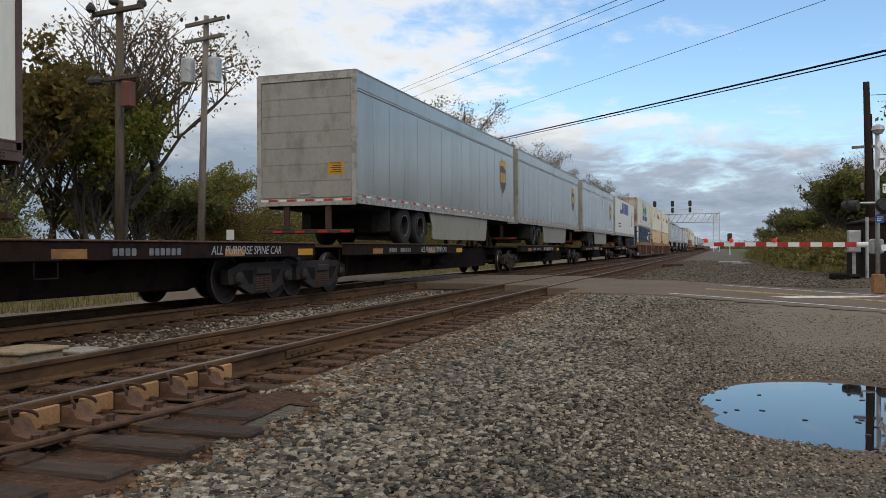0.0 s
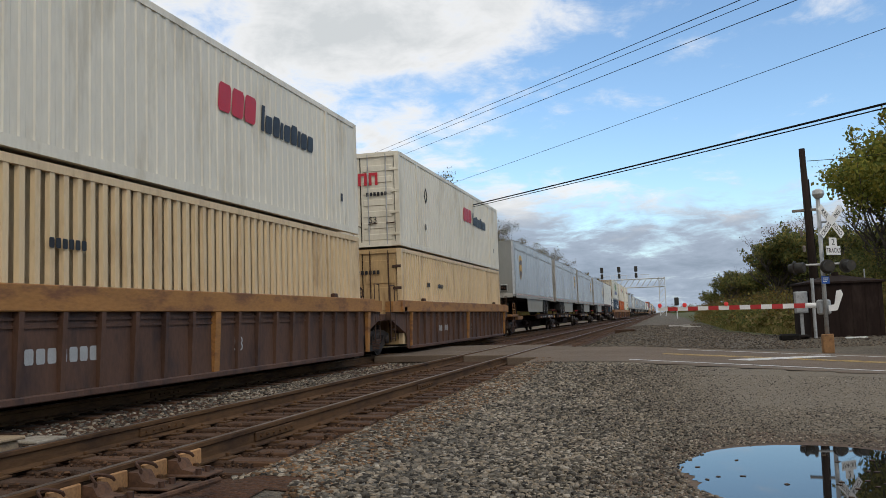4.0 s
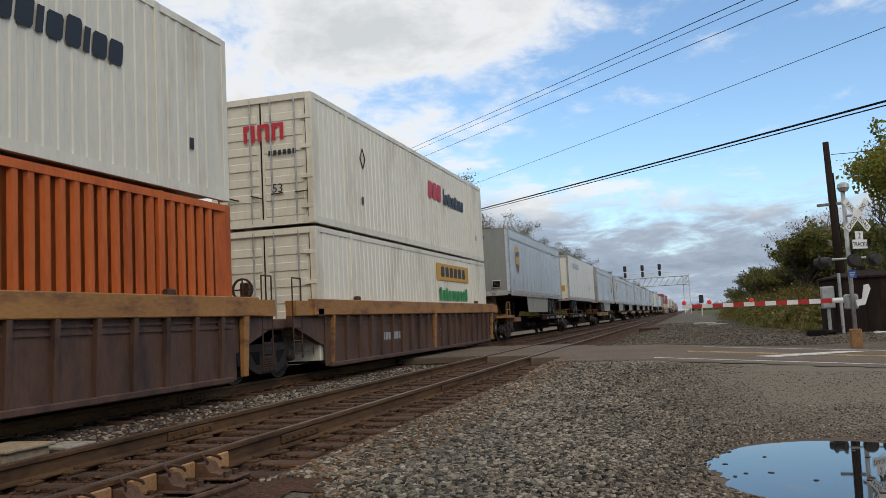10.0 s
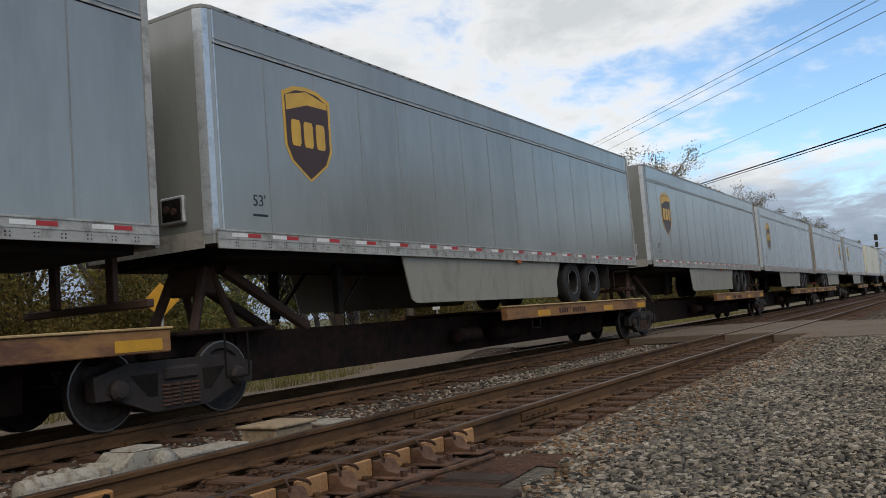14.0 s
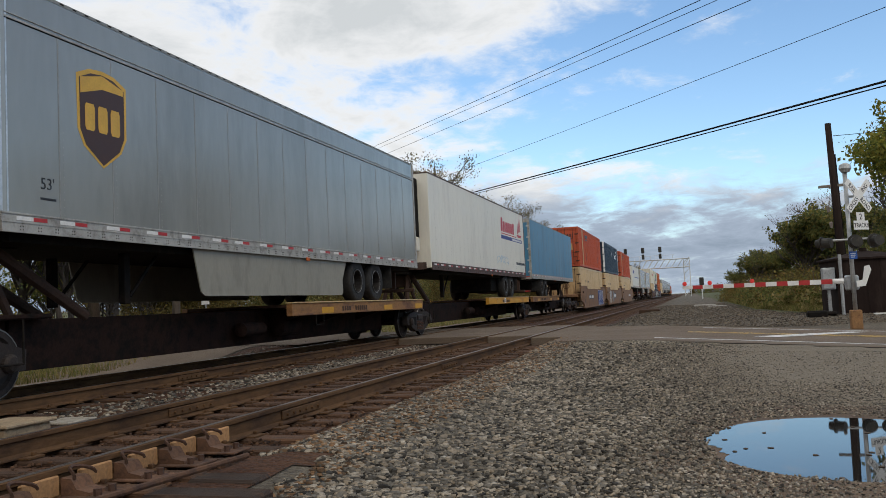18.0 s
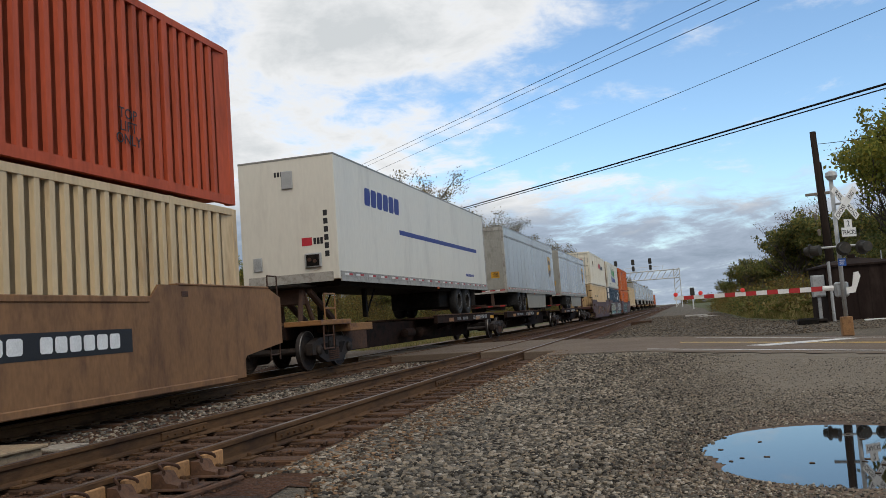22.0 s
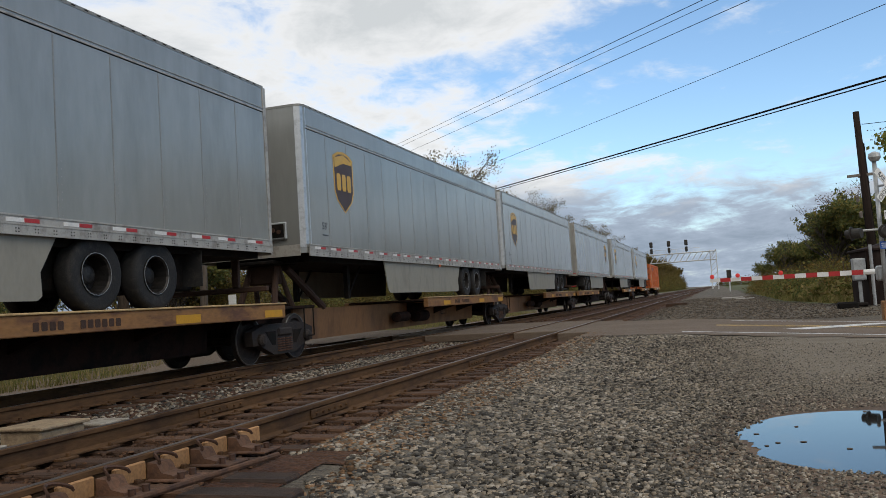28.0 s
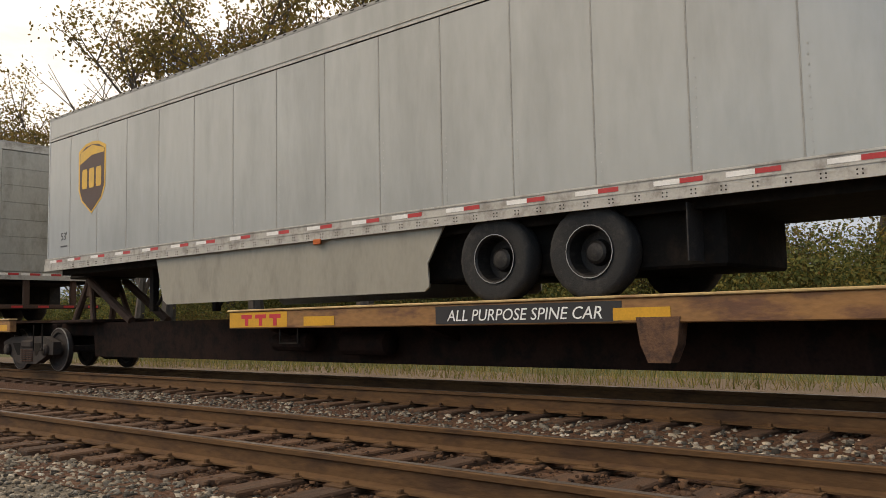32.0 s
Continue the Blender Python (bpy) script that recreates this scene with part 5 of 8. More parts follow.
        bars = Shape()
        for k in range(4):
            bars.box(-0.93, -0.64 - 0.05 * (k % 2), ye - 0.012, ye - 0.0105, z0 + 0.67 + k * 0.05, z0 + 0.69 + k * 0.05)
        tagged(part("tag_line", bars, M_INK, tr), kind="stuff")
        letters("tag_word", "CAUTION", 0.045, M_INK, tr, pose(-0.78, ye - 0.0118, z0 + 0.865) @ pose(0, 0, 0, 90, 0, 180))
        part("door_handle", Shape().soft(-0.10, 0.14, ye - 0.016, ye + 0.012, z0 + 0.16, z0 + 0.20, 0.006), M_ALU, tr)
    else:
        for s in (1, -1):
            door = part("swing_door", Shape().soft(*sorted((s * 0.012, s * (w - 0.11))), ye - 0.05, ye - 0.015, z0 + 0.08, z1 - 0.18, 0.01), body_mat, tr)
            for x in (0.35, 0.75):
                part("lock_rod", Shape().rod((s * x, ye + 0.005, z0 + 0.05), (s * x, ye + 0.005, z1 - 0.15), 0.018, 8), M_GALV, door)
            for k in range(5):
                part("hinge", Shape().box(*sorted((s * (w - 0.17), s * (w - 0.04))), ye - 0.012, ye + 0.012, z0 + 0.25 + k * 0.6, z0 + 0.33 + k * 0.6), M_ALU, door)
            part("handle", Shape().rod((s * 0.35, ye + 0.03, z0 + 0.9), (s * 0.72, ye + 0.03, z0 + 0.86), 0.014, 6), M_GALV, door)
        part("notice", Shape().box(-1.0, -0.66, ye - 0.014, ye - 0.011, z0 + 0.55, z0 + 0.95), M_TAG, tr, "orange safety notice")
    part("bumper_bar", Shape().soft(-1.2, 1.2, ye - 0.12, ye - 0.02, 1.36, 1.46, 0.015), M_RUSTEDGE, tr)
    bt = Shape()
    for k in range(4):
        bt.box(-1.15 + 0.6 * k, -0.9 + 0.6 * k, ye - 0.019, ye - 0.016, 1.385, 1.435)
    tagged(part("bumper_tape", bt, M_RED, tr), kind="stuff")
    for x in (-0.55, 0.55):
        part("bumper_post", Shape().soft(x - 0.07, x + 0.07, ye - 0.13, ye - 0.05, 1.46, z0 - 0.10, 0.01), M_RUSTEDGE, tr)
    # nose
    part("nose_sill", Shape().box(-w + 0.16, w - 0.16, -0.012, 0.0, z0 - 0.05, z0 + 0.18), rail_mat, tr)
    if nose == "plain":
        bx = part("gladhand_box", Shape().soft(0.42, 0.86, -0.07, 0.0, z0 + 0.30, z0 + 0.66, 0.02), M_ALU, tr)
        # a thin black plate on the face stands for the shade inside a hollow
        part("recess", Shape().box(0.47, 0.81, -0.074, -0.071, z0 + 0.34, z0 + 0.62), M_BLACK, bx)
        part("connector", Shape().rod((0.56, -0.10, z0 + 0.5), (0.56, -0.07, z0 + 0.5), 0.05, 10).rod((0.70, -0.10, z0 + 0.46), (0.70, -0.07, z0 + 0.46), 0.045, 10), M_RUSTY, bx)
        part("document_box", Shape().soft(-0.98, -0.74, -0.04, 0.0, z0 + 0.32, z0 + 0.66, 0.01), M_ALU, tr)
        nb = Shape()
        for k in range(6):
            nb.box(-0.30 + k * 0.085, -0.30 + k * 0.085 + 0.055, -0.004, -0.001, z1 - 0.42, z1 - 0.30)
        tagged(part("number_bar", nb, M_INK, tr), kind="stuff")
    else:
        rf = part("refrigeration_unit", Shape().soft(-0.95, 0.95, -0.42, 0.0, z0 + 0.55, z1 - 0.15, 0.06), M_BLACK, tr, "black refrigeration unit")
        part("unit_cover", Shape().soft(-0.98, 0.98, -0.45, -0.10, z0 + 0.50, z0 + 1.0, 0.05), M_WHITE, rf)
        gr = Shape()
        for k in range(12):
            gr.box(-0.7, 0.7, -0.435, -0.42, z1 - 0.35 - k * 0.08, z1 - 0.31 - k * 0.08)
        tagged(part("grille", gr, M_RUSTY, rf), kind="stuff")
    if logo == "shield":
        for side, rot in SIDES:
            x = side * (w + 0.002)
            yc, zc, hw, hh = 1.95, z0 + 1.65, 0.53, 0.70
            o = [(yc - hw, zc + hh * 0.80), (yc - hw * 0.5, zc + hh * 0.96), (yc, zc + hh), (yc + hw * 0.5, zc + hh * 0.96), (yc + hw, zc + hh * 0.80), (yc + hw * 0.98, zc - hh * 0.30), (yc + hw * 0.75, zc - hh * 0.62), (yc, zc - hh), (yc - hw * 0.75, zc - hh * 0.62), (yc - hw * 0.98, zc - hh * 0.30)]
            sh = part("shield_edge", Shape().prism(o, "x", *sorted((x, x + side * 0.002))), M_GOLD, tr, "brown shield with a gold rim")
            i = [(yc + (u - yc) * 0.90, zc - 0.01 + (v - zc) * 0.93) for u, v in o]
            part("shield_field", Shape().prism(i, "x", *sorted((x + side * 0.0025, x + side * 0.004))), M_SHIELD, sh)
            cap = [(yc - hw * 0.86, zc + hh * 0.42), (yc - hw * 0.86, zc + hh * 0.74), (yc, zc + hh * 0.90), (yc + hw * 0.86, zc + hh * 0.74), (yc + hw * 0.86, zc + hh * 0.62), (yc, zc + hh * 0.62)]
            part("shield_cap", Shape().prism(cap, "x", *sorted((x + side * 0.0045, x + side * 0.006))), M_GOLD, sh)
            bl = Shape()
            letter_bars(bl, side * (w + 0.0065), side, yc - side * 0.37, zc - 0.20, 3, 0.20, 0.38, 0.35, 0.0, (1.0, 1.0, 1.0))
            part("shield_mark", bl, M_GOLD, sh)
            letters("length_mark", "53'", 0.15, M_INK, tr, pose(side * (w + 0.002), 0.85, z0 + 0.52) @ rot)
            fb = Shape().box(*sorted((x, x + side * 0.002)), 0.72, 1.0, z0 + 0.38, z0 + 0.41)
            tagged(part("number_bar", fb, M_INK, tr), kind="stuff")
    elif logo:
        brand_trailer(tr, logo, w, z0, z1, L)
    return tr


def brand_trailer(tr, logo, w, z0, z1, L):
    for side, rot in SIDES:
        x = side * (w + 0.001)
        # y of the drawing's start: text reads towards +y on the +x side and towards -y on the other
        def place(a):
            return a if side > 0 else L - a
        if logo == "blue_name":          # large dark blue slanted name with a mountain mark
            sh = Shape()
            letter_bars(sh, x, side, place(5.4), z0 + 1.85, 5, 0.92, 1.0, 0.2, 0.0)
            part("brand_shape", sh, M_DBLUE, tr, "dark blue slanted name blocks")
            sm = Shape()
            letter_bars(sm, x, side, place(3.6), z0 + 1.85, 4, 0.32, 0.34, 0.3, 0.1)
            letter_bars(sm, x, side, place(2.6), z0 + 0.9, 12, 0.12, 0.12, 0.3)
            letter_bars(sm, x, side, place(2.6), z0 + 0.66, 12, 0.12, 0.12, 0.3)
            part("small_brand_shape", sm, M_INK, tr)
            a = place(13.3)
            mk = Shape().prism([(a, z0 + 0.9), (a + side * 0.25, z0 + 0.9), (a + side * 0.9, z0 + 2.5), (a + side * 0.6, z0 + 2.3)], "x", *sorted((x, x + side * 0.003)))
            mk.prism([(a + side * 0.5, z0 + 0.9), (a + side * 0.95, z0 + 0.9), (a + side * 1.1, z0 + 2.3), (a + side * 0.9, z0 + 2.1)], "x", *sorted((x, x + side * 0.003)))
            part("peak_mark", mk, M_DBLUE, tr)
        elif logo == "red_name":         # red name, blue rule and a small ship mark
            sh = Shape()
            letter_bars(sh, x, side, place(10.75), z0 + 1.92, "obinnbn", 0.38, 0.48, 0.2, 0.15, (1.3, 1, 1, 1, 1, 1, 1.1))
            sh.box(*sorted((x, x + side * 0.003)), *sorted((place(10.76), place(14.2))), z0 + 1.82, z0 + 1.86)
            part("brand_shape", sh, M_DRED, tr, "red name blocks")
            ship = Shape()
            a = place(14.45)
            for k, (h0, h1) in enumerate(((0.0, 0.6), (0.1, 0.95), (0.15, 0.75))):
                ship.prism([(a + side * (0.05 + 0.28 * k), z0 + 2.02 + h0), (a + side * (0.30 + 0.28 * k), z0 + 2.02 + h0), (a + side * (0.22 + 0.28 * k), z0 + 2.02 + h1)], "x", *sorted((x, x + side * 0.003)))
            ship.prism([(a - side * 0.1, z0 + 1.98), (a + side * 1.05, z0 + 1.98), (a + side * 0.8, z0 + 1.86), (a + side * 0.1, z0 + 1.86)], "x", *sorted((x, x + side * 0.003)))
            part("ship_mark", ship, M_DRED, tr)
            part("rule", Shape().box(*sorted((x, x + side * 0.003)), *sorted((place(10.76), place(15.5))), z0 + 1.60, z0 + 1.76), M_DBLUE, tr, "blue rule")
            sm = Shape()
            letter_bars(sm, x + side * 0.0035, side, place(13.1), z0 + 1.635, 14, 0.11, 0.09, 0.4)
            part("rule_letters", sm, M_DWHITE, tr)
            lo = Shape()
            letter_bars(lo, x, side, place(13.9), z0 + 0.52, 16, 0.10, 0.12, 0.3)
            part("web_bar", lo, M_INK, tr)
            for u in range(3):
                g = Shape()
                yy = place(10.3 + 0.6 * u)
                pts = [(yy + side * 0.55 * math.cos(q * 0.9 + u), z0 + 0.64 + 0.18 * math.sin(q * 1.7 + u)) for q in range(7)]
                for p, q in zip(pts, pts[1:]):
                    g.rod((x, *p), (x, *q), 0.010, 5)
                part("scrawl", g, M_PALEBLUE, tr, "pale blue spray scrawl")
        elif logo == "blue_rule":        # dark name and a long blue rule
            sh = Shape()
            letter_bars(sh, x, side, place(2.0), z0 + 2.0, 6, 0.42, 0.48, 0.16, 0.1)
            sh.box(*sorted((x, x + side * 0.003)), *sorted((place(4.8), place(14.6))), z0 + 1.42, z0 + 1.56)
            letter_bars(sh, x, side, place(12.6), z0 + 0.42, 10, 0.10, 0.10, 0.3)
            part("brand_shape", sh, M_DBLUE, tr, "dark blue name blocks and long rule")
            if side > 0:
                nm = Shape()
                for k in range(6):
                    nm.box(0.95, 1.06, -0.004, -0.001, z0 + 1.55 - 0.2 * k, z0 + 1.69 - 0.2 * k)
                tagged(part("nose_number", nm, M_INK, tr), kind="stuff")
                part("nose_mark", Shape().box(0.35, 0.62, -0.004, -0.001, z0 + 0.85, z0 + 1.05), M_DRED, tr, "small red mark")
                mk2 = Shape()
                for k in range(3):
                    mk2.box(0.66 + 0.09 * k, 0.73 + 0.09 * k, -0.004, -0.001, z0 + 0.87, z0 + 1.03)
                part("nose_word", mk2, M_INK, tr)
                part("nose_vent", Shape().soft(-0.1, 0.2, -0.05, 0.0, z0 + 2.3, z0 + 2.75, 0.02), M_DGREY, tr)
        elif logo == "grey_name":        # faded grey name over ribbed white panels
            sh = Shape()
            letter_bars(sh, x, side, place(2.4), z0 + 2.2, 8, 0.36, 0.42, 0.2)
            part("brand_shape", sh, M_DGREY, tr, "faded grey name blocks")
            dm = Shape()
            yy = place(12.4)
            dm.prism([(yy, z0 + 0.8), (yy + 0.22, z0 + 1.05), (yy, z0 + 1.3), (yy - 0.22, z0 + 1.05)], "x", *sorted((x, x + side * 0.003)))
            part("diamond", dm, M_DGREY, tr)
        elif logo == "small_dark":       # plain white van with small dark marks
            sh = Shape()
            letter_bars(sh, x, side, place(12.4), z0 + 0.9, 4, 0.20, 0.34, 0.2)
            letter_bars(sh, x, side, place(8.4), z0 + 1.6, 5, 0.22, 0.22, 0.3)
            part("brand_shape", sh, M_DGREY, tr, "small grey lettering blocks")
        elif logo == "diamond":
            dm = Shape()
            yy = place(8.0)
            for s0, s1 in (((0, 0.26), (0.2, 0)), ((0.2, 0), (0, -0.26)), ((0, -0.26), (-0.2, 0)), ((-0.2, 0), (0, 0.26))):
                dm.rod((x, yy + s0[0], z0 + 1.3 + s0[1]), (x, yy + s1[0], z0 + 1.3 + s1[1]), 0.02, 5)
            part("diamond", dm, M_DGREY, tr)


def container(label, m, kind="corrugated", brand="", group="containers on the train", frame_m=None, depth=0.058):
    """A 53-foot box: 0..16.15 along y, 0..2.99 up. Doors at the near end."""
    L, w, H = 16.15, 1.295, 2.99
    ct = thing("container", label, "container", group)
    fm = frame_m or m
    if kind == "corrugated":
        for side in (1, -1):
            prof = []
            y, p = 0.16, 0.278
            while y + p < L - 0.16:
                prof += [(y, 0.0), (y + 0.10, 0.0), (y + 0.126, -depth), (y + 0.252, -depth)]
                y += p
            prof.append((L - 0.16, 0.0))
            n = len(prof)
            xo = w - 0.012
            v = [(side * (xo + d), yy, z) for z in (0.16, H - 0.12) for yy, d in prof]
            f = [(i, i + 1, n + i + 1, n + i) for i in range(n - 1)]
            part("side_wall", Shape().put(v, f), m, ct, "corrugated side wall")
    else:
        part("body", Shape().box(-w + 0.01, w - 0.01, 0.12, L - 0.1, 0.14, H - 0.06), m, ct)
        sm = Shape()
        for side in (1, -1):
            for k in range(1, 15):
                yy = k * L / 15
                sm.box(*sorted((side * (w - 0.01), side * (w - 0.004))), yy - 0.012, yy + 0.012, 0.16, H - 0.12)
        tagged(part("panel_joint", sm, M_DGREY, ct), kind="stuff")
    part("core", Shape().box(-w + 0.07, w - 0.07, 0.1, L - 0.1, 0.1, H - 0.05), m, ct)
    for side in (1, -1):
        xs = sorted((side * (w - 0.09), side * w))
        part("bottom_rail", Shape().box(*xs, 0.16, L - 0.16, 0.0, 0.16), fm if kind == "corrugated" else M_TRAILRAIL, ct)
        part("top_rail", Shape().box(*xs, 0.16, L - 0.16, H - 0.12, H), fm, ct)
        for y in (0, L - 0.16):
            part("corner_post", Shape().soft(*sorted((side * (w - 0.16), side * w)), y, y + 0.16, 0.0, H, 0.012), M_DWHITE if m is M_NAVY and side > 0 else fm, ct)
        for y in (2.0, L - 2.16):      # lifting frames at the 40-foot points
            part("lift_post", Shape().soft(*sorted((side * (w - 0.08), side * (w + 0.004))), y, y + 0.14, 0.0, H + 0.01, 0.01), fm, ct)
            if m in (M_ORANGE, M_REDOR) and y < 5:
                for dy in (0.18, 0.48):
                    part("lift_panel", Shape().box(*sorted((side * (w - 0.02), side * (w + 0.002))), y + dy, y + dy + 0.26, 0.1, H - 0.1), M_TANPOST, ct, "faded tan panel")
    part("roof", Shape().box(-w + 0.09, w - 0.09, 0.1, L - 0.1, H - 0.03, H - 0.012), fm, ct)
    # door end
    door_m = M_TANDOOR if m is M_BEIGE else M_CREAMDOOR if m is M_CREAM else m
    part("door_header", Shape().box(-w + 0.16, w - 0.16, 0.0, 0.10, H - 0.14, H), door_m, ct)
    part("door_sill", Shape().box(-w + 0.16, w - 0.16, 0.0, 0.10, 0.0, 0.15), door_m, ct)
    rows = 7 if brand in ("red_black", "yellow_plate") else 3
    for s in (1, -1):
        d = part("door", Shape().box(*sorted((s * 0.012, s * (w - 0.16))), 0.05, 0.09, 0.15, H - 0.14), door_m, ct)
        ph = 2.55 / rows
        for k in range(rows):
            part("door_panel", Shape().soft(*sorted((s * 0.08, s * (w - 0.24))), 0.03, 0.06, 0.20 + k * ph, 0.20 + k * ph + ph * (0.55 if rows > 4 else 0.86), 0.015), door_m, d)
        for x in (0.26, 0.86):
            part("lock_rod", Shape().rod((s * x, 0.012, 0.06), (s * x, 0.012, H - 0.06), 0.02, 8), M_GALV if m in (M_WARMW, M_CREAM) else (M_RUSTEDGE if m is not M_NAVY else M_DWHITE), d)
            part("handle", Shape().rod((s * x - 0.02, -0.01, 0.72), (s * x + 0.28, -0.01, 0.68 + 0.05 * s), 0.016, 6), M_RUSTEDGE, d)
        for k in range(4):
            part("hinge", Shape().soft(*sorted((s * (w - 0.30), s * (w - 0.015))), -0.012, 0.02, 0.34 + k * 0.68, 0.43 + k * 0.68, 0.008), M_RUSTEDGE if m in (M_ORANGE, M_REDOR, M_BEIGE) else door_m, d)
        part("door_seal", Shape().box(*sorted((s * (w - 0.175), s * (w - 0.15))), 0.018, 0.05, 0.15, H - 0.14), M_BLACK, d)
    part("centre_seal", Shape().box(-0.012, 0.012, 0.03, 0.08, 0.15, H - 0.14), M_BLACK, ct)
    if m in (M_ORANGE, M_REDOR):
        for y, z, a, b in ((0.34, 1.22, 0.46, 0.50), (-0.78, 0.95, 0.42, 0.26), (-0.06, 1.0, 0.18, 0.28)):
            part("paper_notice", Shape().box(y, y + a, -0.003, 0.012, z, z + b), M_TANPOST if a > 0.2 else M_DGREY, ct, "weathered cream notice")
        for y, z, q in ((-0.98, 1.35, 0.34), (-0.9, 1.75, 0.2)):
            part("scorch", Shape().prism([(y, z - q * 0.5), (y + 0.16, z - q), (y + 0.24, z + q * 0.2), (y + 0.1, z + q), (y - 0.04, z + q * 0.4)], "y", 0.024, 0.027), M_RUSTEDGE, ct, "dark rusty stain")
    # far end
    if kind != "corrugated":
        fr = Shape()
        for x in (-w + 0.1, w - 0.1):
            fr.rod((x, L - 0.1, 1.0), (x, L + 0.0, H - 0.1), 0.03, 6)
        part("end_frame", fr, M_GALV, ct)
    part("end_wall", Shape().box(-w + 0.16, w - 0.16, L - 0.08, L - 0.05, 0.1, H - 0.1), fm, ct)
    if brand:
        brand_container(ct, brand, w, L, H)
    return ct


def brand_container(ct, brand, w, L, H):
    x = w + 0.004

    def patch(name, outline, m, label="", lift=0.0):
        return part(name, Shape().prism(outline, "x", x + lift, x + lift + 0.003), m, ct, label)

    if brand == "green_blue":       # two-line name with an animal-head mark drawn as plain curves, and speed lines
        g, b = Shape(), Shape()
        letter_bars(g, x, 1, 5.95, 1.55, "libbb", 0.50, 0.66, 0.16, 0.0, (1.1, 1.0, 0.95, 0.85, 0.85))
        g.box(x, x + 0.003, 5.62, 6.5, 2.32, 2.48)
        part("brand_shape", g, M_DGREEN, ct, "green name blocks")
        letter_bars(b, x, 1, 5.45, 0.74, "oool", 0.46, 0.60, 0.12, 0.0, (1.25, 0.9, 0.9, 1.05))
        letter_bars(b, x, 1, 7.75, 0.74, "bxonobb", 0.42, 0.60, 0.13, 0.0, (1.25, 0.85, 0.85, 0.85, 0.85, 0.8, 0.8))
        part("brand_shape", b, M_DBLUE, ct, "blue name blocks")
        c = Shape()
        for k in range(5):
            a0 = 10.4 + 0.12 * k
            pts = [(8.55 + 0.20 * k + 0.6 * math.sin(q * 0.42 + 0.2 * k), 2.42 - 0.07 * k - 0.17 * q) for q in range(6)]
            for p, q in zip(pts, pts[1:]):
                c.rod((x, *p), (x, *q), 0.03, 5)
        part("stripe_mark", c, M_DGREEN, ct)
        ln = Shape()
        for k in range(3):
            ln.box(x, x + 0.003, 11.15, 11.85 - 0.1 * k, 0.80 + 0.17 * k, 0.835 + 0.17 * k)
        part("speed_line", ln, M_DBLUE, ct)
        letters("lift_words", "TOP LIFT ONLY", 0.11, M_INK, ct, pose(x, 3.0, 0.42) @ SIDE)
        letters("lift_words", "TOP LIFT ONLY", 0.11, M_INK, ct, pose(x, 14.2, 0.42) @ SIDE)
        dm = [(15.37, 0.44), (15.53, 0.66), (15.37, 0.88), (15.21, 0.66)]
        patch("placard", dm, M_DGREY)
    elif brand == "white_loop":     # white name with a ring of four arrows, on navy
        s = Shape()
        letter_bars(s, x, 1, 11.35, 1.68, 4, 0.34, 0.40, 0.2)
        for k in range(4):
            a = math.pi / 2 * k + 0.4
            cy, cz = 13.38, 1.92
            p = [(cy + 0.42 * math.cos(a + d) * r, cz + 0.36 * math.sin(a + d) * r) for d, r in ((0.0, 0.62), (0.0, 1.05), (0.75, 1.05), (1.1, 0.8), (0.75, 0.6))]
            s.prism(p, "x", x, x + 0.003)
        part("brand_shape", s, M_DWHITE, ct, "white name blocks and arrow ring")
        patch("placard", [(8.5, 1.75), (8.72, 2.06), (8.5, 2.37), (8.28, 2.06)], M_DWHITE)
        n = Shape()
        letter_bars(n, x, 1, 13.1, 2.42, 8, 0.12, 0.17, 0.35)
        letter_bars(n, x, 1, 15.2, 2.3, 2, 0.12, 0.17, 0.35)
        tagged(part("number_bar", n, M_DWHITE, ct), kind="stuff")
        e = Shape()
        for k in range(5):
            e.box(0.25 + 0.13 * k, 0.34 + 0.13 * k, -0.003, 0.0, 2.2, 2.34)
            e.box(0.25 + 0.13 * k, 0.34 + 0.13 * k, -0.003, 0.0, 1.95, 2.07)
            e.box(-0.95 + 0.14 * k, -0.84 + 0.14 * k, -0.003, 0.0, 1.7, 1.86)
        e.prism([(0.75, 0.5), (0.97, 0.74), (0.75, 0.98), (0.53, 0.74)], "y", -0.003, 0.0)
        part("door_mark", e, M_DWHITE, ct)
    elif brand == "red_black":      # three red letters and a black word
        r, k_ = Shape(), Shape()
        letter_bars(r, x, 1, 8.75, 1.70, 3, 0.46, 0.56, 0.12, 0.12)
        letter_bars(k_, x, 1, 10.5, 1.66, "lbbibbibb", 0.31, 0.44, 0.16, 0.12, (1.25, 0.85, 1, 0.85, 0.85, 1, 0.85, 0.85, 0.85))
        part("brand_shape", r, M_DRED, ct, "red name blocks")
        part("brand_shape", k_, M_INK, ct, "black name blocks")
        o = Shape()
        for c in ((3.05, 1.95),):
            for s0, s1 in (((0, 0.26), (0.17, 0)), ((0.17, 0), (0, -0.26)), ((0, -0.26), (-0.17, 0)), ((-0.17, 0), (0, 0.26))):
                o.rod((x, c[0] + s0[0], c[1] + s0[1]), (x, c[0] + s1[0], c[1] + s1[1]), 0.015, 5)
        o.box(x, x + 0.003, 2.9, 3.02, 0.75, 0.95).box(x, x + 0.003, 14.9, 15.02, 0.75, 0.95)
        part("small_mark", o, M_INK, ct)
        e = Shape()
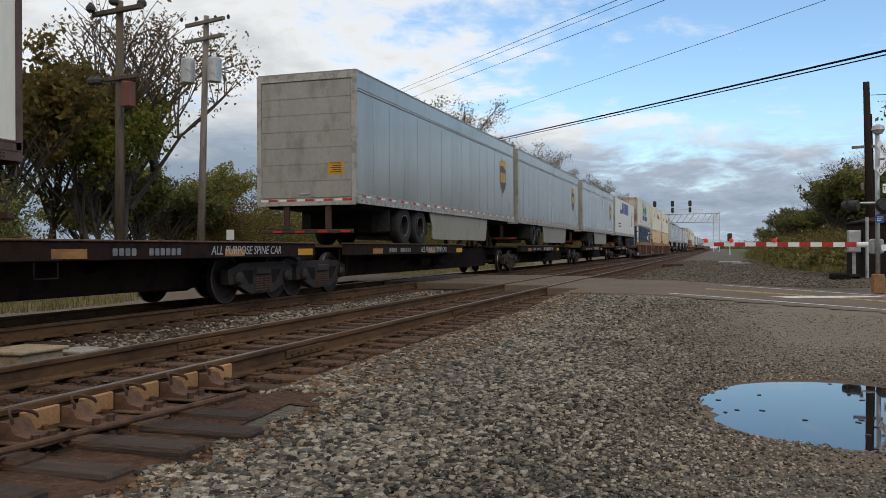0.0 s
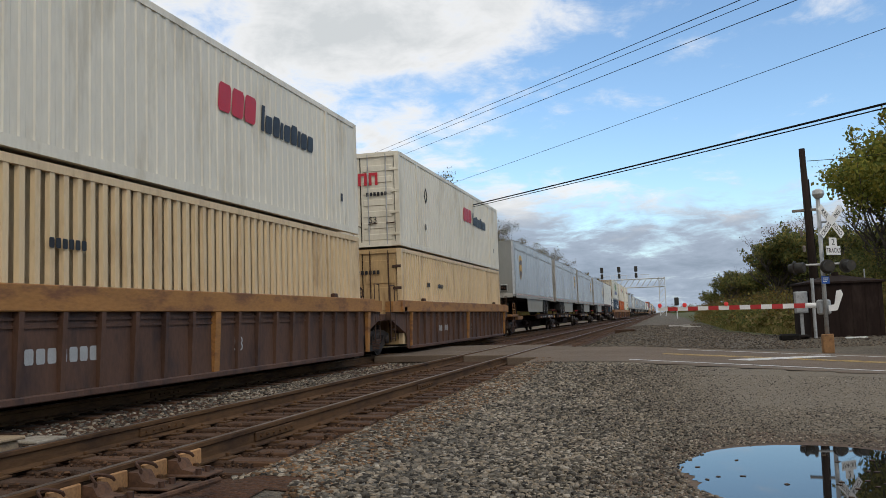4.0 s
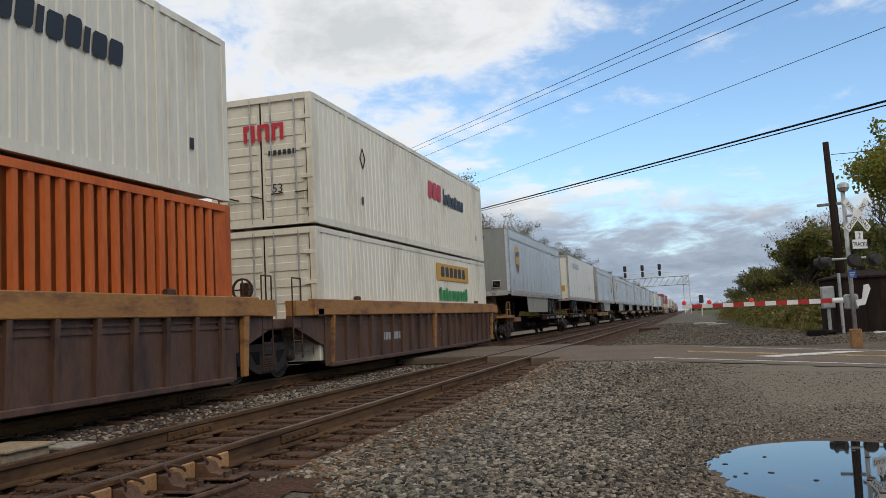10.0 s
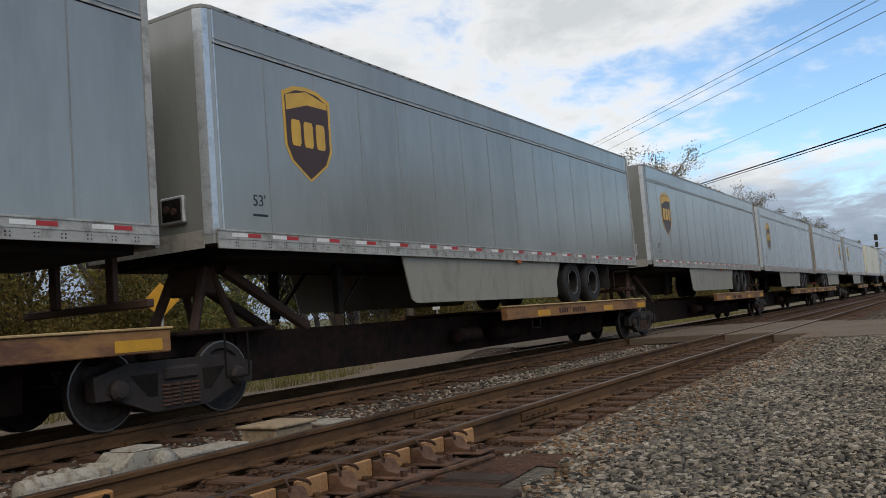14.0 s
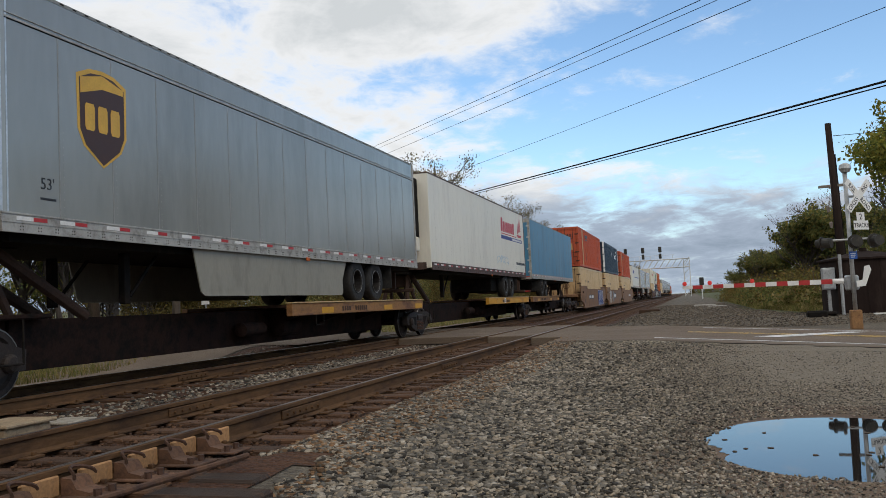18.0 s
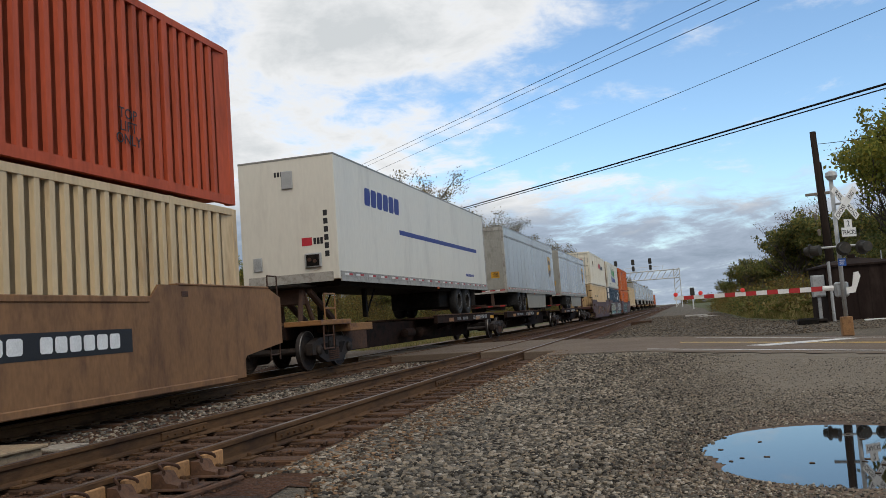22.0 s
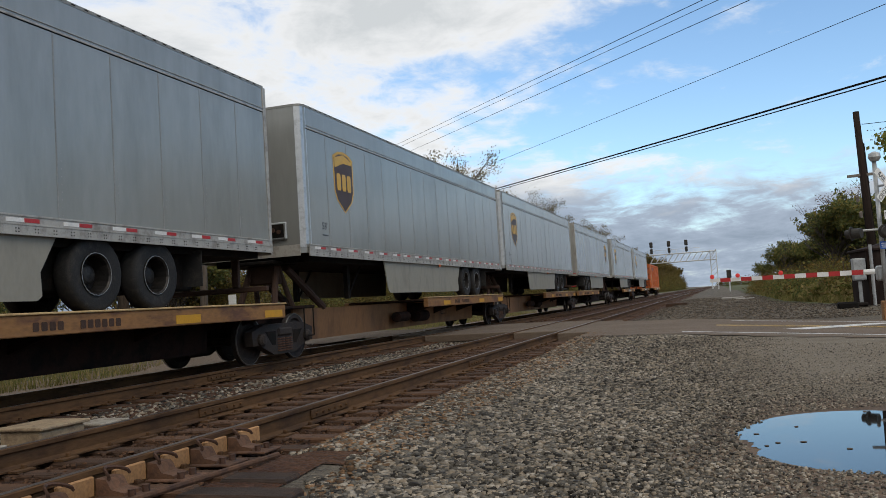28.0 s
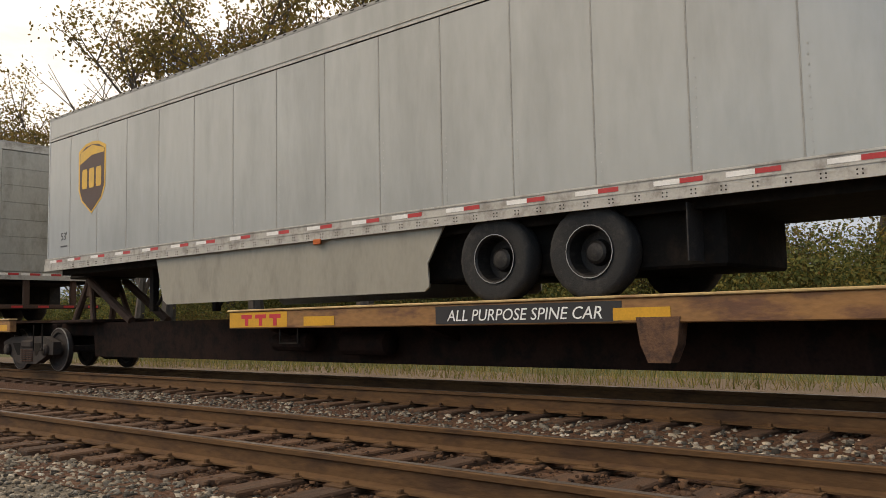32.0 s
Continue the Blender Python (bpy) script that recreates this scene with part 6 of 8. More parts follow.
        for k in range(3):
            yy = -0.42 + 0.36 * k
            e.prism([(yy, 1.95), (yy + 0.09, 1.95), (yy + 0.09, 2.35), (yy, 2.35)], "y", -0.004, 0.0)
            e.prism([(yy + 0.2, 1.95), (yy + 0.29, 1.95), (yy + 0.29, 2.35), (yy + 0.2, 2.35)], "y", -0.004, 0.0)
            e.prism([(yy + 0.09, 2.26), (yy + 0.2, 2.26), (yy + 0.2, 2.35), (yy + 0.09, 2.35)], "y", -0.004, 0.0)
        part("door_brand", e, M_DRED, ct)
        n = Shape()
        for k in range(6):
            n.box(0.2 + 0.12 * k, 0.28 + 0.12 * k, -0.004, 0.0, 1.6, 1.72)
        tagged(part("door_number", n, M_INK, ct), kind="stuff")
        letters("length_mark", "53", 0.2, M_INK, ct, pose(0.4, -0.002, 0.75) @ pose(0, 0, 0, 90, 0, 0))
    elif brand == "black_word":     # black name on orange
        s = Shape()
        letter_bars(s, x, 1, 4.0, 2.34, 9, 0.165, 0.26, 0.2, 0.15)
        s.box(x, x + 0.003, 4.0, 5.75, 2.17, 2.26)
        part("brand_shape", s, M_INK, ct, "black name blocks")
        for y in (4.6, 13.0):
            for q, word in enumerate(("TOP", "LIFT", "ONLY")):
                letters("lift_words", word, 0.16, M_INK, ct, pose(x, y, 0.98 - 0.2 * q) @ SIDE)
        e = Shape()
        for k in range(8):
            e.box(-0.95 + 0.235 * k, -0.88 + 0.235 * k, -0.004, 0.0, 2.20, 2.46)
            e.box(-0.82 + 0.235 * k, -0.77 + 0.235 * k, -0.004, 0.0, 2.20, 2.46)
        e.box(-0.95, 0.92, -0.004, 0.0, 2.10, 2.14)
        part("door_brand", e, M_INK, ct)
    elif brand == "yellow_plate":   # yellow plate with a dark name and a green word
        p = patch("brand_plate", [(9.3, 2.10), (13.4, 2.10), (13.4, 2.66), (9.3, 2.66)], M_TAG, "yellow plate with dark blocks")
        s = Shape()
        letter_bars(s, x + 0.0035, 1, 9.8, 2.22, 6, 0.40, 0.34, 0.35)
        part("plate_letters", s, M_INK, p)
        g = Shape()
        letter_bars(g, x, 1, 9.55, 1.42, 10, 0.30, 0.44, 0.22, 0.0, (1, 0.8, 0.95, 0.8, 0.8, 0.8, 0.8, 0.8, 0.8, 1))
        part("brand_shape", g, M_DGREEN, ct, "dark green name blocks")
    elif brand == "small":
        s = Shape()
        letter_bars(s, x, 1, 2.9, 1.85, 3, 0.10, 0.14, 0.3)
        letter_bars(s, x, 1, 4.3, 1.85, 6, 0.10, 0.14, 0.3)
        tagged(part("number_bar", s, M_INK, ct), kind="stuff")
        e = Shape()
        for k in range(7):
            e.box(-0.3 + 0.13 * k, -0.21 + 0.13 * k, -0.004, 0.0, 2.2, 2.32)
        tagged(part("door_number", e, M_INK, ct), kind="stuff")


def well_car(L0, L1, style="ribbed", paint=None, art=""):
    """One unit of an articulated double-stack well car; the containers stand at 0..16.15, the joints lie at L0 and L1."""
    car = thing("well_car", {"ribbed": "faded brown ribbed well car with orange top sill", "plain": "tan brown smooth-sided well car",
                             "dark": "dark oxide red smooth-sided well car"}[style] + (" with spray-painted lettering" if art else ""), "railway car", "cars of the train")
    paint = paint or {"ribbed": M_WELL, "plain": M_WELLT, "dark": M_WELLD}[style]
    ya, yb = L0 + 0.55, L1 - 0.55
    for side in (1, -1):
        part("side_plate", Shape().box(*sorted((side * 1.36, side * 1.39)), 0.1, 16.05, 0.16, 1.45), paint, car)
        if style == "ribbed":
            part("top_sill", Shape().soft(*sorted((side * 1.32, side * 1.50)), -0.6, 16.75, 1.27, 1.62, 0.015), M_SILL, car, "faded orange top sill")
            part("bottom_sill", Shape().soft(*sorted((side * 1.32, side * 1.46)), 0.3, 15.85, 0.12, 0.22, 0.015), paint, car)
            for z in (1.06, 1.16):
                part("side_rail", Shape().box(*sorted((side * 1.39, side * 1.415)), 0.2, 15.95, z, z + 0.04), paint, car)
            row = Shape()
            for k in range(21):
                y = 0.42 + k * 0.7935
                m_ = M_SILL if k in (0, 10, 20) else paint
                hw = 0.09 if k in (10, 20) else 0.045
                o = [(side * 1.385, 0.2), (side * 1.44, 0.2), (side * 1.495, 1.27), (side * 1.385, 1.27)]
                if side > 0:
                    part("rib", Shape().prism(o, "y", y - hw, y + hw), m_, car)
                else:
                    row.prism(o, "y", y - hw, y + hw)
            if side < 0:
                tagged(part("rib", row, paint, car), kind="stuff")
            for u, v, pa, pb in ((ya, 0.1, 1.05, 0.6), (16.05, yb, 0.6, 1.05)):
                part("end_side", Shape().prism([(u, pa), (v, pb), (v, 1.27), (u, 1.27)], "x", *sorted((side * 1.20, side * 1.36))), paint, car)
                part("end_sill_top", Shape().box(*sorted((side * 1.20, side * 1.44)), u, v, 1.27, 1.58), M_SILL, car)
        else:
            o = [(ya, 0.72), (0.1, 0.55), (0.45, 0.20), (15.7, 0.20), (16.05, 0.55), (yb, 0.72), (yb, 1.62), (yb - 0.5, 1.80), (13.4, 1.80), (13.2, 1.60), (3.0, 1.60), (2.8, 1.80), (ya + 0.5, 1.80), (ya, 1.62)]
            part("outer_skin", Shape().prism(o, "x", *sorted((side * 1.39, side * 1.425))), paint, car)
            part("top_sill", Shape().soft(*sorted((side * 1.36, side * 1.445)), 3.05, 13.15, 1.52, 1.615, 0.012), paint, car)
            for u, v in ((ya, 2.8), (13.4, yb)):
                part("end_top_plate", Shape().soft(*sorted((side * 1.20, side * 1.44)), u + 0.5, v - 0.5 * (v > 14), 1.795, 1.83, 0.01), paint, car)
            part("bottom_sill", Shape().soft(*sorted((side * 1.34, side * 1.445)), 0.5, 15.65, 0.12, 0.23, 0.015), paint, car)
        for y in (2.0, 14.0):
            part("guide_bracket", Shape().soft(*sorted((side * 1.32, side * 1.43)), y, y + 0.22, 1.60, 1.72, 0.02), M_RUSTY, car)
        for yl in (L0 + 0.55, L1 - 0.95):
            ld = Shape()
            for k in range(5):
                ld.rod((side * 1.36, yl, 0.5 + 0.26 * k), (side * 1.36, yl + 0.4, 0.5 + 0.26 * k), 0.014, 6)
            ld.rod((side * 1.36, yl, 0.4), (side * 1.36, yl, 2.05), 0.016, 6).rod((side * 1.36, yl + 0.4, 0.4), (side * 1.36, yl + 0.4, 2.05), 0.016, 6)
            ld.rod((side * 1.36, yl, 2.05), (side * 1.36, yl + 0.4, 2.05), 0.016, 6)
            part("ladder", ld, M_RUSTEDGE, car)
        part("side_box", Shape().soft(*sorted((side * 1.43, side * 1.50)), -0.45, -0.15, 1.25, 1.42, 0.01), M_RUSTY, car)
    part("well_floor", Shape().box(-1.36, 1.36, 0.1, 16.05, 0.22, 0.28), M_BLACK, car)
    for u, v in ((L0 + 0.12, 0.25), (15.9, L1 - 0.12)):
        part("end_platform", Shape().soft(-1.19, 1.19, u, v, 1.0, 1.22, 0.03), paint, car)
        part("end_sill", Shape().soft(-0.35, 0.35, u, v, 0.70, 1.0, 0.02), M_BLACK, car)
    part("brake_stand", Shape().soft(0.3, 0.5, L0 + 0.3, L0 + 0.42, 1.2, 2.0, 0.02), paint, car)
    part("hand_brake_wheel", Shape().lathe((0.4, L0 + 0.24, 1.85), "y", [(-0.02, 0.20), (-0.02, 0.24), (0.02, 0.24), (0.02, 0.20), (-0.02, 0.20)], 16, caps=False).rod((0.2, L0 + 0.24, 1.85), (0.6, L0 + 0.24, 1.85), 0.015, 6).rod((0.4, L0 + 0.24, 1.65), (0.4, L0 + 0.24, 2.05), 0.015, 6), M_RUSTEDGE, car)
    part("end_rail", Shape().rod((-1.1, L0 + 0.3, 1.2), (-1.1, L0 + 0.3, 2.05), 0.018, 6).rod((-1.1, L0 + 0.3, 2.05), (0.1, L0 + 0.3, 2.05), 0.018, 6).rod((0.1, L0 + 0.3, 2.05), (0.1, L0 + 0.3, 1.2), 0.018, 6).rod((-1.1, L0 + 0.3, 1.65), (0.1, L0 + 0.3, 1.65), 0.018, 6), M_RUSTEDGE, car)
    add_truck(car, L0)
    bars = Shape()
    if style == "ribbed":
        letter_bars(bars, 1.392, 1, 3.75, 0.60, 7, 0.16, 0.20, 0.3)
        tagged(part("number_bar", bars, M_DGREY, car), kind="stuff")
        letters("length_mark", "53", 0.26, M_DGREY, car, pose(1.392, 9.25, 0.55) @ SIDE)
    elif style == "plain":
        if art == "patch":            # a dark plate with three slanted white blocks
            pl = part("name_plate", Shape().box(1.4255, 1.4285, 6.85, 9.5, 0.70, 1.28), M_INK, car, "black plate with three white blocks")
            for k in range(3):
                y = 7.1 + 0.78 * k
                part("block", Shape().prism([(y + 0.08, 1.16), (y + 0.66, 1.16), (y + 0.50, 0.80), (y - 0.06, 0.80)], "x", 1.429, 1.431), M_DWHITE, pl)
        else:
            y0 = 3.7 if art else 9.2
            pl = part("number_plate", Shape().box(1.4255, 1.4285, y0, y0 + 3.5, 0.80, 1.14), M_INK, car, "black panel with white marks")
            letter_bars(bars, 1.429, 1, y0 + 0.15, 0.87, 4, 0.26, 0.21, 0.22)
            letter_bars(bars, 1.429, 1, y0 + 1.65, 0.87, 6, 0.22, 0.21, 0.22)
            tagged(part("number_bar", bars, M_DWHITE, pl), kind="stuff")
        letters("length_mark", "53", 0.48, M_INK, car, pose(1.428, 0.95, 0.53) @ SIDE)
    else:
        letter_bars(bars, 1.428, 1, 2.2, 1.22, 5, 0.12, 0.16, 0.35)
        letter_bars(bars, 1.428, 1, 7.5, 0.82, "iiibbbbbbbbb", 0.15, 0.2, 0.3)
        for y, z in ((13.9, 1.30), (14.5, 1.30), (15.3, 1.30), (16.2, 1.30), (13.9, 1.12), (14.2, 1.12), (9.6, 1.3), (12.2, 1.3)):
            bars.box(1.428, 1.431, y, y + 0.22, z, z + 0.10)
        tagged(part("number_bar", bars, M_SPRAYG, car), kind="stuff")
        for y in (5.5, 11.8, 15.9):
            part("reflector", Shape().box(1.428, 1.431, y, y + 0.6, 1.02, 1.16), M_SILL, car)
    spray_art(car, art or {"dark": "swirl"}.get(style, ""))
    return car


def blob(rng, cy, cz, w_, h_, n=22, rough=0.16):
    """An uneven closed outline round a centre."""
    ph = [rng.uniform(0, 6.28) for _ in range(3)]
    pts = []
    for k in range(n):
        a = 6.2832 * k / n
        r = 1 + rough * math.sin(2 * a + ph[0]) + rough * 0.7 * math.sin(3 * a + ph[1]) + rough * 0.4 * math.sin(5 * a + ph[2])
        c, s = math.cos(a), math.sin(a)
        q = (abs(c) ** 8 + abs(s) ** 8) ** -0.125        # a rounded square, so that shapes fill their row
        pts.append((cy + w_ * r * c * q, cz + h_ * min(r, 1.08) * s * q))
    return pts


def spray_art(car, art):
    """Spray-painted panels: plain swelling shapes with outlines."""
    if not art:
        return
    rng = random.Random(5)
    x = 1.4285

    def skin(name, pts, m_, lift, parent, label=""):
        return part(name, Shape().prism(pts, "x", x + lift, x + lift + 0.0015), m_, parent, label)

    def stroke(name, pts, r, m_, lift, parent, close=True):
        sh = Shape()
        for p0, p1 in zip(pts, pts[1:] + (pts[:1] if close else [])):
            sh.rod((x + lift, *p0), (x + lift, *p1), r, 5)
        return part(name, sh, m_, parent)

    if art == "swirl":                # weathered brown curls over the whole side
        for k in range(9):
            c, hh = 0.9 + 1.75 * k + rng.uniform(-0.3, 0.3), rng.uniform(0.35, 0.5)
            p = skin("spray_patch", blob(rng, c, 0.82, rng.uniform(0.4, 0.8), hh), M_SPRAYBR, 0.0, car, "faded brown spray paint")
            stroke("spray_outline", blob(rng, c + 0.15, 0.84, 0.5, hh * 0.8), 0.014, M_RUSTEDGE, 0.002, p)
            stroke("spray_outline", [(c + 0.35 * math.cos(q * 0.8), 0.8 + 0.07 * q * math.sin(q * 0.8 + k)) for q in range(8)], 0.018, M_WELLT, 0.003, p, False)
        return
    if art == "patch":                # grey patches painted over older letters, one ringed in white
        a, b, c, d = (2.35, 2.96, 3.45, 4.06)
        ring = [(a, 0.30), (b, 0.30), (b, 0.72), (c, 0.74), (c, 0.34), (d, 0.36), (d, 1.44), (c, 1.44), (c, 1.08), (b, 1.06), (b, 1.46), (a, 1.46), (a + 0.03, 0.7)]
        p = skin("spray_patch", ring, M_SPRAYG, 0.0, car, "grey painted patch ringed in white")
        stroke("spray_edge", ring, 0.014, M_DWHITE, 0.002, p)
        skin("spray_patch", [(5.45, 0.36), (6.75, 0.42), (6.65, 1.40), (5.45, 1.44)], M_SPRAYG, 0.0, car, "grey painted patch")
        return
    runs = {"blue": [(10.6, 14.6, 4, M_SPRAYB, M_DBLUE, M_DWHITE)], "teal": [(2.5, 9.0, 5, M_TEAL, M_INK, M_SPRAYG)],
            "full": [(-0.1, 6.1, 4, M_SPRAY, M_INK, M_DWHITE), (10.2, 15.2, 4, M_SPRAYG, M_INK, M_DWHITE)]}[art]
    if art == "full":
        skin("spray_patch", [(8.2, 0.26), (15.6, 0.30), (15.4, 1.3), (14.6, 1.5), (12.8, 0.9), (10.6, 1.5), (9.4, 1.45), (9.9, 0.8)], M_SPRAY, -0.0012, car, "pale yellow-green spray paint")
    for a, b, n, fill, dark, pale in runs:
        back = skin("spray_patch", [(a - 0.1, 0.24), (b + 0.1, 0.24), (b + 0.05, 1.5), (a, 1.5)], fill, -0.0008, car, "spray-painted ground")
        if art == "full":
            skin("spray_base", [(a - 0.08, 0.25), (b + 0.08, 0.25), (b + 0.04, 0.55), (a + (b - a) * 0.5, 0.68), (a, 0.58)], M_TEAL, 0.0006, back)
        step = (b - a) / n
        for k in range(n):
            c = a + (k + 0.5) * step
            o = blob(rng, c, 0.88, step * 0.47, 0.62, 34, 0.035)
            p = back
            stroke("spray_outline", o, 0.020, dark, 0.004, p)
            stroke("spray_edge", [(c + (u - c) * 0.93, 0.88 + (v - 0.88) * 0.95) for u, v in o], 0.012, pale, 0.005, p)
            skin("counter", blob(rng, c + 0.05, 0.95, step * 0.13, 0.14, 14), dark, 0.004, p)
            stroke("spray_stroke", [(c - step * 0.3, 0.55 + 0.1 * (k % 2)), (c, 0.62), (c + step * 0.35, 0.50)], 0.022, dark, 0.004, p, False)
        if art == "blue":
            skin("spray_patch", [(a, 0.26), (b, 0.26), (b, 0.5), (a, 0.7)], fill, -0.0012, car)


TR_SHIELD = dict(label="silver-grey van trailer with a brown shield emblem", body_mat=M_TRAILER, logo="shield")


def build_train():
    car_ends = []
    gt = trailer(**TR_SHIELD)
    first = [True]

    def shield(s, nose_near):
        ob = gt if first[0] else copy_thing(gt, Matrix())
        first[0] = False
        run(ob, s if nose_near else s + 16.15, not nose_near)

    def special(s, nose_near, **kw):
        run(trailer(**kw), s if nose_near else s + 16.15, not nose_near)

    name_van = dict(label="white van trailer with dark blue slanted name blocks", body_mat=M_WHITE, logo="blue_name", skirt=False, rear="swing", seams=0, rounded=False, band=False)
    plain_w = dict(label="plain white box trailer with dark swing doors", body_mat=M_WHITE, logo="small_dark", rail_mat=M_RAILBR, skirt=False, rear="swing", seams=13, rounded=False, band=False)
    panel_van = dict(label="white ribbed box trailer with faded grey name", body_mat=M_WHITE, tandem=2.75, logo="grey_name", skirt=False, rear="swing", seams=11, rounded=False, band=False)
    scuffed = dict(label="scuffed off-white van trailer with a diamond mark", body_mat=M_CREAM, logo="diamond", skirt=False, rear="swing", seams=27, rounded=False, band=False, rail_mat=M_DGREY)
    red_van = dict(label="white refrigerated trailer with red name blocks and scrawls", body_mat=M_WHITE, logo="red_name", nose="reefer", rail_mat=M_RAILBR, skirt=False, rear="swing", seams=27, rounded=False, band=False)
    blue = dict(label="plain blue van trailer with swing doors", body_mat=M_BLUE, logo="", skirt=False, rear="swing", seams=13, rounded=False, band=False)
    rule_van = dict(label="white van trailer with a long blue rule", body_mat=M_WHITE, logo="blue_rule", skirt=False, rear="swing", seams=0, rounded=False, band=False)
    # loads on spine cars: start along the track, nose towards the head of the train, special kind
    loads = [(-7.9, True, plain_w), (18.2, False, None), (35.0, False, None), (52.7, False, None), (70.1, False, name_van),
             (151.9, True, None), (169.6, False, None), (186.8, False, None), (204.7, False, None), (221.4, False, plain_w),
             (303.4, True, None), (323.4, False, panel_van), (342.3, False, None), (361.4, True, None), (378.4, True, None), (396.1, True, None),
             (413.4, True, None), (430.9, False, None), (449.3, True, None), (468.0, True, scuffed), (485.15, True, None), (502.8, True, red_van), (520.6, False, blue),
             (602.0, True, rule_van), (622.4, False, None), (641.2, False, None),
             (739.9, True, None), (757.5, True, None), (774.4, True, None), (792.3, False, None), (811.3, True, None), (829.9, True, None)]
    for s, nose_near, kw in loads:
        if kw is None:
            shield(s, nose_near)
        else:
            special(s, nose_near, **kw)
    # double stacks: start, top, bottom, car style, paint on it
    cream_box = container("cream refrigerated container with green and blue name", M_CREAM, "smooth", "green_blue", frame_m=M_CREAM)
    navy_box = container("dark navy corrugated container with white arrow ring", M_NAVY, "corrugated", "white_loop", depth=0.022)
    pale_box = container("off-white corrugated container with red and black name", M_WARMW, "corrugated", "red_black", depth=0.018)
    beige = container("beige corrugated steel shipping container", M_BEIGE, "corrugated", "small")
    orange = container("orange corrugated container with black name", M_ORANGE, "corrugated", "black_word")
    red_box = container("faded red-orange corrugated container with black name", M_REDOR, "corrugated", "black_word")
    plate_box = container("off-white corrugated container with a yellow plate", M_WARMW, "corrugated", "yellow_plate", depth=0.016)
    used = set()

    def end_fittings(car):
        """Platform, ladder and step at the coupler end of a set of spine cars."""
        for side in (1, -1):
            def rail(*pts):
                r = Shape()
                for p, q in zip(pts, pts[1:]):
                    r.rod((side * p[0], p[1], p[2]), (side * q[0], q[1], q[2]), 0.020, 7)
                return r
            part("end_platform", Shape().soft(*sorted((side * 0.36, side * 1.29)), 0.05, 1.85, 1.02, 1.14, 0.012), M_YELLOW, car, "rusty yellow end platform")
            part("side_plate", Shape().soft(*sorted((side * 0.40, side * 1.30)), 1.75, 3.3, 0.84, 1.03, 0.012), M_YELLOW, car, "rusty yellow side plate")
            ladder = part("end_ladder", rail((1.27, 0.32, 1.10), (1.27, 0.32, 1.74), (1.27, 0.94, 1.74), (1.27, 0.94, 1.10)), M_YELLOW, car, "rusty yellow ladder")
            part("rung", rail((1.27, 0.32, 1.40), (1.27, 0.94, 1.40)), M_YELLOW, ladder)
            step = part("end_step", rail((1.27, 0.20, 1.06), (1.27, 0.20, 0.48), (1.27, 0.76, 0.48), (1.27, 0.76, 1.06)), M_RUSTY, car)
            part("rung", rail((1.27, 0.20, 0.78), (1.27, 0.76, 0.78)), M_RUSTY, step)
            part("gusset", Shape().prism([(2.3, 0.86), (4.6, 0.86), (4.6, 0.34), (3.1, 0.34)], "x", *sorted((side * 0.40, side * 0.62))), M_RUSTBR, car)

    def box(src, s, z):
        ob = copy_thing(src, Matrix()) if src in used else src
        used.add(src)
        MOVING.append((ob, s, z))

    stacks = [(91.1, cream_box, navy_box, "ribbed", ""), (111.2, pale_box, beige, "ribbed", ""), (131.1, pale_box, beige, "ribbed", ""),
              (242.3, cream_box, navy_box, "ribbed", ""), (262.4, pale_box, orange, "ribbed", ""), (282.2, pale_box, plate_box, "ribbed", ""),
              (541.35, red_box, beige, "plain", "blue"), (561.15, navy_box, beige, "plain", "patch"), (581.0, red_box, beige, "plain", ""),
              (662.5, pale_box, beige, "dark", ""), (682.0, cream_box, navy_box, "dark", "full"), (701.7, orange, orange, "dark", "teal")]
    for k, (s, top, bottom, style, art) in enumerate(stacks):
        box(bottom, s, 0.28)
        box(top, s, 0.28 + 3.07)
        run(well_car(-1.95, 18.05, style, art=art), s)
    box(beige, 722.1, 1.10)
    box(orange, 849.8, 1.10)
    # spine cars: a joint at the middle of each gap
    spine = sorted([(s, n) for s, n, _ in loads] + [(722.1, True), (849.8, True)])
    pattern = {}
    for k, (s, nose_near) in enumerate(spine):
        prev_end = max([q + 16.15 for q, _ in spine if q < s - 1] + [q[0] + 16.15 for q in stacks if q[0] < s - 1], default=s - 1.5)
        nxt = min([q for q, _ in spine if q > s + 1] + [q[0] for q in stacks if q[0] > s + 1], default=s + 16.15 + 2.4)
        a = max((prev_end + s) / 2, s - 1.3)
        b = min((s + 16.15 + nxt) / 2, s + 16.15 + 1.3)
        if s < 0:                      # the head car runs on empty past its trailer
            b = 16.5
        L = round(b - a, 1)
        last = nxt - (s + 16.15) > 6.0 or s < 0 or s > 840 or any(abs(nxt - q[0]) < 0.1 for q in stacks)
        style = 1 if s < 330 or 590 < s < 700 else (2 if 500 < s < 511 else 3 if 750 < s < 780 else 0)
        lettered = s > 800
        first = nose_near and any(0 < s - q[0] < 22 for q in stacks)
        key = (L, nose_near, last, style, lettered, first)
        if key not in pattern:
            pattern[key] = spine_car(L, nose_near, last, style, 11.1 if lettered else 9.2, 1.2 if first else 0.0)
            if first:
                end_fittings(pattern[key])
            if lettered:
                text_spine(pattern[key], L, nose_near)
            ob = pattern[key]
        else:
            ob = copy_thing(pattern[key], Matrix())
        run(ob, a)


build_train()
drop_pattern(TRUCK)

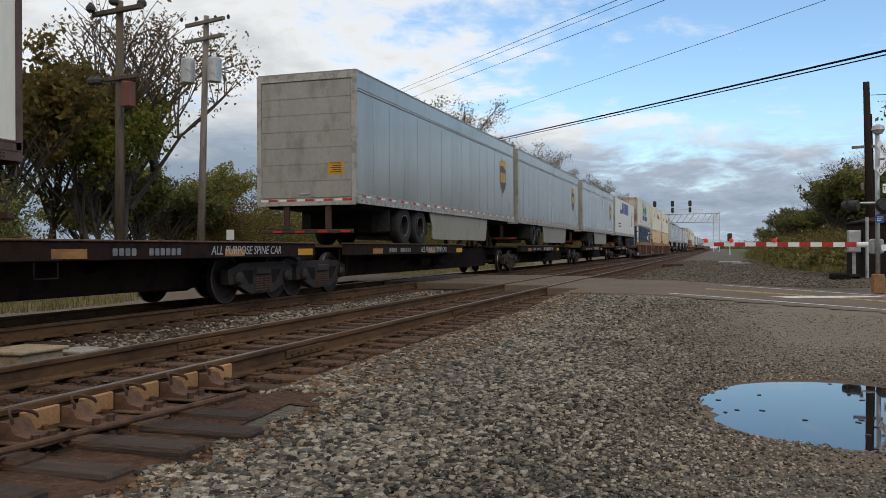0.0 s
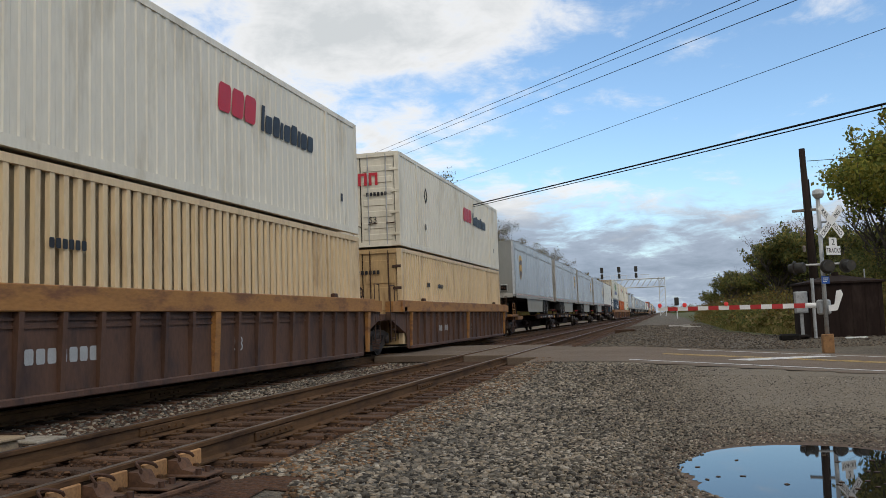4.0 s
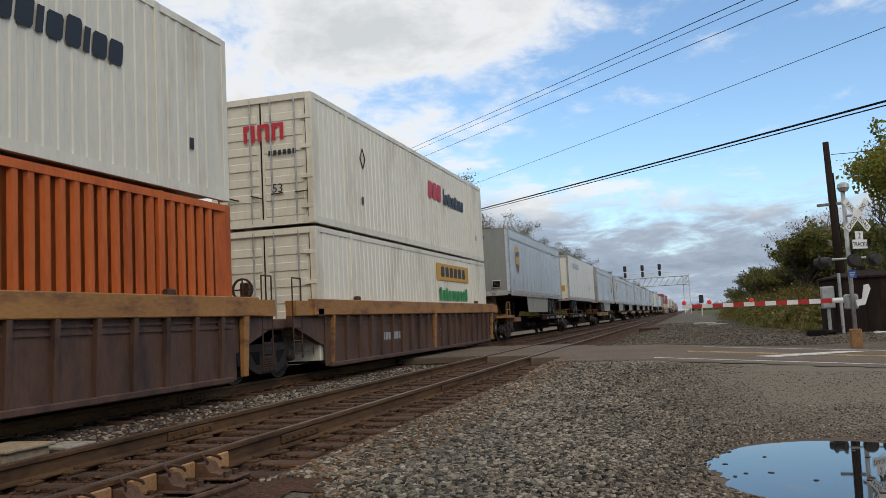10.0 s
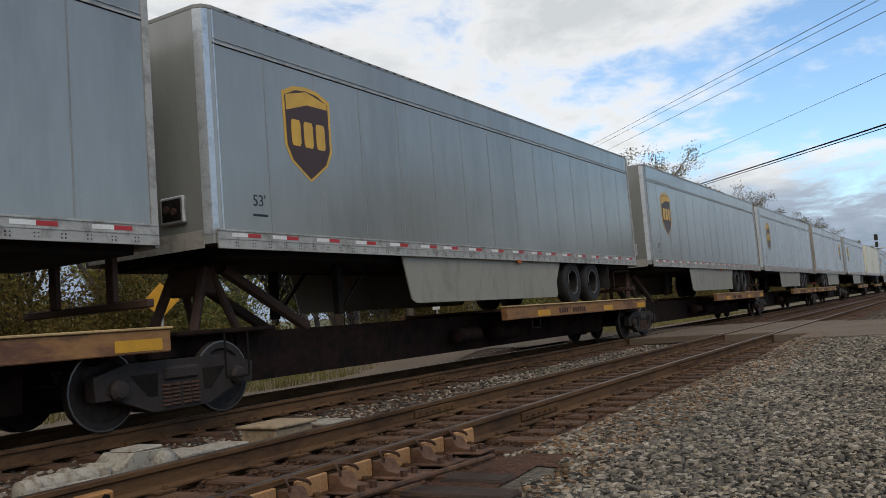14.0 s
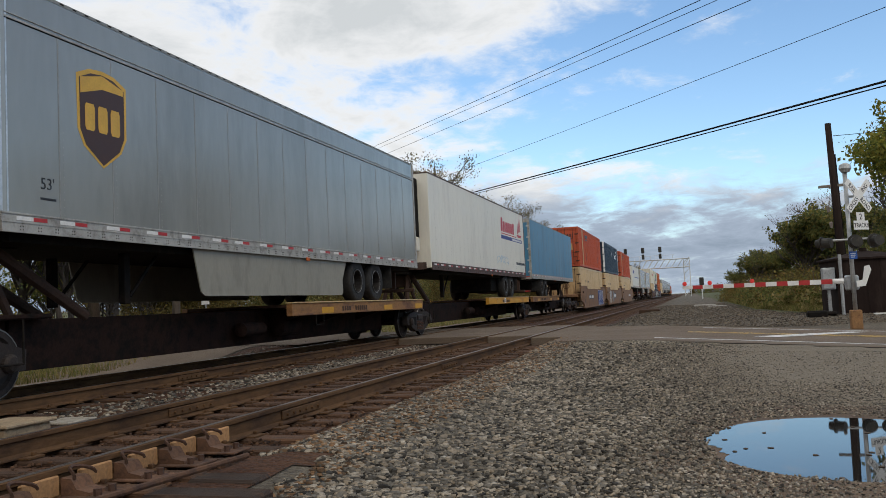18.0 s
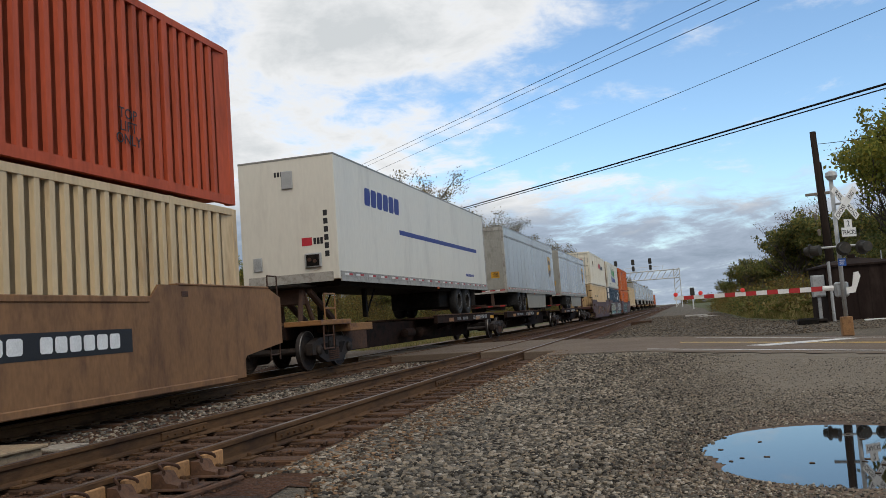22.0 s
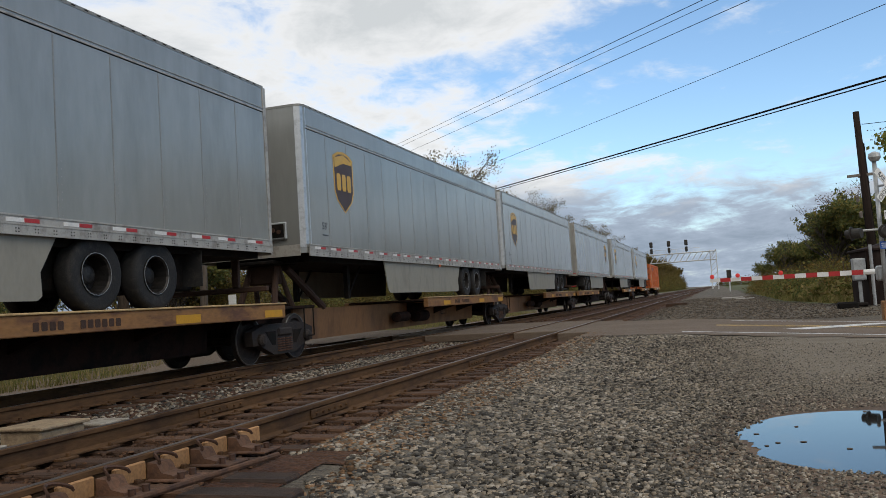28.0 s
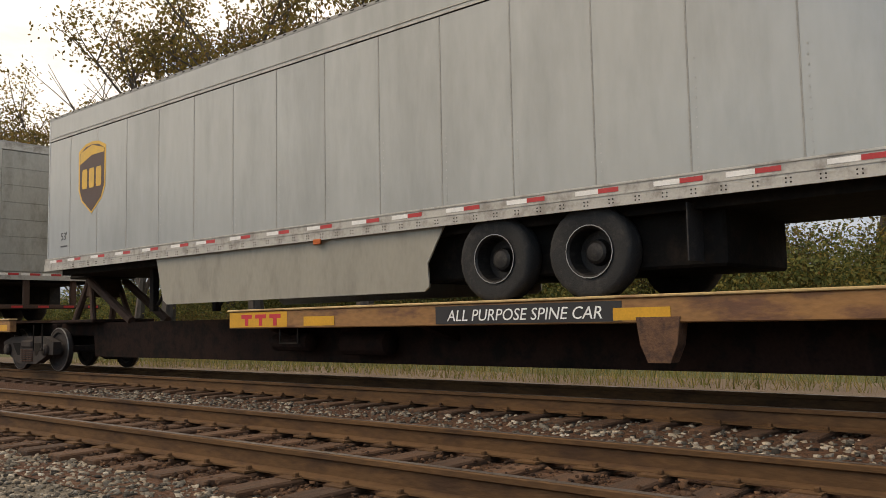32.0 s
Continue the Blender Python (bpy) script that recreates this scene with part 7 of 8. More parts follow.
# ---------------------------------------------------------------- crossing signal, shed and cabinet
M_DARKG = mat("dark_olive_metal", (0.030, 0.028, 0.024), 0.6, 0.1, 0.25, 2, 20, 0.1, (0.06, 0.05, 0.04), 0.4)
M_SHED = mat("dark_brown_shed_paint", (0.020, 0.013, 0.011), 0.9, 0.0, 0.2, 1.2, 18, 0.1, (0.034, 0.024, 0.020), 0.45, (1, 1, 0.3), 0.0, 0.1)
M_SIGNW = mat("white_sign", (0.72, 0.72, 0.70), 0.5, 0, 0.08, 4, 30, 0.02)
M_SIGNB = mat("blue_sign", (0.02, 0.10, 0.40), 0.5, 0, 0.1, 4, 30, 0.02)
M_CONC = mat("concrete", (0.33, 0.31, 0.28), 0.85, 0, 0.15, 4, 40, 0.3, (0.2, 0.18, 0.16), 0.4)
M_WOODP = mat("weathered_pole_wood", (0.10, 0.075, 0.055), 0.9, 0, 0.25, 2, 30, 0.4, (0.055, 0.042, 0.034), 0.5, (3, 3, 0.3))
M_GREYPOLE = mat("grey_pole_wood", (0.20, 0.17, 0.14), 0.9, 0, 0.2, 2, 30, 0.4, (0.12, 0.10, 0.085), 0.5, (3, 3, 0.3))
M_LENS = mat("dark_red_lens", (0.05, 0.006, 0.006), 0.25, 0, 0.1, 4, 30, 0.0)
M_LIT = lamp_mat("lit_red_lamp", (0.55, 0.03, 0.025), 0.25)

MX, MY = 8.17, 24.54
sig = thing("crossing_signal", "railroad crossing signal mast with crossbuck and lowered gate", "crossing signal", at=pose(MX, MY, 0))
part("mast", Shape().rod((0, 0, 0.15), (0, 0, 3.95), 0.055, 14), M_GALV, sig, smooth=True)
part("base", Shape().soft(-0.14, 0.14, -0.14, 0.14, -0.25, 0.26, 0.02), M_TANPLATE, sig, "rust-brown mast base")
part("bell", Shape().lathe((0.02, 0, 4.02), "z", [(-0.10, 0.10), (0.0, 0.16), (0.10, 0.14), (0.15, 0.04)], 14), M_GALV, sig)
FACE = 38.0        # the signs face the road's traffic, towards the camera
bk = part("crossbuck", Shape().rod((0.28, -0.06, 3.26), (0, 0.0, 3.26), 0.03, 8), M_GALV, sig, "white crossbuck with black words")
for ang, words in ((45, ("RAIL", "ROAD")), (-45, ("CROSS", "ING"))):
    m_ = pose(0.28, -0.09 if ang < 0 else -0.075, 3.26, 0, ang, FACE)
    part("blade", Shape().soft(-0.55, 0.55, -0.006, 0.006, -0.10, 0.10, 0.003), M_SIGNW, bk, at=m_)
    for sgn, wd in ((-1, words[0]), (1, words[1])):
        letters("word", wd, 0.12, M_INK, bk, m_ @ pose(0.30 * sgn, -0.008, -0.06, 90, 0, 0), squeeze=0.85)
tp = part("track_sign", Shape().soft(-0.26, 0.26, -0.085, -0.075, 2.36, 2.60, 0.004).soft(-0.14, 0.14, -0.085, -0.075, 2.60, 2.82, 0.004), M_SIGNW, sig, "white sign with the number of tracks", at=pose(0.24, 0, 0, 0, 0, FACE))
letters("word", "TRACKS", 0.12, M_INK, tp, pose(0, -0.088, 2.42, 90, 0, 0), squeeze=0.8)
letters("word", "2", 0.16, M_INK, tp, pose(0, -0.088, 2.63, 90, 0, 0))
part("light_arm", Shape().rod((-0.85, -0.02, 2.12), (0.62, -0.02, 2.12), 0.03, 8), M_GALV, sig)
for x, turn in ((-0.72, 60), (0.10, 0), (0.55, 20)):
    lm = part("signal_light", Shape().lathe((0, 0, 0), "y", [(-0.02, 0.19), (0.0, 0.19), (0.02, 0.13), (0.14, 0.11), (0.16, 0.04)], 20), M_DARKG, sig, "dark round flashing-light head", at=pose(x, -0.14, 2.05, 0, 0, turn))
    part("hood", Shape().lathe((0, 0, 0), "y", [(-0.26, 0.125), (-0.26, 0.135), (-0.03, 0.135), (-0.03, 0.125)], 16), M_DARKG, lm)
    part("lens", Shape().lathe((0, 0, 0), "y", [(-0.035, 0.10), (-0.03, 0.12), (-0.02, 0.12)], 16), M_LIT if turn == 0 else M_LENS, lm)
part("blue_plate", Shape().soft(-0.14, 0.14, -0.075, -0.065, 1.60, 1.80, 0.003), M_SIGNB, sig, "small blue plate with white lines", at=pose(0, 0, 0, 0, 0, FACE))
bp_ = Shape()
for k in range(3):
    bp_.box(-0.10, 0.10 - 0.03 * k, -0.078, -0.0755, 1.74 - 0.05 * k, 1.76 - 0.05 * k)
part("plate_line", bp_, M_SIGNW, sig, at=pose(0, 0, 0, 0, 0, FACE))
gm = part("gate_machine", Shape().soft(-0.16, 0.16, 0.06, 0.40, 0.78, 1.18, 0.04), M_GALV, sig, "grey gate machine")
part("counterweight", Shape().prism([(0.06, 0.86), (0.26, 0.88), (0.42, 1.30), (0.38, 1.42), (0.27, 1.40), (0.20, 1.04), (0.05, 1.02)], "y", -0.20, -0.14), M_SIGNW, gm)
arm = Shape()
ARM = ((-0.25, -0.16, 1.03), (-4.35, 0.40, 1.07))
a0, a1 = Vector(ARM[0]), Vector(ARM[1])
n_seg = 15
gate = part("gate_arm", Shape().rod(a0, a0 + (a1 - a0) * 0.06, 0.07, 8), M_SIGNW, sig, "red and white striped gate arm")
d_ = (a1 - a0) / n_seg
for k in range(n_seg):
    p, q = a0 + d_ * k, a0 + d_ * (k + 1)
    h = 0.066 - 0.016 * k / n_seg
    sh = Shape().put([p + Vector((0, o, z)) for z in (-h, h) for o in (-0.02, 0.02)] + [q + Vector((0, o, z)) for z in (-h, h) for o in (-0.02, 0.02)],
                     [(0, 1, 3, 2), (4, 6, 7, 5), (0, 4, 5, 1), (2, 3, 7, 6), (0, 2, 6, 4), (1, 5, 7, 3)])
    part("stripe", sh, M_RED if k % 2 else M_SIGNW, gate)
for f_ in (0.55, 0.82, 0.985):
    p = a0 + (a1 - a0) * f_ + Vector((0, 0, 0.105))
    part("gate_lamp", Shape().lathe(p, "y", [(-0.05, 0.03), (-0.04, 0.06), (0.04, 0.06), (0.05, 0.03)], 12), M_LIT, gate, "red gate lamp")

cab = thing("signal_cabinet", "grey steel signal cabinet on legs", "cabinet", at=pose(8.3, 29.6, 0))
part("case", Shape().soft(-0.19, 0.19, -0.16, 0.16, 0.80, 1.50, 0.02), M_GALV, cab)
part("door", Shape().soft(-0.17, 0.17, -0.18, -0.16, 0.84, 1.46, 0.01), M_GALV, cab)
part("leg", Shape().soft(-0.05, 0.05, -0.05, 0.05, -0.1, 0.80, 0.01), M_GALV, cab)
single("bollard", Shape().rod((8.62, 29.2, -0.1), (8.62, 29.2, 1.9), 0.05, 12), M_GALV, "pale grey steel post beside the cabinet", "post")
single("rubble", Shape().soft(7.5, 8.1, 28.7, 29.1, -0.1, 0.16, 0.05).soft(7.7, 8.4, 28.9, 29.3, 0.0, 0.12, 0.04), M_BLACK, "dark heap of scrap beside the cabinet", "scrap")

shed = thing("equipment_shed", "dark brown steel equipment shed with a low hipped roof", "shed", at=pose(9.55, 30.6, 0, 0, 0, 6))
oct_ = [(1.12 * math.cos(radians(22.5 + 45 * k)), 1.12 * math.sin(radians(22.5 + 45 * k))) for k in range(8)]
part("wall", Shape().prism([(-1.12, -1.0), (1.12, -1.0), (1.12, 1.0), (-1.12, 1.0)], "z", -0.2, 1.78), M_SHED, shed)
part("roof", Shape().put([(-1.2, -1.08, 1.78), (1.2, -1.08, 1.78), (1.2, 1.08, 1.78), (-1.2, 1.08, 1.78), (-0.15, 0, 2.02), (0.15, 0, 2.02), (-1.2, -1.08, 1.72), (1.2, -1.08, 1.72), (1.2, 1.08, 1.72), (-1.2, 1.08, 1.72)],
     [(0, 1, 5, 4), (1, 2, 5), (2, 3, 4, 5), (3, 0, 4), (0, 6, 7, 1), (1, 7, 8, 2), (2, 8, 9, 3), (3, 9, 6, 0), (6, 9, 8, 7)]), M_SHED, shed)
for k in range(6):
    x = -1.0 + 0.4 * k
    part("seam", Shape().box(x - 0.015, x + 0.015, -1.012, -1.0, -0.15, 1.72), M_SHED, shed)
part("vent", Shape().rod((0.0, 0, 2.0), (0, 0, 2.12), 0.12, 10), M_SHED, shed)
part("antenna", Shape().rod((1.0, 0.2, 1.8), (1.0, 0.2, 2.2), 0.02, 6), M_GALV, shed)
single("board", Shape().soft(9.4, 10.0, 28.6, 28.9, -0.02, 0.02, 0.01), M_SIGNW, "pale board lying on the gravel", "board")

# ---------------------------------------------------------------- poles and wires
def pole(name, x, y, h, lean, m, label, base=-0.5):
    p = thing(name, label, "utility pole", at=pose(x, y, base, lean[0], lean[1], 0))
    part("shaft", Shape().rod((0, 0, 0), (0, 0, h), 0.17, 12, 0.11), m, p, smooth=True)
    return p


M_DARKPOLE = mat("tarred_pole_wood", (0.030, 0.021, 0.017), 0.95, 0, 0.25, 2, 30, 0.4, (0.018, 0.014, 0.012), 0.5, (3, 3, 0.3), 0.0, 0.1)
p1 = pole("utility_pole", 9.62, 34.83, 7.4, (0, -1.2), M_DARKPOLE, "slim dark wooden utility pole by the crossing", -0.3)
part("cross_arm", Shape().soft(-0.55, 0.45, -0.06, 0.06, 4.95, 5.05, 0.01), M_GREYPOLE, p1)
part("insulator", Shape().lathe((-0.3, -0.1, 4.1), "z", [(-0.1, 0.05), (0.1, 0.07), (0.14, 0.03)], 10).lathe((-0.25, -0.1, 3.5), "z", [(-0.1, 0.05), (0.1, 0.07), (0.14, 0.03)], 10), M_GREYPOLE, p1)
part("conduit", Shape().rod((0.16, 0.05, 0.2), (0.14, 0.03, 6.2), 0.03, 6), M_BLACK, p1)

p2 = pole("utility_pole", -16.0, 29.9, 11.0, (0, 2.0), M_GREYPOLE, "grey wooden pole with two crossarms and transformers", -0.45)
for z in (10.72, 10.05):
    part("cross_arm", Shape().soft(-1.25, 1.25, -0.07, 0.07, z - 0.07, z + 0.07, 0.01), M_GREYPOLE, p2, at=pose(0, -0.12, 0, 0, 0, -20))
for x in (-0.62, 0.62):
    t_ = part("transformer", Shape().lathe((x, -0.28, 8.75), "z", [(-0.52, 0.24), (-0.5, 0.29), (0.40, 0.29), (0.46, 0.25), (0.50, 0.10)], 18), M_GALV, p2, "grey pole transformer")
    part("bushing", Shape().rod((x, -0.28, 9.2), (x, -0.28, 9.45), 0.05, 8), M_SIGNW, t_)
    part("lead", Shape().rod((x, -0.28, 9.45), (x * 1.7, -0.15, 10.05), 0.012, 5), M_BLACK, t_)
for k, x in enumerate((-1.1, -0.4, 0.5, 1.1)):
    part("insulator", Shape().lathe((x, -0.12, 10.82), "z", [(-0.03, 0.03), (0.0, 0.06), (0.10, 0.07), (0.15, 0.03)], 10), M_DARKG, p2)

p3 = pole("utility_pole", -14.0, 22.55, 9.4, (0, 0.4), M_WOODP, "thick weathered wooden pole with insulated crossarms", -0.45)
part("cross_arm", Shape().soft(-1.1, 1.1, -0.08, 0.08, 9.0, 9.14, 0.01), M_WOODP, p3, at=pose(0, -0.12, 0, 0, 0, -10))
part("cross_arm", Shape().soft(-1.0, 1.0, -0.07, 0.07, 6.85, 6.97, 0.01), M_WOODP, p3, at=pose(0, -0.12, 0, 0, 0, -10))
for x, z in ((-1.0, 9.2), (-0.1, 9.35), (0.95, 9.2), (-0.95, 6.85), (-0.7, 6.85)):
    part("insulator", Shape().lathe((x, -0.15, z), "z", [(-0.10, 0.10), (-0.05, 0.15), (0.05, 0.15), (0.10, 0.11), (0.2, 0.05)], 12), M_DARKG, p3)
part("fuse_box", Shape().soft(0.35, 0.72, -0.40, -0.12, 5.95, 6.75, 0.03), mat("faded_red_brown", (0.14, 0.05, 0.04), 0.7, 0, 0.2, 3, 30, 0.1), p3)
p4 = pole("utility_pole", -25.2, 70.0, 15.0, (0, 0), M_WOODP, "tall wooden pole behind the train", -0.5)
part("cross_arm", Shape().soft(-1.3, 1.3, -0.07, 0.07, 14.2, 14.34, 0.01), M_WOODP, p4)
ps = thing("route_sign", "white route sign on a thin post in the grass", "sign", at=pose(-19.0, 37.0, -0.4))
part("post", Shape().rod((0, 0, 0), (0, 0, 2.3), 0.035, 8), M_GALV, ps)
part("plate", Shape().soft(-0.22, 0.22, -0.05, -0.035, 1.9, 2.4, 0.01), M_SIGNW, ps)
ws = thing("warning_sign", "yellow diamond warning sign on a post", "sign", at=pose(-13.2, 14.5, -0.4))
part("post", Shape().rod((0, 0, 0), (0, 0, 2.6), 0.03, 8), M_GALV, ws)
part("plate", Shape().prism([(0, -0.45), (0.45, 0), (0, 0.45), (-0.45, 0)], "y", -0.05, -0.04), M_TAG, ws, at=pose(0, 0, 2.4, 0, 0, 40))


def wire(name, p, q, r, sag, label):
    sh = Shape()
    n = 28
    pts = []
    for k in range(n + 1):
        u = k / n
        v = Vector(p).lerp(Vector(q), u)
        v.z -= sag * 4 * u * (1 - u)
        pts.append(v)
    for a, b in zip(pts, pts[1:]):
        sh.rod(a, b, r, 5, caps=False)
    return single(name, sh, M_BLACK, label, "wire", "overhead wires", kind="structure")


def beyond(p, q, k):
    return tuple(a + (b - a) * k for a, b in zip(p, q))


for n_, p, q, r, sag in (("power_line", (-25.2, 70.0, 14.25), (10.31, 14.0, 7.46), 0.011, 0.0), ("power_line", (-25.2, 70.0, 13.95), (10.5, 14.0, 7.35), 0.009, 0.0),
                         ("power_line", (-25.23, 70.0, 13.2), (10.27, 14.0, 6.99), 0.010, 0.0), ("power_line", (-25.33, 70.0, 9.53), (10.2, 14.0, 6.24), 0.007, 0.30),
                         ("communication_cable", (-25.36, 70.0, 8.45), (10.07, 14.0, 4.74), 0.024, 0.25), ("communication_cable", (-25.36, 70.0, 8.35), (10.07, 14.0, 4.66), 0.014, 0.25)):
    wire(n_, p, beyond(p, q, 1.6), r, sag, "black overhead wire that crosses the tracks")
wire("service_wire", (9.62, 34.8, 6.6), (20.0, 40.0, 8.5), 0.012, 0.3, "thin wire from the slim pole")

# ---------------------------------------------------------------- signal bridge over the tracks
BY = 230.0
sb = thing("signal_bridge", "white lattice cantilever signal bridge over both tracks", "signal bridge", at=pose(0, BY, 0))
def lattice(sh, a, b, w, n, r):
    a, b = Vector(a), Vector(b)
    d = b - a
    up = Vector((0, 0, 1)) if abs(d.normalized().z) < 0.5 else Vector((1, 0, 0))
    o = Vector((0, 1, 0))
    cs = [up * (i * w / 2) + o * (j * w / 2) for i in (-1, 1) for j in (-1, 1)]
    for c in cs:
        sh.rod(a + c, b + c, r, 6)
    for k in range(n):
        p, q = a + d * k / n, a + d * (k + 1) / n
        for i, j in ((0, 2), (1, 3), (0, 1), (2, 3)):
            sh.rod(p + cs[i], q + cs[j], r * 0.6, 5)
M_BRIDGE = mat("white_bridge_paint", (0.62, 0.62, 0.60), 0.6, 0.2, 0.12, 0.5, 5, 0.02)
sh = Shape()
lattice(sh, (3.6, 0, -1.2), (3.6, 0, 10.2), 1.5, 8, 0.11)
part("post", sh, M_BRIDGE, sb)
sh = Shape()
lattice(sh, (-12.4, 0, 8.75), (4.2, 0, 8.75), 2.2, 11, 0.10)
part("truss", sh, M_BRIDGE, sb)
rl = Shape()
rl.rod((-12.4, -0.6, 11.0), (0.5, -0.6, 11.0), 0.05, 6)
for k in range(10):
    rl.rod((-12.4 + 1.4 * k, -0.6, 9.85), (-12.4 + 1.4 * k, -0.6, 11.0), 0.04, 6)
part("walkway_rail", rl, M_BRIDGE, sb)
for x in (-11.8, -7.3, -2.9):
    hd = part("signal_head", Shape().soft(x - 0.35, x + 0.35, -0.8, -0.5, 10.2, 11.5, 0.1).soft(x - 0.42, x + 0.42, -0.8, -0.5, 11.8, 13.3, 0.12), M_DARKG, sb, "black signal head")
    part("signal_mast", Shape().rod((x, -0.45, 9.8), (x, -0.45, 13.0), 0.1, 8), M_BRIDGE, sb)

# distant signal and signs beyond the gate
ds = thing("dwarf_signal", "small dark signal beside the far track", "signal", at=pose(5.6, 120, -0.3))
part("post", Shape().rod((0, 0, 0), (0, 0, 2.4), 0.08, 8), M_BRIDGE, ds)
part("head", Shape().soft(-0.3, 0.3, -0.2, 0.2, 2.1, 3.2, 0.08), M_DARKG, ds)
single("slab", Shape().soft(4.2, 5.6, 58, 60, -0.1, 0.08, 0.03).soft(5.0, 6.1, 54, 55.2, -0.1, 0.05, 0.03), M_CONC, "pale broken concrete slabs beside the track", "slabs")
single("old_tie", Shape().soft(1.3, 2.4, 47, 48.6, -0.2, 0.12, 0.04), M_TIE, "discarded dark tie beside the track", "tie")

# ---------------------------------------------------------------- plants
def leaf_material(name, cols):
    m = bpy.data.materials.new(name)
    m.use_nodes = True
    nodes, links = m.node_tree.nodes, m.node_tree.links
    b = nodes["Principled BSDF"]
    b.inputs["Roughness"].default_value = 0.7
    b.inputs["Specular IOR Level"].default_value = 0.2
    geo = nodes.new("ShaderNodeNewGeometry")
    rp = nodes.new("ShaderNodeValToRGB")
    e = rp.color_ramp.elements
    e[0].color, e[1].color = (*cols[0], 1), (*cols[-1], 1)
    for i, c in enumerate(cols[1:-1]):
        k = e.new((i + 1) / (len(cols) - 1))
        k.color = (*c, 1)
    links.new(geo.outputs["Random Per Island"], rp.inputs[0])
    co = nodes.new("ShaderNodeTexCoord")
    n = nodes.new("ShaderNodeTexNoise")
    n.inputs["Scale"].default_value = 0.5
    links.new(co.outputs["Object"], n.inputs["Vector"])
    mr = nodes.new("ShaderNodeMapRange")
    mr.inputs["From Min"].default_value, mr.inputs["From Max"].default_value = 0.3, 0.7
    mr.inputs["To Min"].default_value, mr.inputs["To Max"].default_value = 0.65, 1.35
    links.new(n.outputs["Fac"], mr.inputs[0])
    v = nodes.new("ShaderNodeVectorMath")
    v.operation = "SCALE"
    links.new(rp.outputs[0], v.inputs[0])
    links.new(mr.outputs[0], v.inputs["Scale"])
    links.new(v.outputs[0], b.inputs["Base Color"])
    tl = nodes.new("ShaderNodeBsdfTranslucent")
    links.new(v.outputs[0], tl.inputs["Color"])
    mx = nodes.new("ShaderNodeMixShader")
    mx.inputs[0].default_value = 0.5
    links.new(b.outputs[0], mx.inputs[1])
    links.new(tl.outputs[0], mx.inputs[2])
    links.new(mx.outputs[0], nodes["Material Output"].inputs["Surface"])
    return m


L_GREEN = leaf_material("green_leaves", [(0.073, 0.094, 0.036), (0.125, 0.144, 0.049), (0.209, 0.206, 0.067), (0.271, 0.206, 0.056)])
L_AUTUMN = leaf_material("autumn_leaves", [(0.073, 0.065, 0.025), (0.132, 0.094, 0.032), (0.173, 0.144, 0.038), (0.211, 0.123, 0.038)])
L_BROWN = leaf_material("brown_leaves", [(0.088, 0.057, 0.032), (0.150, 0.088, 0.045), (0.195, 0.132, 0.062), (0.124, 0.115, 0.045)])
L_MIXED = leaf_material("olive_yellow_leaves", [(0.087, 0.113, 0.028), (0.150, 0.168, 0.036), (0.237, 0.228, 0.046), (0.298, 0.240, 0.046)])
L_GRASS = leaf_material("grass_blades", [(0.091, 0.100, 0.029), (0.152, 0.157, 0.046), (0.260, 0.213, 0.078), (0.320, 0.242, 0.112)])
M_BARK = mat("bark", (0.085, 0.070, 0.058), 0.9, 0, 0.25, 2, 24, 0.5, (0.05, 0.042, 0.036), 0.5, (2, 2, 0.4))


def leaves_mesh(name, C, size, m, seed, droop=0.5):
    rng = np.random.default_rng(seed)
    n = len(C)
    a = rng.normal(size=(n, 3))
    a /= np.linalg.norm(a, axis=1, keepdims=True)
    b = np.cross(a, rng.normal(size=(n, 3)))
    b /= np.linalg.norm(b, axis=1, keepdims=True)
    s = (size[0] + (size[1] - size[0]) * rng.random((n, 1)))
    v = np.stack([C - a * s, C + b * s * 0.55, C + a * s, C - b * s * 0.55], 1)
    f = np.arange(4 * n, dtype=np.int32)
    me = bpy.data.meshes.new(name)
    me.vertices.add(4 * n)
    me.vertices.foreach_set("co", v.reshape(-1))
    me.loops.add(4 * n)
    me.loops.foreach_set("vertex_index", f)
    me.polygons.add(n)
    me.polygons.foreach_set("loop_start", np.arange(0, 4 * n, 4, dtype=np.int32))
    me.update(calc_edges=True)
    me.materials.append(m)
    return me


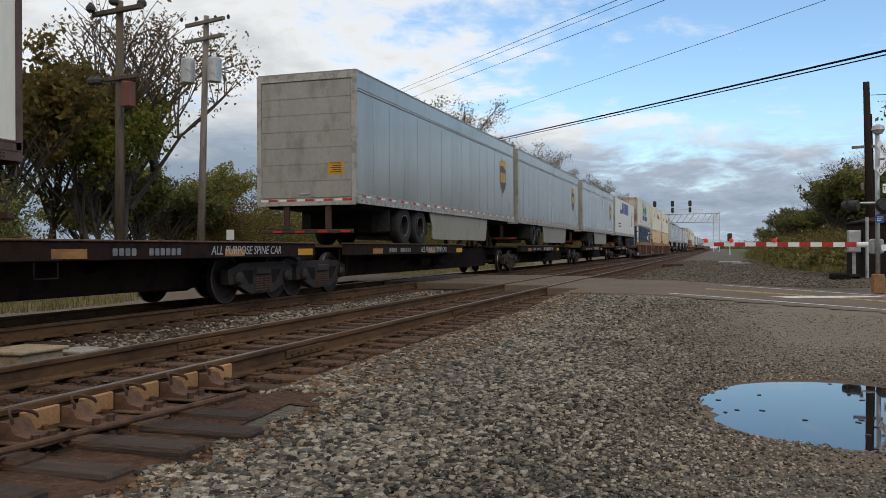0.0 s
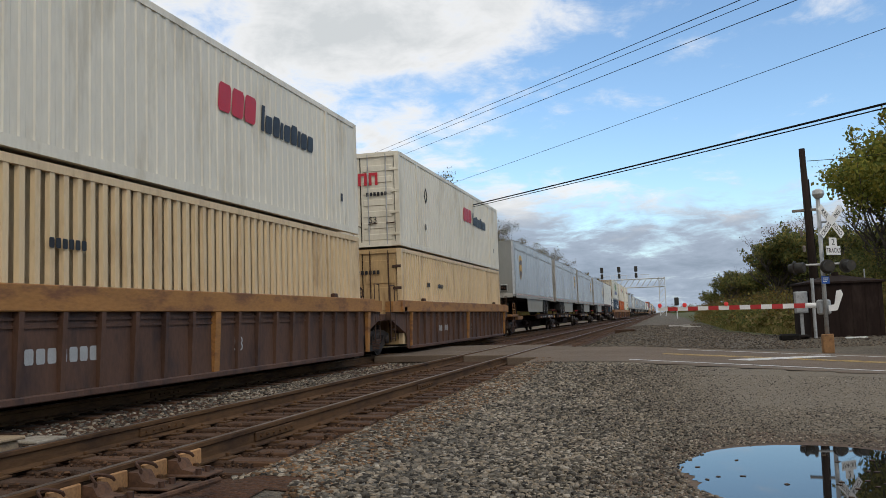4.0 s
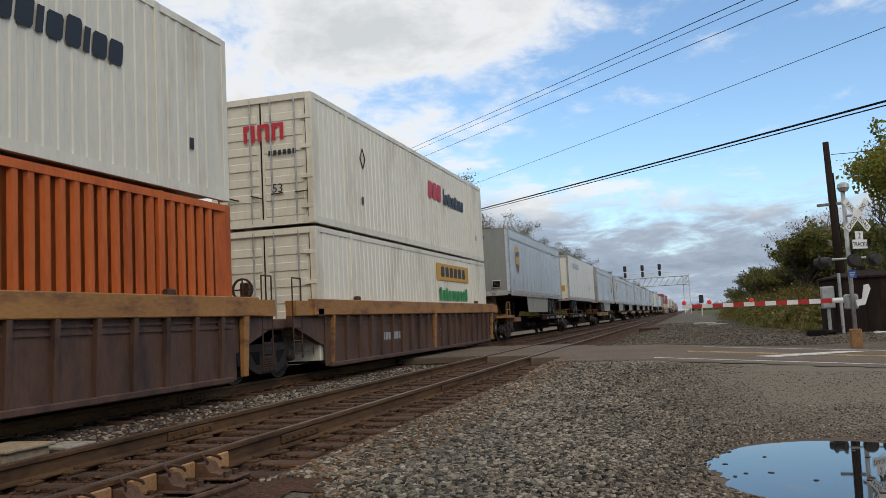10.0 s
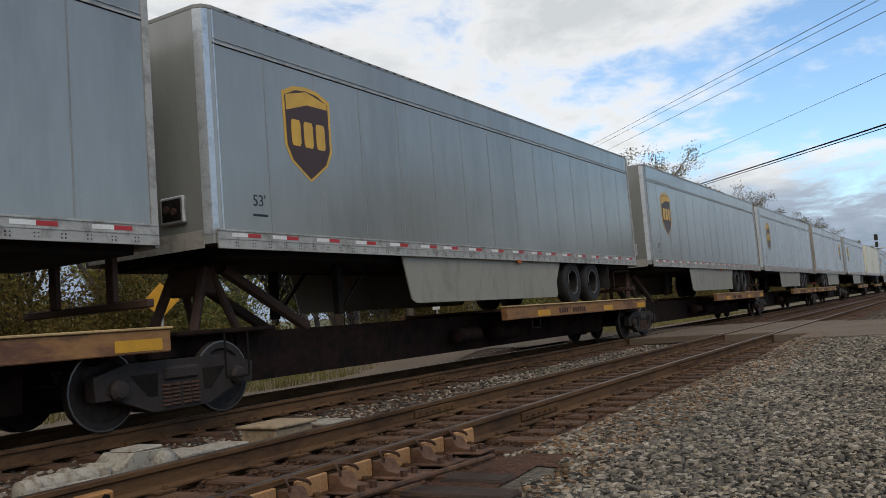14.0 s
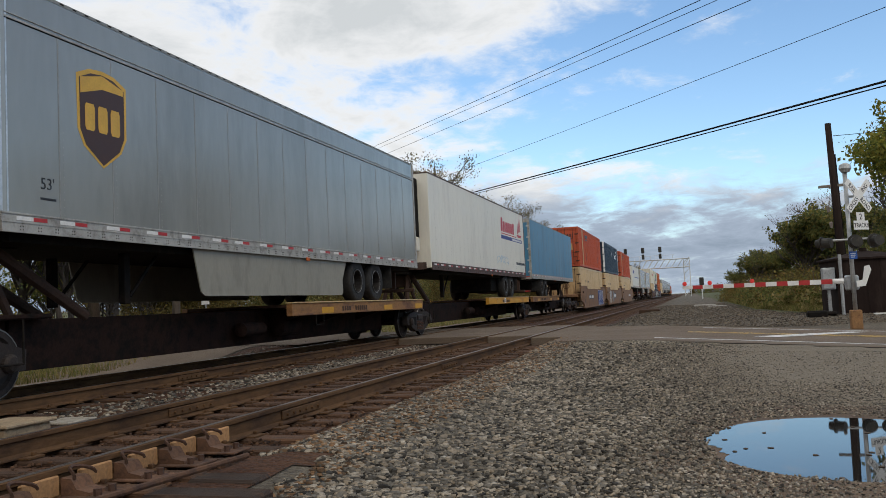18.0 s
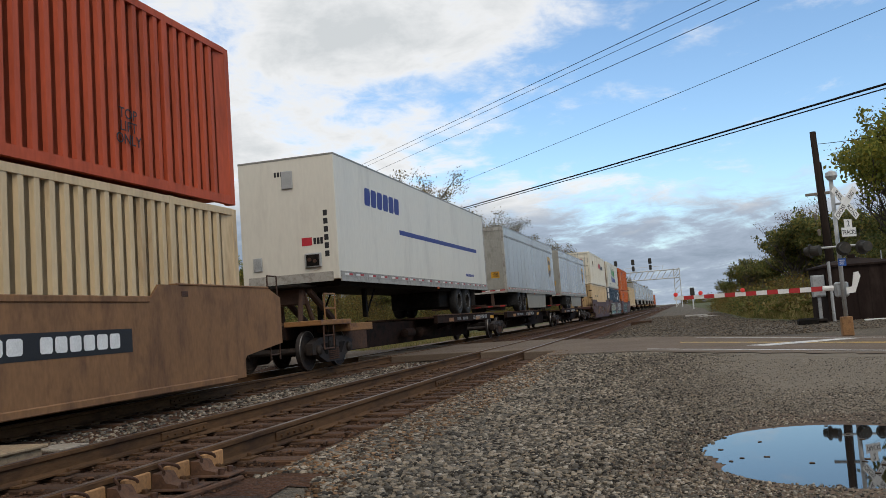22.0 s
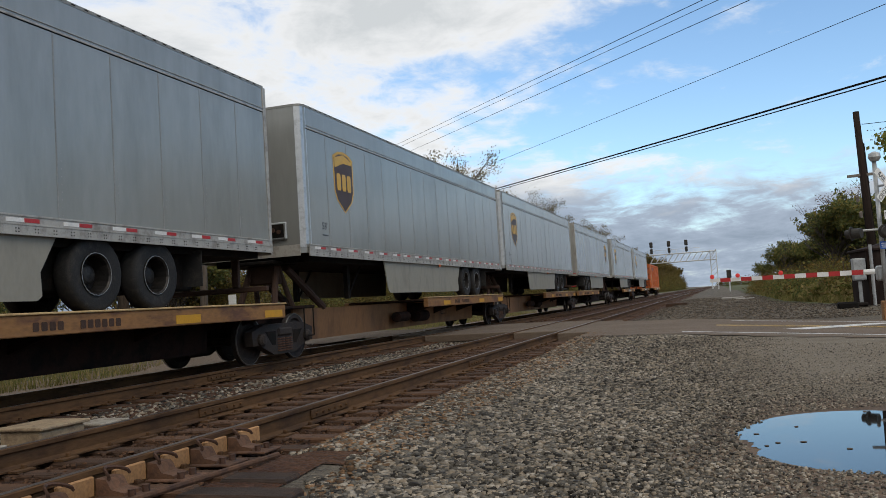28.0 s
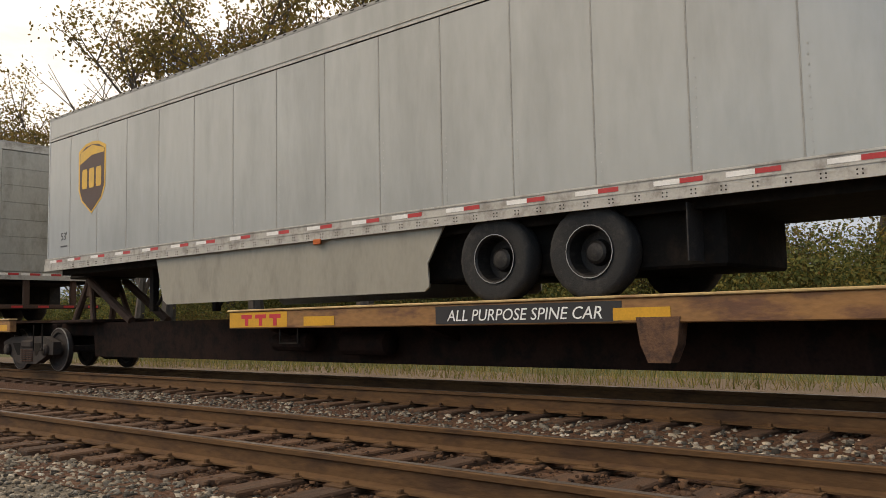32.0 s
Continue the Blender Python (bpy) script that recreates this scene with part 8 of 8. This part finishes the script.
def tree(label, h, spread, leaf, n_leaf, seed, size=(0.10, 0.20), bare=0.0, low=0.25, multi=1):
    """A tapered trunk that forks twice into limbs and twigs; leaves gather in clumps round the twig ends."""
    rng = random.Random(seed)
    tr = thing("tree", label, "tree", "trees")
    trunk, limbs, tips = Shape(), Shape(), []

    def grow(p, d, length, r, depth, sh):
        n = 3
        for k in range(n):
            q = p + d * (length / n)
            d = (d + Vector((rng.uniform(-1, 1), rng.uniform(-1, 1), rng.uniform(-0.3, 0.5))) * 0.16).normalized()
            sh.rod(p, q, r * (1 - 0.2 * k), 7 if depth < 2 else 5, r * (1 - 0.2 * (k + 1)), caps=False)
            p = q
            if depth >= 2:
                tips.append(p)
        r *= 0.45
        if depth == 3:
            tips.append(p)
            return
        for k in range(rng.choice((3, 4)) if depth else 5):
            a = rng.uniform(0, 6.28)
            t = Vector((math.cos(a), math.sin(a), rng.uniform(0.25, 1.0) if depth < 2 else rng.uniform(-0.1, 0.9)))
            nd = (d * (0.55 if depth else 0.45) + t.normalized() * spread).normalized()
            grow(p - d * rng.uniform(0, length * (0.45 if depth == 0 else 0.3)), nd, length * rng.uniform(0.55, 0.80), r, depth + 1, limbs)

    seedlings, state = range(multi), rng.getstate()
    for _ in seedlings:                 # a first growth gives the height, the second is scaled to it
        grow(Vector((0, 0, -0.2)), Vector((0, 0, 1)), h * 0.40, 0.02 * h, 0, Shape())
    h *= h / max(p.z for p in tips)
    tips.clear()
    rng.setstate(state)
    for s in seedlings:
        b = Vector((rng.uniform(-0.6, 0.6), rng.uniform(-0.6, 0.6), -0.2)) if multi > 1 else Vector((0, 0, -0.2))
        grow(b, Vector((rng.uniform(-0.1, 0.1), rng.uniform(-0.1, 0.1), 1)).normalized(), h * 0.40, 0.022 * h / (1 + 0.3 * (multi - 1)), 0, trunk)
    part("trunk", trunk, M_BARK, tr)
    part("branchwork", limbs, M_BARK, tr)
    nr = np.random.default_rng(seed)
    T = np.array([tuple(t) for t in tips])
    T = T[T[:, 2] > h * low]
    keep = nr.random(len(T)) > bare
    T = T[keep]
    C = T[nr.integers(0, len(T), n_leaf)] + nr.normal(size=(n_leaf, 3)) * np.array([0.30, 0.30, 0.26]) * h * 0.075
    crown = part("crown", leaves_mesh("crown", C, size, leaf, seed), leaf, tr)
    return tr


def bush(label, rx, ry, h, leaf, n, seed, size=(0.05, 0.10)):
    nr = np.random.default_rng(seed)
    k = 26
    cl = np.stack([nr.uniform(-rx, rx, k), nr.uniform(-ry, ry, k), h * nr.uniform(0.1, 0.75, k)], -1)
    C = cl[nr.integers(0, k, n)] + nr.normal(size=(n, 3)) * np.array([rx * 0.22, ry * 0.22, h * 0.17])
    C[:, 2] = np.abs(C[:, 2])
    st = Shape()
    rg = random.Random(seed)
    for _ in range(9):
        x, y = rg.uniform(-rx, rx) * 0.7, rg.uniform(-ry, ry) * 0.7
        st.rod((x, y, -0.1), (x + rg.uniform(-0.3, 0.3), y + rg.uniform(-0.3, 0.3), h * rg.uniform(0.6, 1.05)), 0.018, 5, 0.006)
    if h > 3:                           # a thicket of the wood's edge stays one mesh of leaves
        return tagged(new("thicket", leaves_mesh("thicket", C, size, leaf, seed)), label, "thicket", "thickets")
    b = thing("bush", label, "bush", "bushes")
    part("foliage", leaves_mesh("foliage", C, size, leaf, seed), leaf, b)
    part("stem_tangle", st, M_BARK, b)
    return b


rng4 = random.Random(11)
T_BIG = tree("autumn tree with thinning brown-green leaves", 11.0, 0.75, L_AUTUMN, 9000, 21, (0.10, 0.22), 0.1, 0.06, 2)
T_BARE = tree("nearly bare tree with a few brown leaves", 15.0, 0.55, L_BROWN, 2600, 22, (0.06, 0.13), 0.1, 0.25)
T_TALL = tree("tall thin autumn tree with sparse brown leaves", 17.5, 0.55, L_AUTUMN, 8500, 26, (0.07, 0.14), 0.25, 0.15)
T_GRN = tree("leafy green tree in early autumn", 6.2, 0.55, L_GREEN, 9000, 23, (0.07, 0.15), 0.0, 0.02, 3)
T_MIX = tree("olive green roadside tree turning yellow", 8.6, 0.6, L_MIXED, 10000, 24, (0.08, 0.17), 0.0, 0.03, 2)
T_SPARSE = tree("small thin tree with bare top", 9.5, 0.6, L_BROWN, 700, 25, (0.05, 0.10), 0.3, 0.4)


def plant(src, x, y, turn, k=1.0, first={}):
    m = pose(x, y, ground_z(x, y), 0, 0, turn) @ Matrix.Diagonal((k, k, k, 1))
    if src.name not in first:
        first[src.name] = 1
        src.matrix_basis = m
        return src
    return copy_thing(src, m)


# the wood behind the train
for k, y in enumerate(np.arange(-62, 31, 6.5)):
    plant((T_BIG, T_MIX, T_BIG, T_BARE, T_MIX)[k % 5], -24.5 - rng4.uniform(0, 4), y + rng4.uniform(-2, 2), rng4.uniform(0, 360))
    if k % 2:
        plant((T_MIX, T_BIG)[k % 4 // 2], -31 - rng4.uniform(0, 4), y + rng4.uniform(-2, 2), rng4.uniform(0, 360))
for x, y, src in ((-24.6, 29.0, T_BIG), (-24.0, 33.0, T_MIX), (-23.4, 34.6, T_BARE), (-25.0, 37.5, T_BARE), (-24.5, 37.0, T_GRN), (-29.0, 36.0, T_BIG), (-25.5, 41.0, T_GRN), (-26.5, 45.0, T_GRN),
                  (-25.0, 88.0, T_TALL), (-20.5, -26.0, T_TALL), (-21.0, -33.5, T_TALL), (-20.0, -40.0, T_TALL), (-21.5, -45.0, T_BARE), (-21.0, -60.0, T_TALL), (-20.0, -67.0, T_TALL), (-22.0, -74.0, T_TALL), (-25.0, 107.0, T_MIX), (-25.5, 99.0, T_GRN), (-26.0, 79.0, T_GRN)):
    plant(src, x, y, rng4.uniform(0, 360))
for k, y in enumerate(np.arange(52, 84, 6)):
    plant((T_GRN, T_MIX)[k % 2], -40 - rng4.uniform(0, 4), y, rng4.uniform(0, 360))
for k, y in enumerate(np.arange(126, 250, 7.0)):
    plant((T_TALL, T_TALL, T_BIG)[k % 3], -25 - rng4.uniform(0, 4), y + rng4.uniform(-2, 2), rng4.uniform(0, 360))
    if k % 2:
        plant((T_BIG, T_TALL)[k // 2 % 2], -32 - rng4.uniform(0, 4), y + rng4.uniform(-2, 2), rng4.uniform(0, 360))
for k, y in enumerate(np.arange(255, 660, 13)):
    plant((T_BIG, T_TALL)[k % 2], -25 - rng4.uniform(0, 5), y, rng4.uniform(0, 360), (1.5, 0.95)[k % 2])
# trees on the right beyond the crossing: leafy ones by the shed, then two clumps further off
for x, y, src, k in ((14.4, 43.5, T_MIX, 0.95), (16.6, 45.5, T_MIX, 1.08), (15.9, 41.0, T_MIX, 0.82), (20.0, 44.0, T_MIX, 1.15), (21.0, 40.0, T_MIX, 1.1), (22.0, 48, T_MIX, 1.2), (19.0, 49.0, T_BARE, 0.86), (21.6, 52.0, T_BARE, 0.9),
                     (12.6, 70, T_GRN, 1.15), (14.2, 72, T_GRN, 1.25), (15.9, 69, T_GRN, 1.3), (17.5, 67, T_GRN, 1.3), (14.4, 73.0, T_SPARSE, 0.92), (13.2, 75.0, T_SPARSE, 0.8),
                     (10.3, 90, T_GRN, 0.82), (11.6, 92, T_GRN, 0.95), (13.0, 96, T_GRN, 0.85), (16.5, 90, T_GRN, 1.0), (20, 100, T_MIX, 0.9), (11.5, 135, T_GRN, 0.7), (15, 150, T_GRN, 0.8), (21.0, 160, T_GRN, 0.9), (26.0, 200, T_GRN, 1.0), (27, 240, T_GRN, 1.0)):
    plant(src, x, y, rng4.uniform(0, 360), k)
# low growth
B1 = bush("dense green bush beside the railway", 1.6, 1.4, 1.7, L_GREEN, 3600, 31)
B2 = bush("yellowing thicket of dense leaves", 1.8, 1.8, 2.1, L_AUTUMN, 3600, 32)
B3 = bush("tall grass and weeds in a clump", 1.6, 1.6, 1.0, L_GRASS, 3000, 33, (0.05, 0.16))
for k in range(34):
    y = 35 + k * 1.9
    x = 7.7 + 0.012 * (y - 35) + rng4.uniform(-0.5, 0.5) + max(0, 40 - y) * 0.35
    plant((B3, B2, B3, B1)[k % 4], x + 0.9, y, rng4.uniform(0, 360), 0.9)
    if k % 2 == 0:
        plant((B2, B3)[k % 4 // 2], x + 3.2, y + 1, rng4.uniform(0, 360), 0.95)
for k in range(46):
    y = -55 + k * 5.2
    if abs(y - road_y(-20, 22.2)) < 7:
        continue
    plant((B2, B3, B1)[k % 3], -20.5 + rng4.uniform(-1.8, 1.2), y, rng4.uniform(0, 360))
    plant((B1, B2)[k % 2], -23.0 + rng4.uniform(-1.5, 1.5), y + 2.4, rng4.uniform(0, 360))


B4 = bush("tall dense thicket at the wood's edge", 3.4, 3.2, 5.6, L_AUTUMN, 22000, 34, (0.045, 0.10))
B5 = bush("tall green thicket at the wood's edge", 3.4, 3.2, 4.2, L_GREEN, 22000, 35, (0.045, 0.10))
for k in range(62):
    y = -70 + k * 5.0
    if abs(y - road_y(-27, 22.2)) < 8:
        continue
    plant((B4, B5, B4)[k % 3] if y > 0 else B5, -26.5 + rng4.uniform(-1.2, 1.2), y, rng4.uniform(0, 360))
for k in range(9):                      # a second row behind the near end of the wood
    plant(B5 if k % 3 else B4, -31.5 + rng4.uniform(-1.2, 1.2), -48 + 5.0 * k, rng4.uniform(0, 360))
for k in range(11):
    plant(B4 if k % 3 else B5, -29.0 + rng4.uniform(-0.8, 0.8), -30 + 3.6 * k, rng4.uniform(0, 360))
for x, y, k in ((14.6, 44.8, 0.9), (15.6, 42.0, 0.85), (18.4, 43.0, 1.15), (17.0, 47.5, 1.2), (21.5, 44.0, 1.3), (13.4, 72.5, 0.5), (15.2, 70.5, 0.6), (17.8, 69.0, 0.8), (11.4, 93.0, 0.4)):
    plant(B5, x, y, rng4.uniform(0, 360), k)      # leaves fill the trees beyond the crossing down to the ground
for k in range(42):                     # taller thickets close the wood beyond the signal bridge
    plant((B4, B5, B4)[k % 3], -24.5 + rng4.uniform(-1.5, 1.5), 236 + 10.5 * k, rng4.uniform(0, 360), 1.7)
for k in range(16):                     # a low wooded line closes the far end of the view
    x = 8 + 5.5 * k
    plant((B4, B5)[k % 2], x, 600 + rng4.uniform(-25, 25), rng4.uniform(0, 360))
for k in range(8):                      # thickets close the view along the road behind the tracks
    plant((B4, B5)[k % 2], -62 + rng4.uniform(-3, 3), 30 + 5 * k, rng4.uniform(0, 360))
    plant((T_MIX, T_GRN)[k % 2], -66 + rng4.uniform(-3, 3), 32 + 5 * k, rng4.uniform(0, 360))


def blades(name, n, place, label, seed):
    nr = np.random.default_rng(seed)
    P = np.array([place(nr) for _ in range(n)])
    h = nr.uniform(0.10, 0.38, n)
    a = nr.uniform(0, 6.28, n)
    w = 0.012
    off = np.stack([np.cos(a) * w, np.sin(a) * w, 0 * a], -1)
    tip = P + np.stack([nr.normal(size=n) * 0.08, nr.normal(size=n) * 0.08, h], -1)
    v = np.stack([P - off, P + off, tip], 1)
    me = bpy.data.meshes.new(name)
    me.vertices.add(3 * n)
    me.vertices.foreach_set("co", v.reshape(-1))
    me.loops.add(3 * n)
    me.loops.foreach_set("vertex_index", np.arange(3 * n, dtype=np.int32))
    me.polygons.add(n)
    me.polygons.foreach_set("loop_start", np.arange(0, 3 * n, 3, dtype=np.int32))
    me.update(calc_edges=True)
    me.materials.append(L_GRASS)
    return tagged(new(name, me), label, "grass", kind="stuff")


def left_grass(nr):
    x, y = -11.5 - 10 * nr.random() ** 1.5, -35 + 110 * nr.random()
    if abs(y - road_y(x, 22.2)) < 6:
        y -= 14
    return x, y, ground_z(x, y) + 0.01


def right_grass(nr):
    y = 33 + 40 * nr.random() ** 1.4
    x = 6.9 + max(0, 42 - y) * 0.12 + 6 * nr.random() ** 1.6
    return x, y, ground_z(x, y) + 0.01


blades("grass", 30000, left_grass, "rough grass behind the far track", 41)
blades("grass", 16000, right_grass, "rough grass beyond the crossing", 42)


def motions():
    """The train runs past at a steady speed."""
    for ob, s, extra in MOVING:
        z, turn = (extra, 0) if not isinstance(extra, bool) else (0.0, 180 if extra else 0)
        walk(ob, [(0.0, pose(TRACK_2, s, z, 0, 0, turn)), (32.0, pose(TRACK_2, s - SPEED * 32.0, z, 0, 0, turn))])


motions()
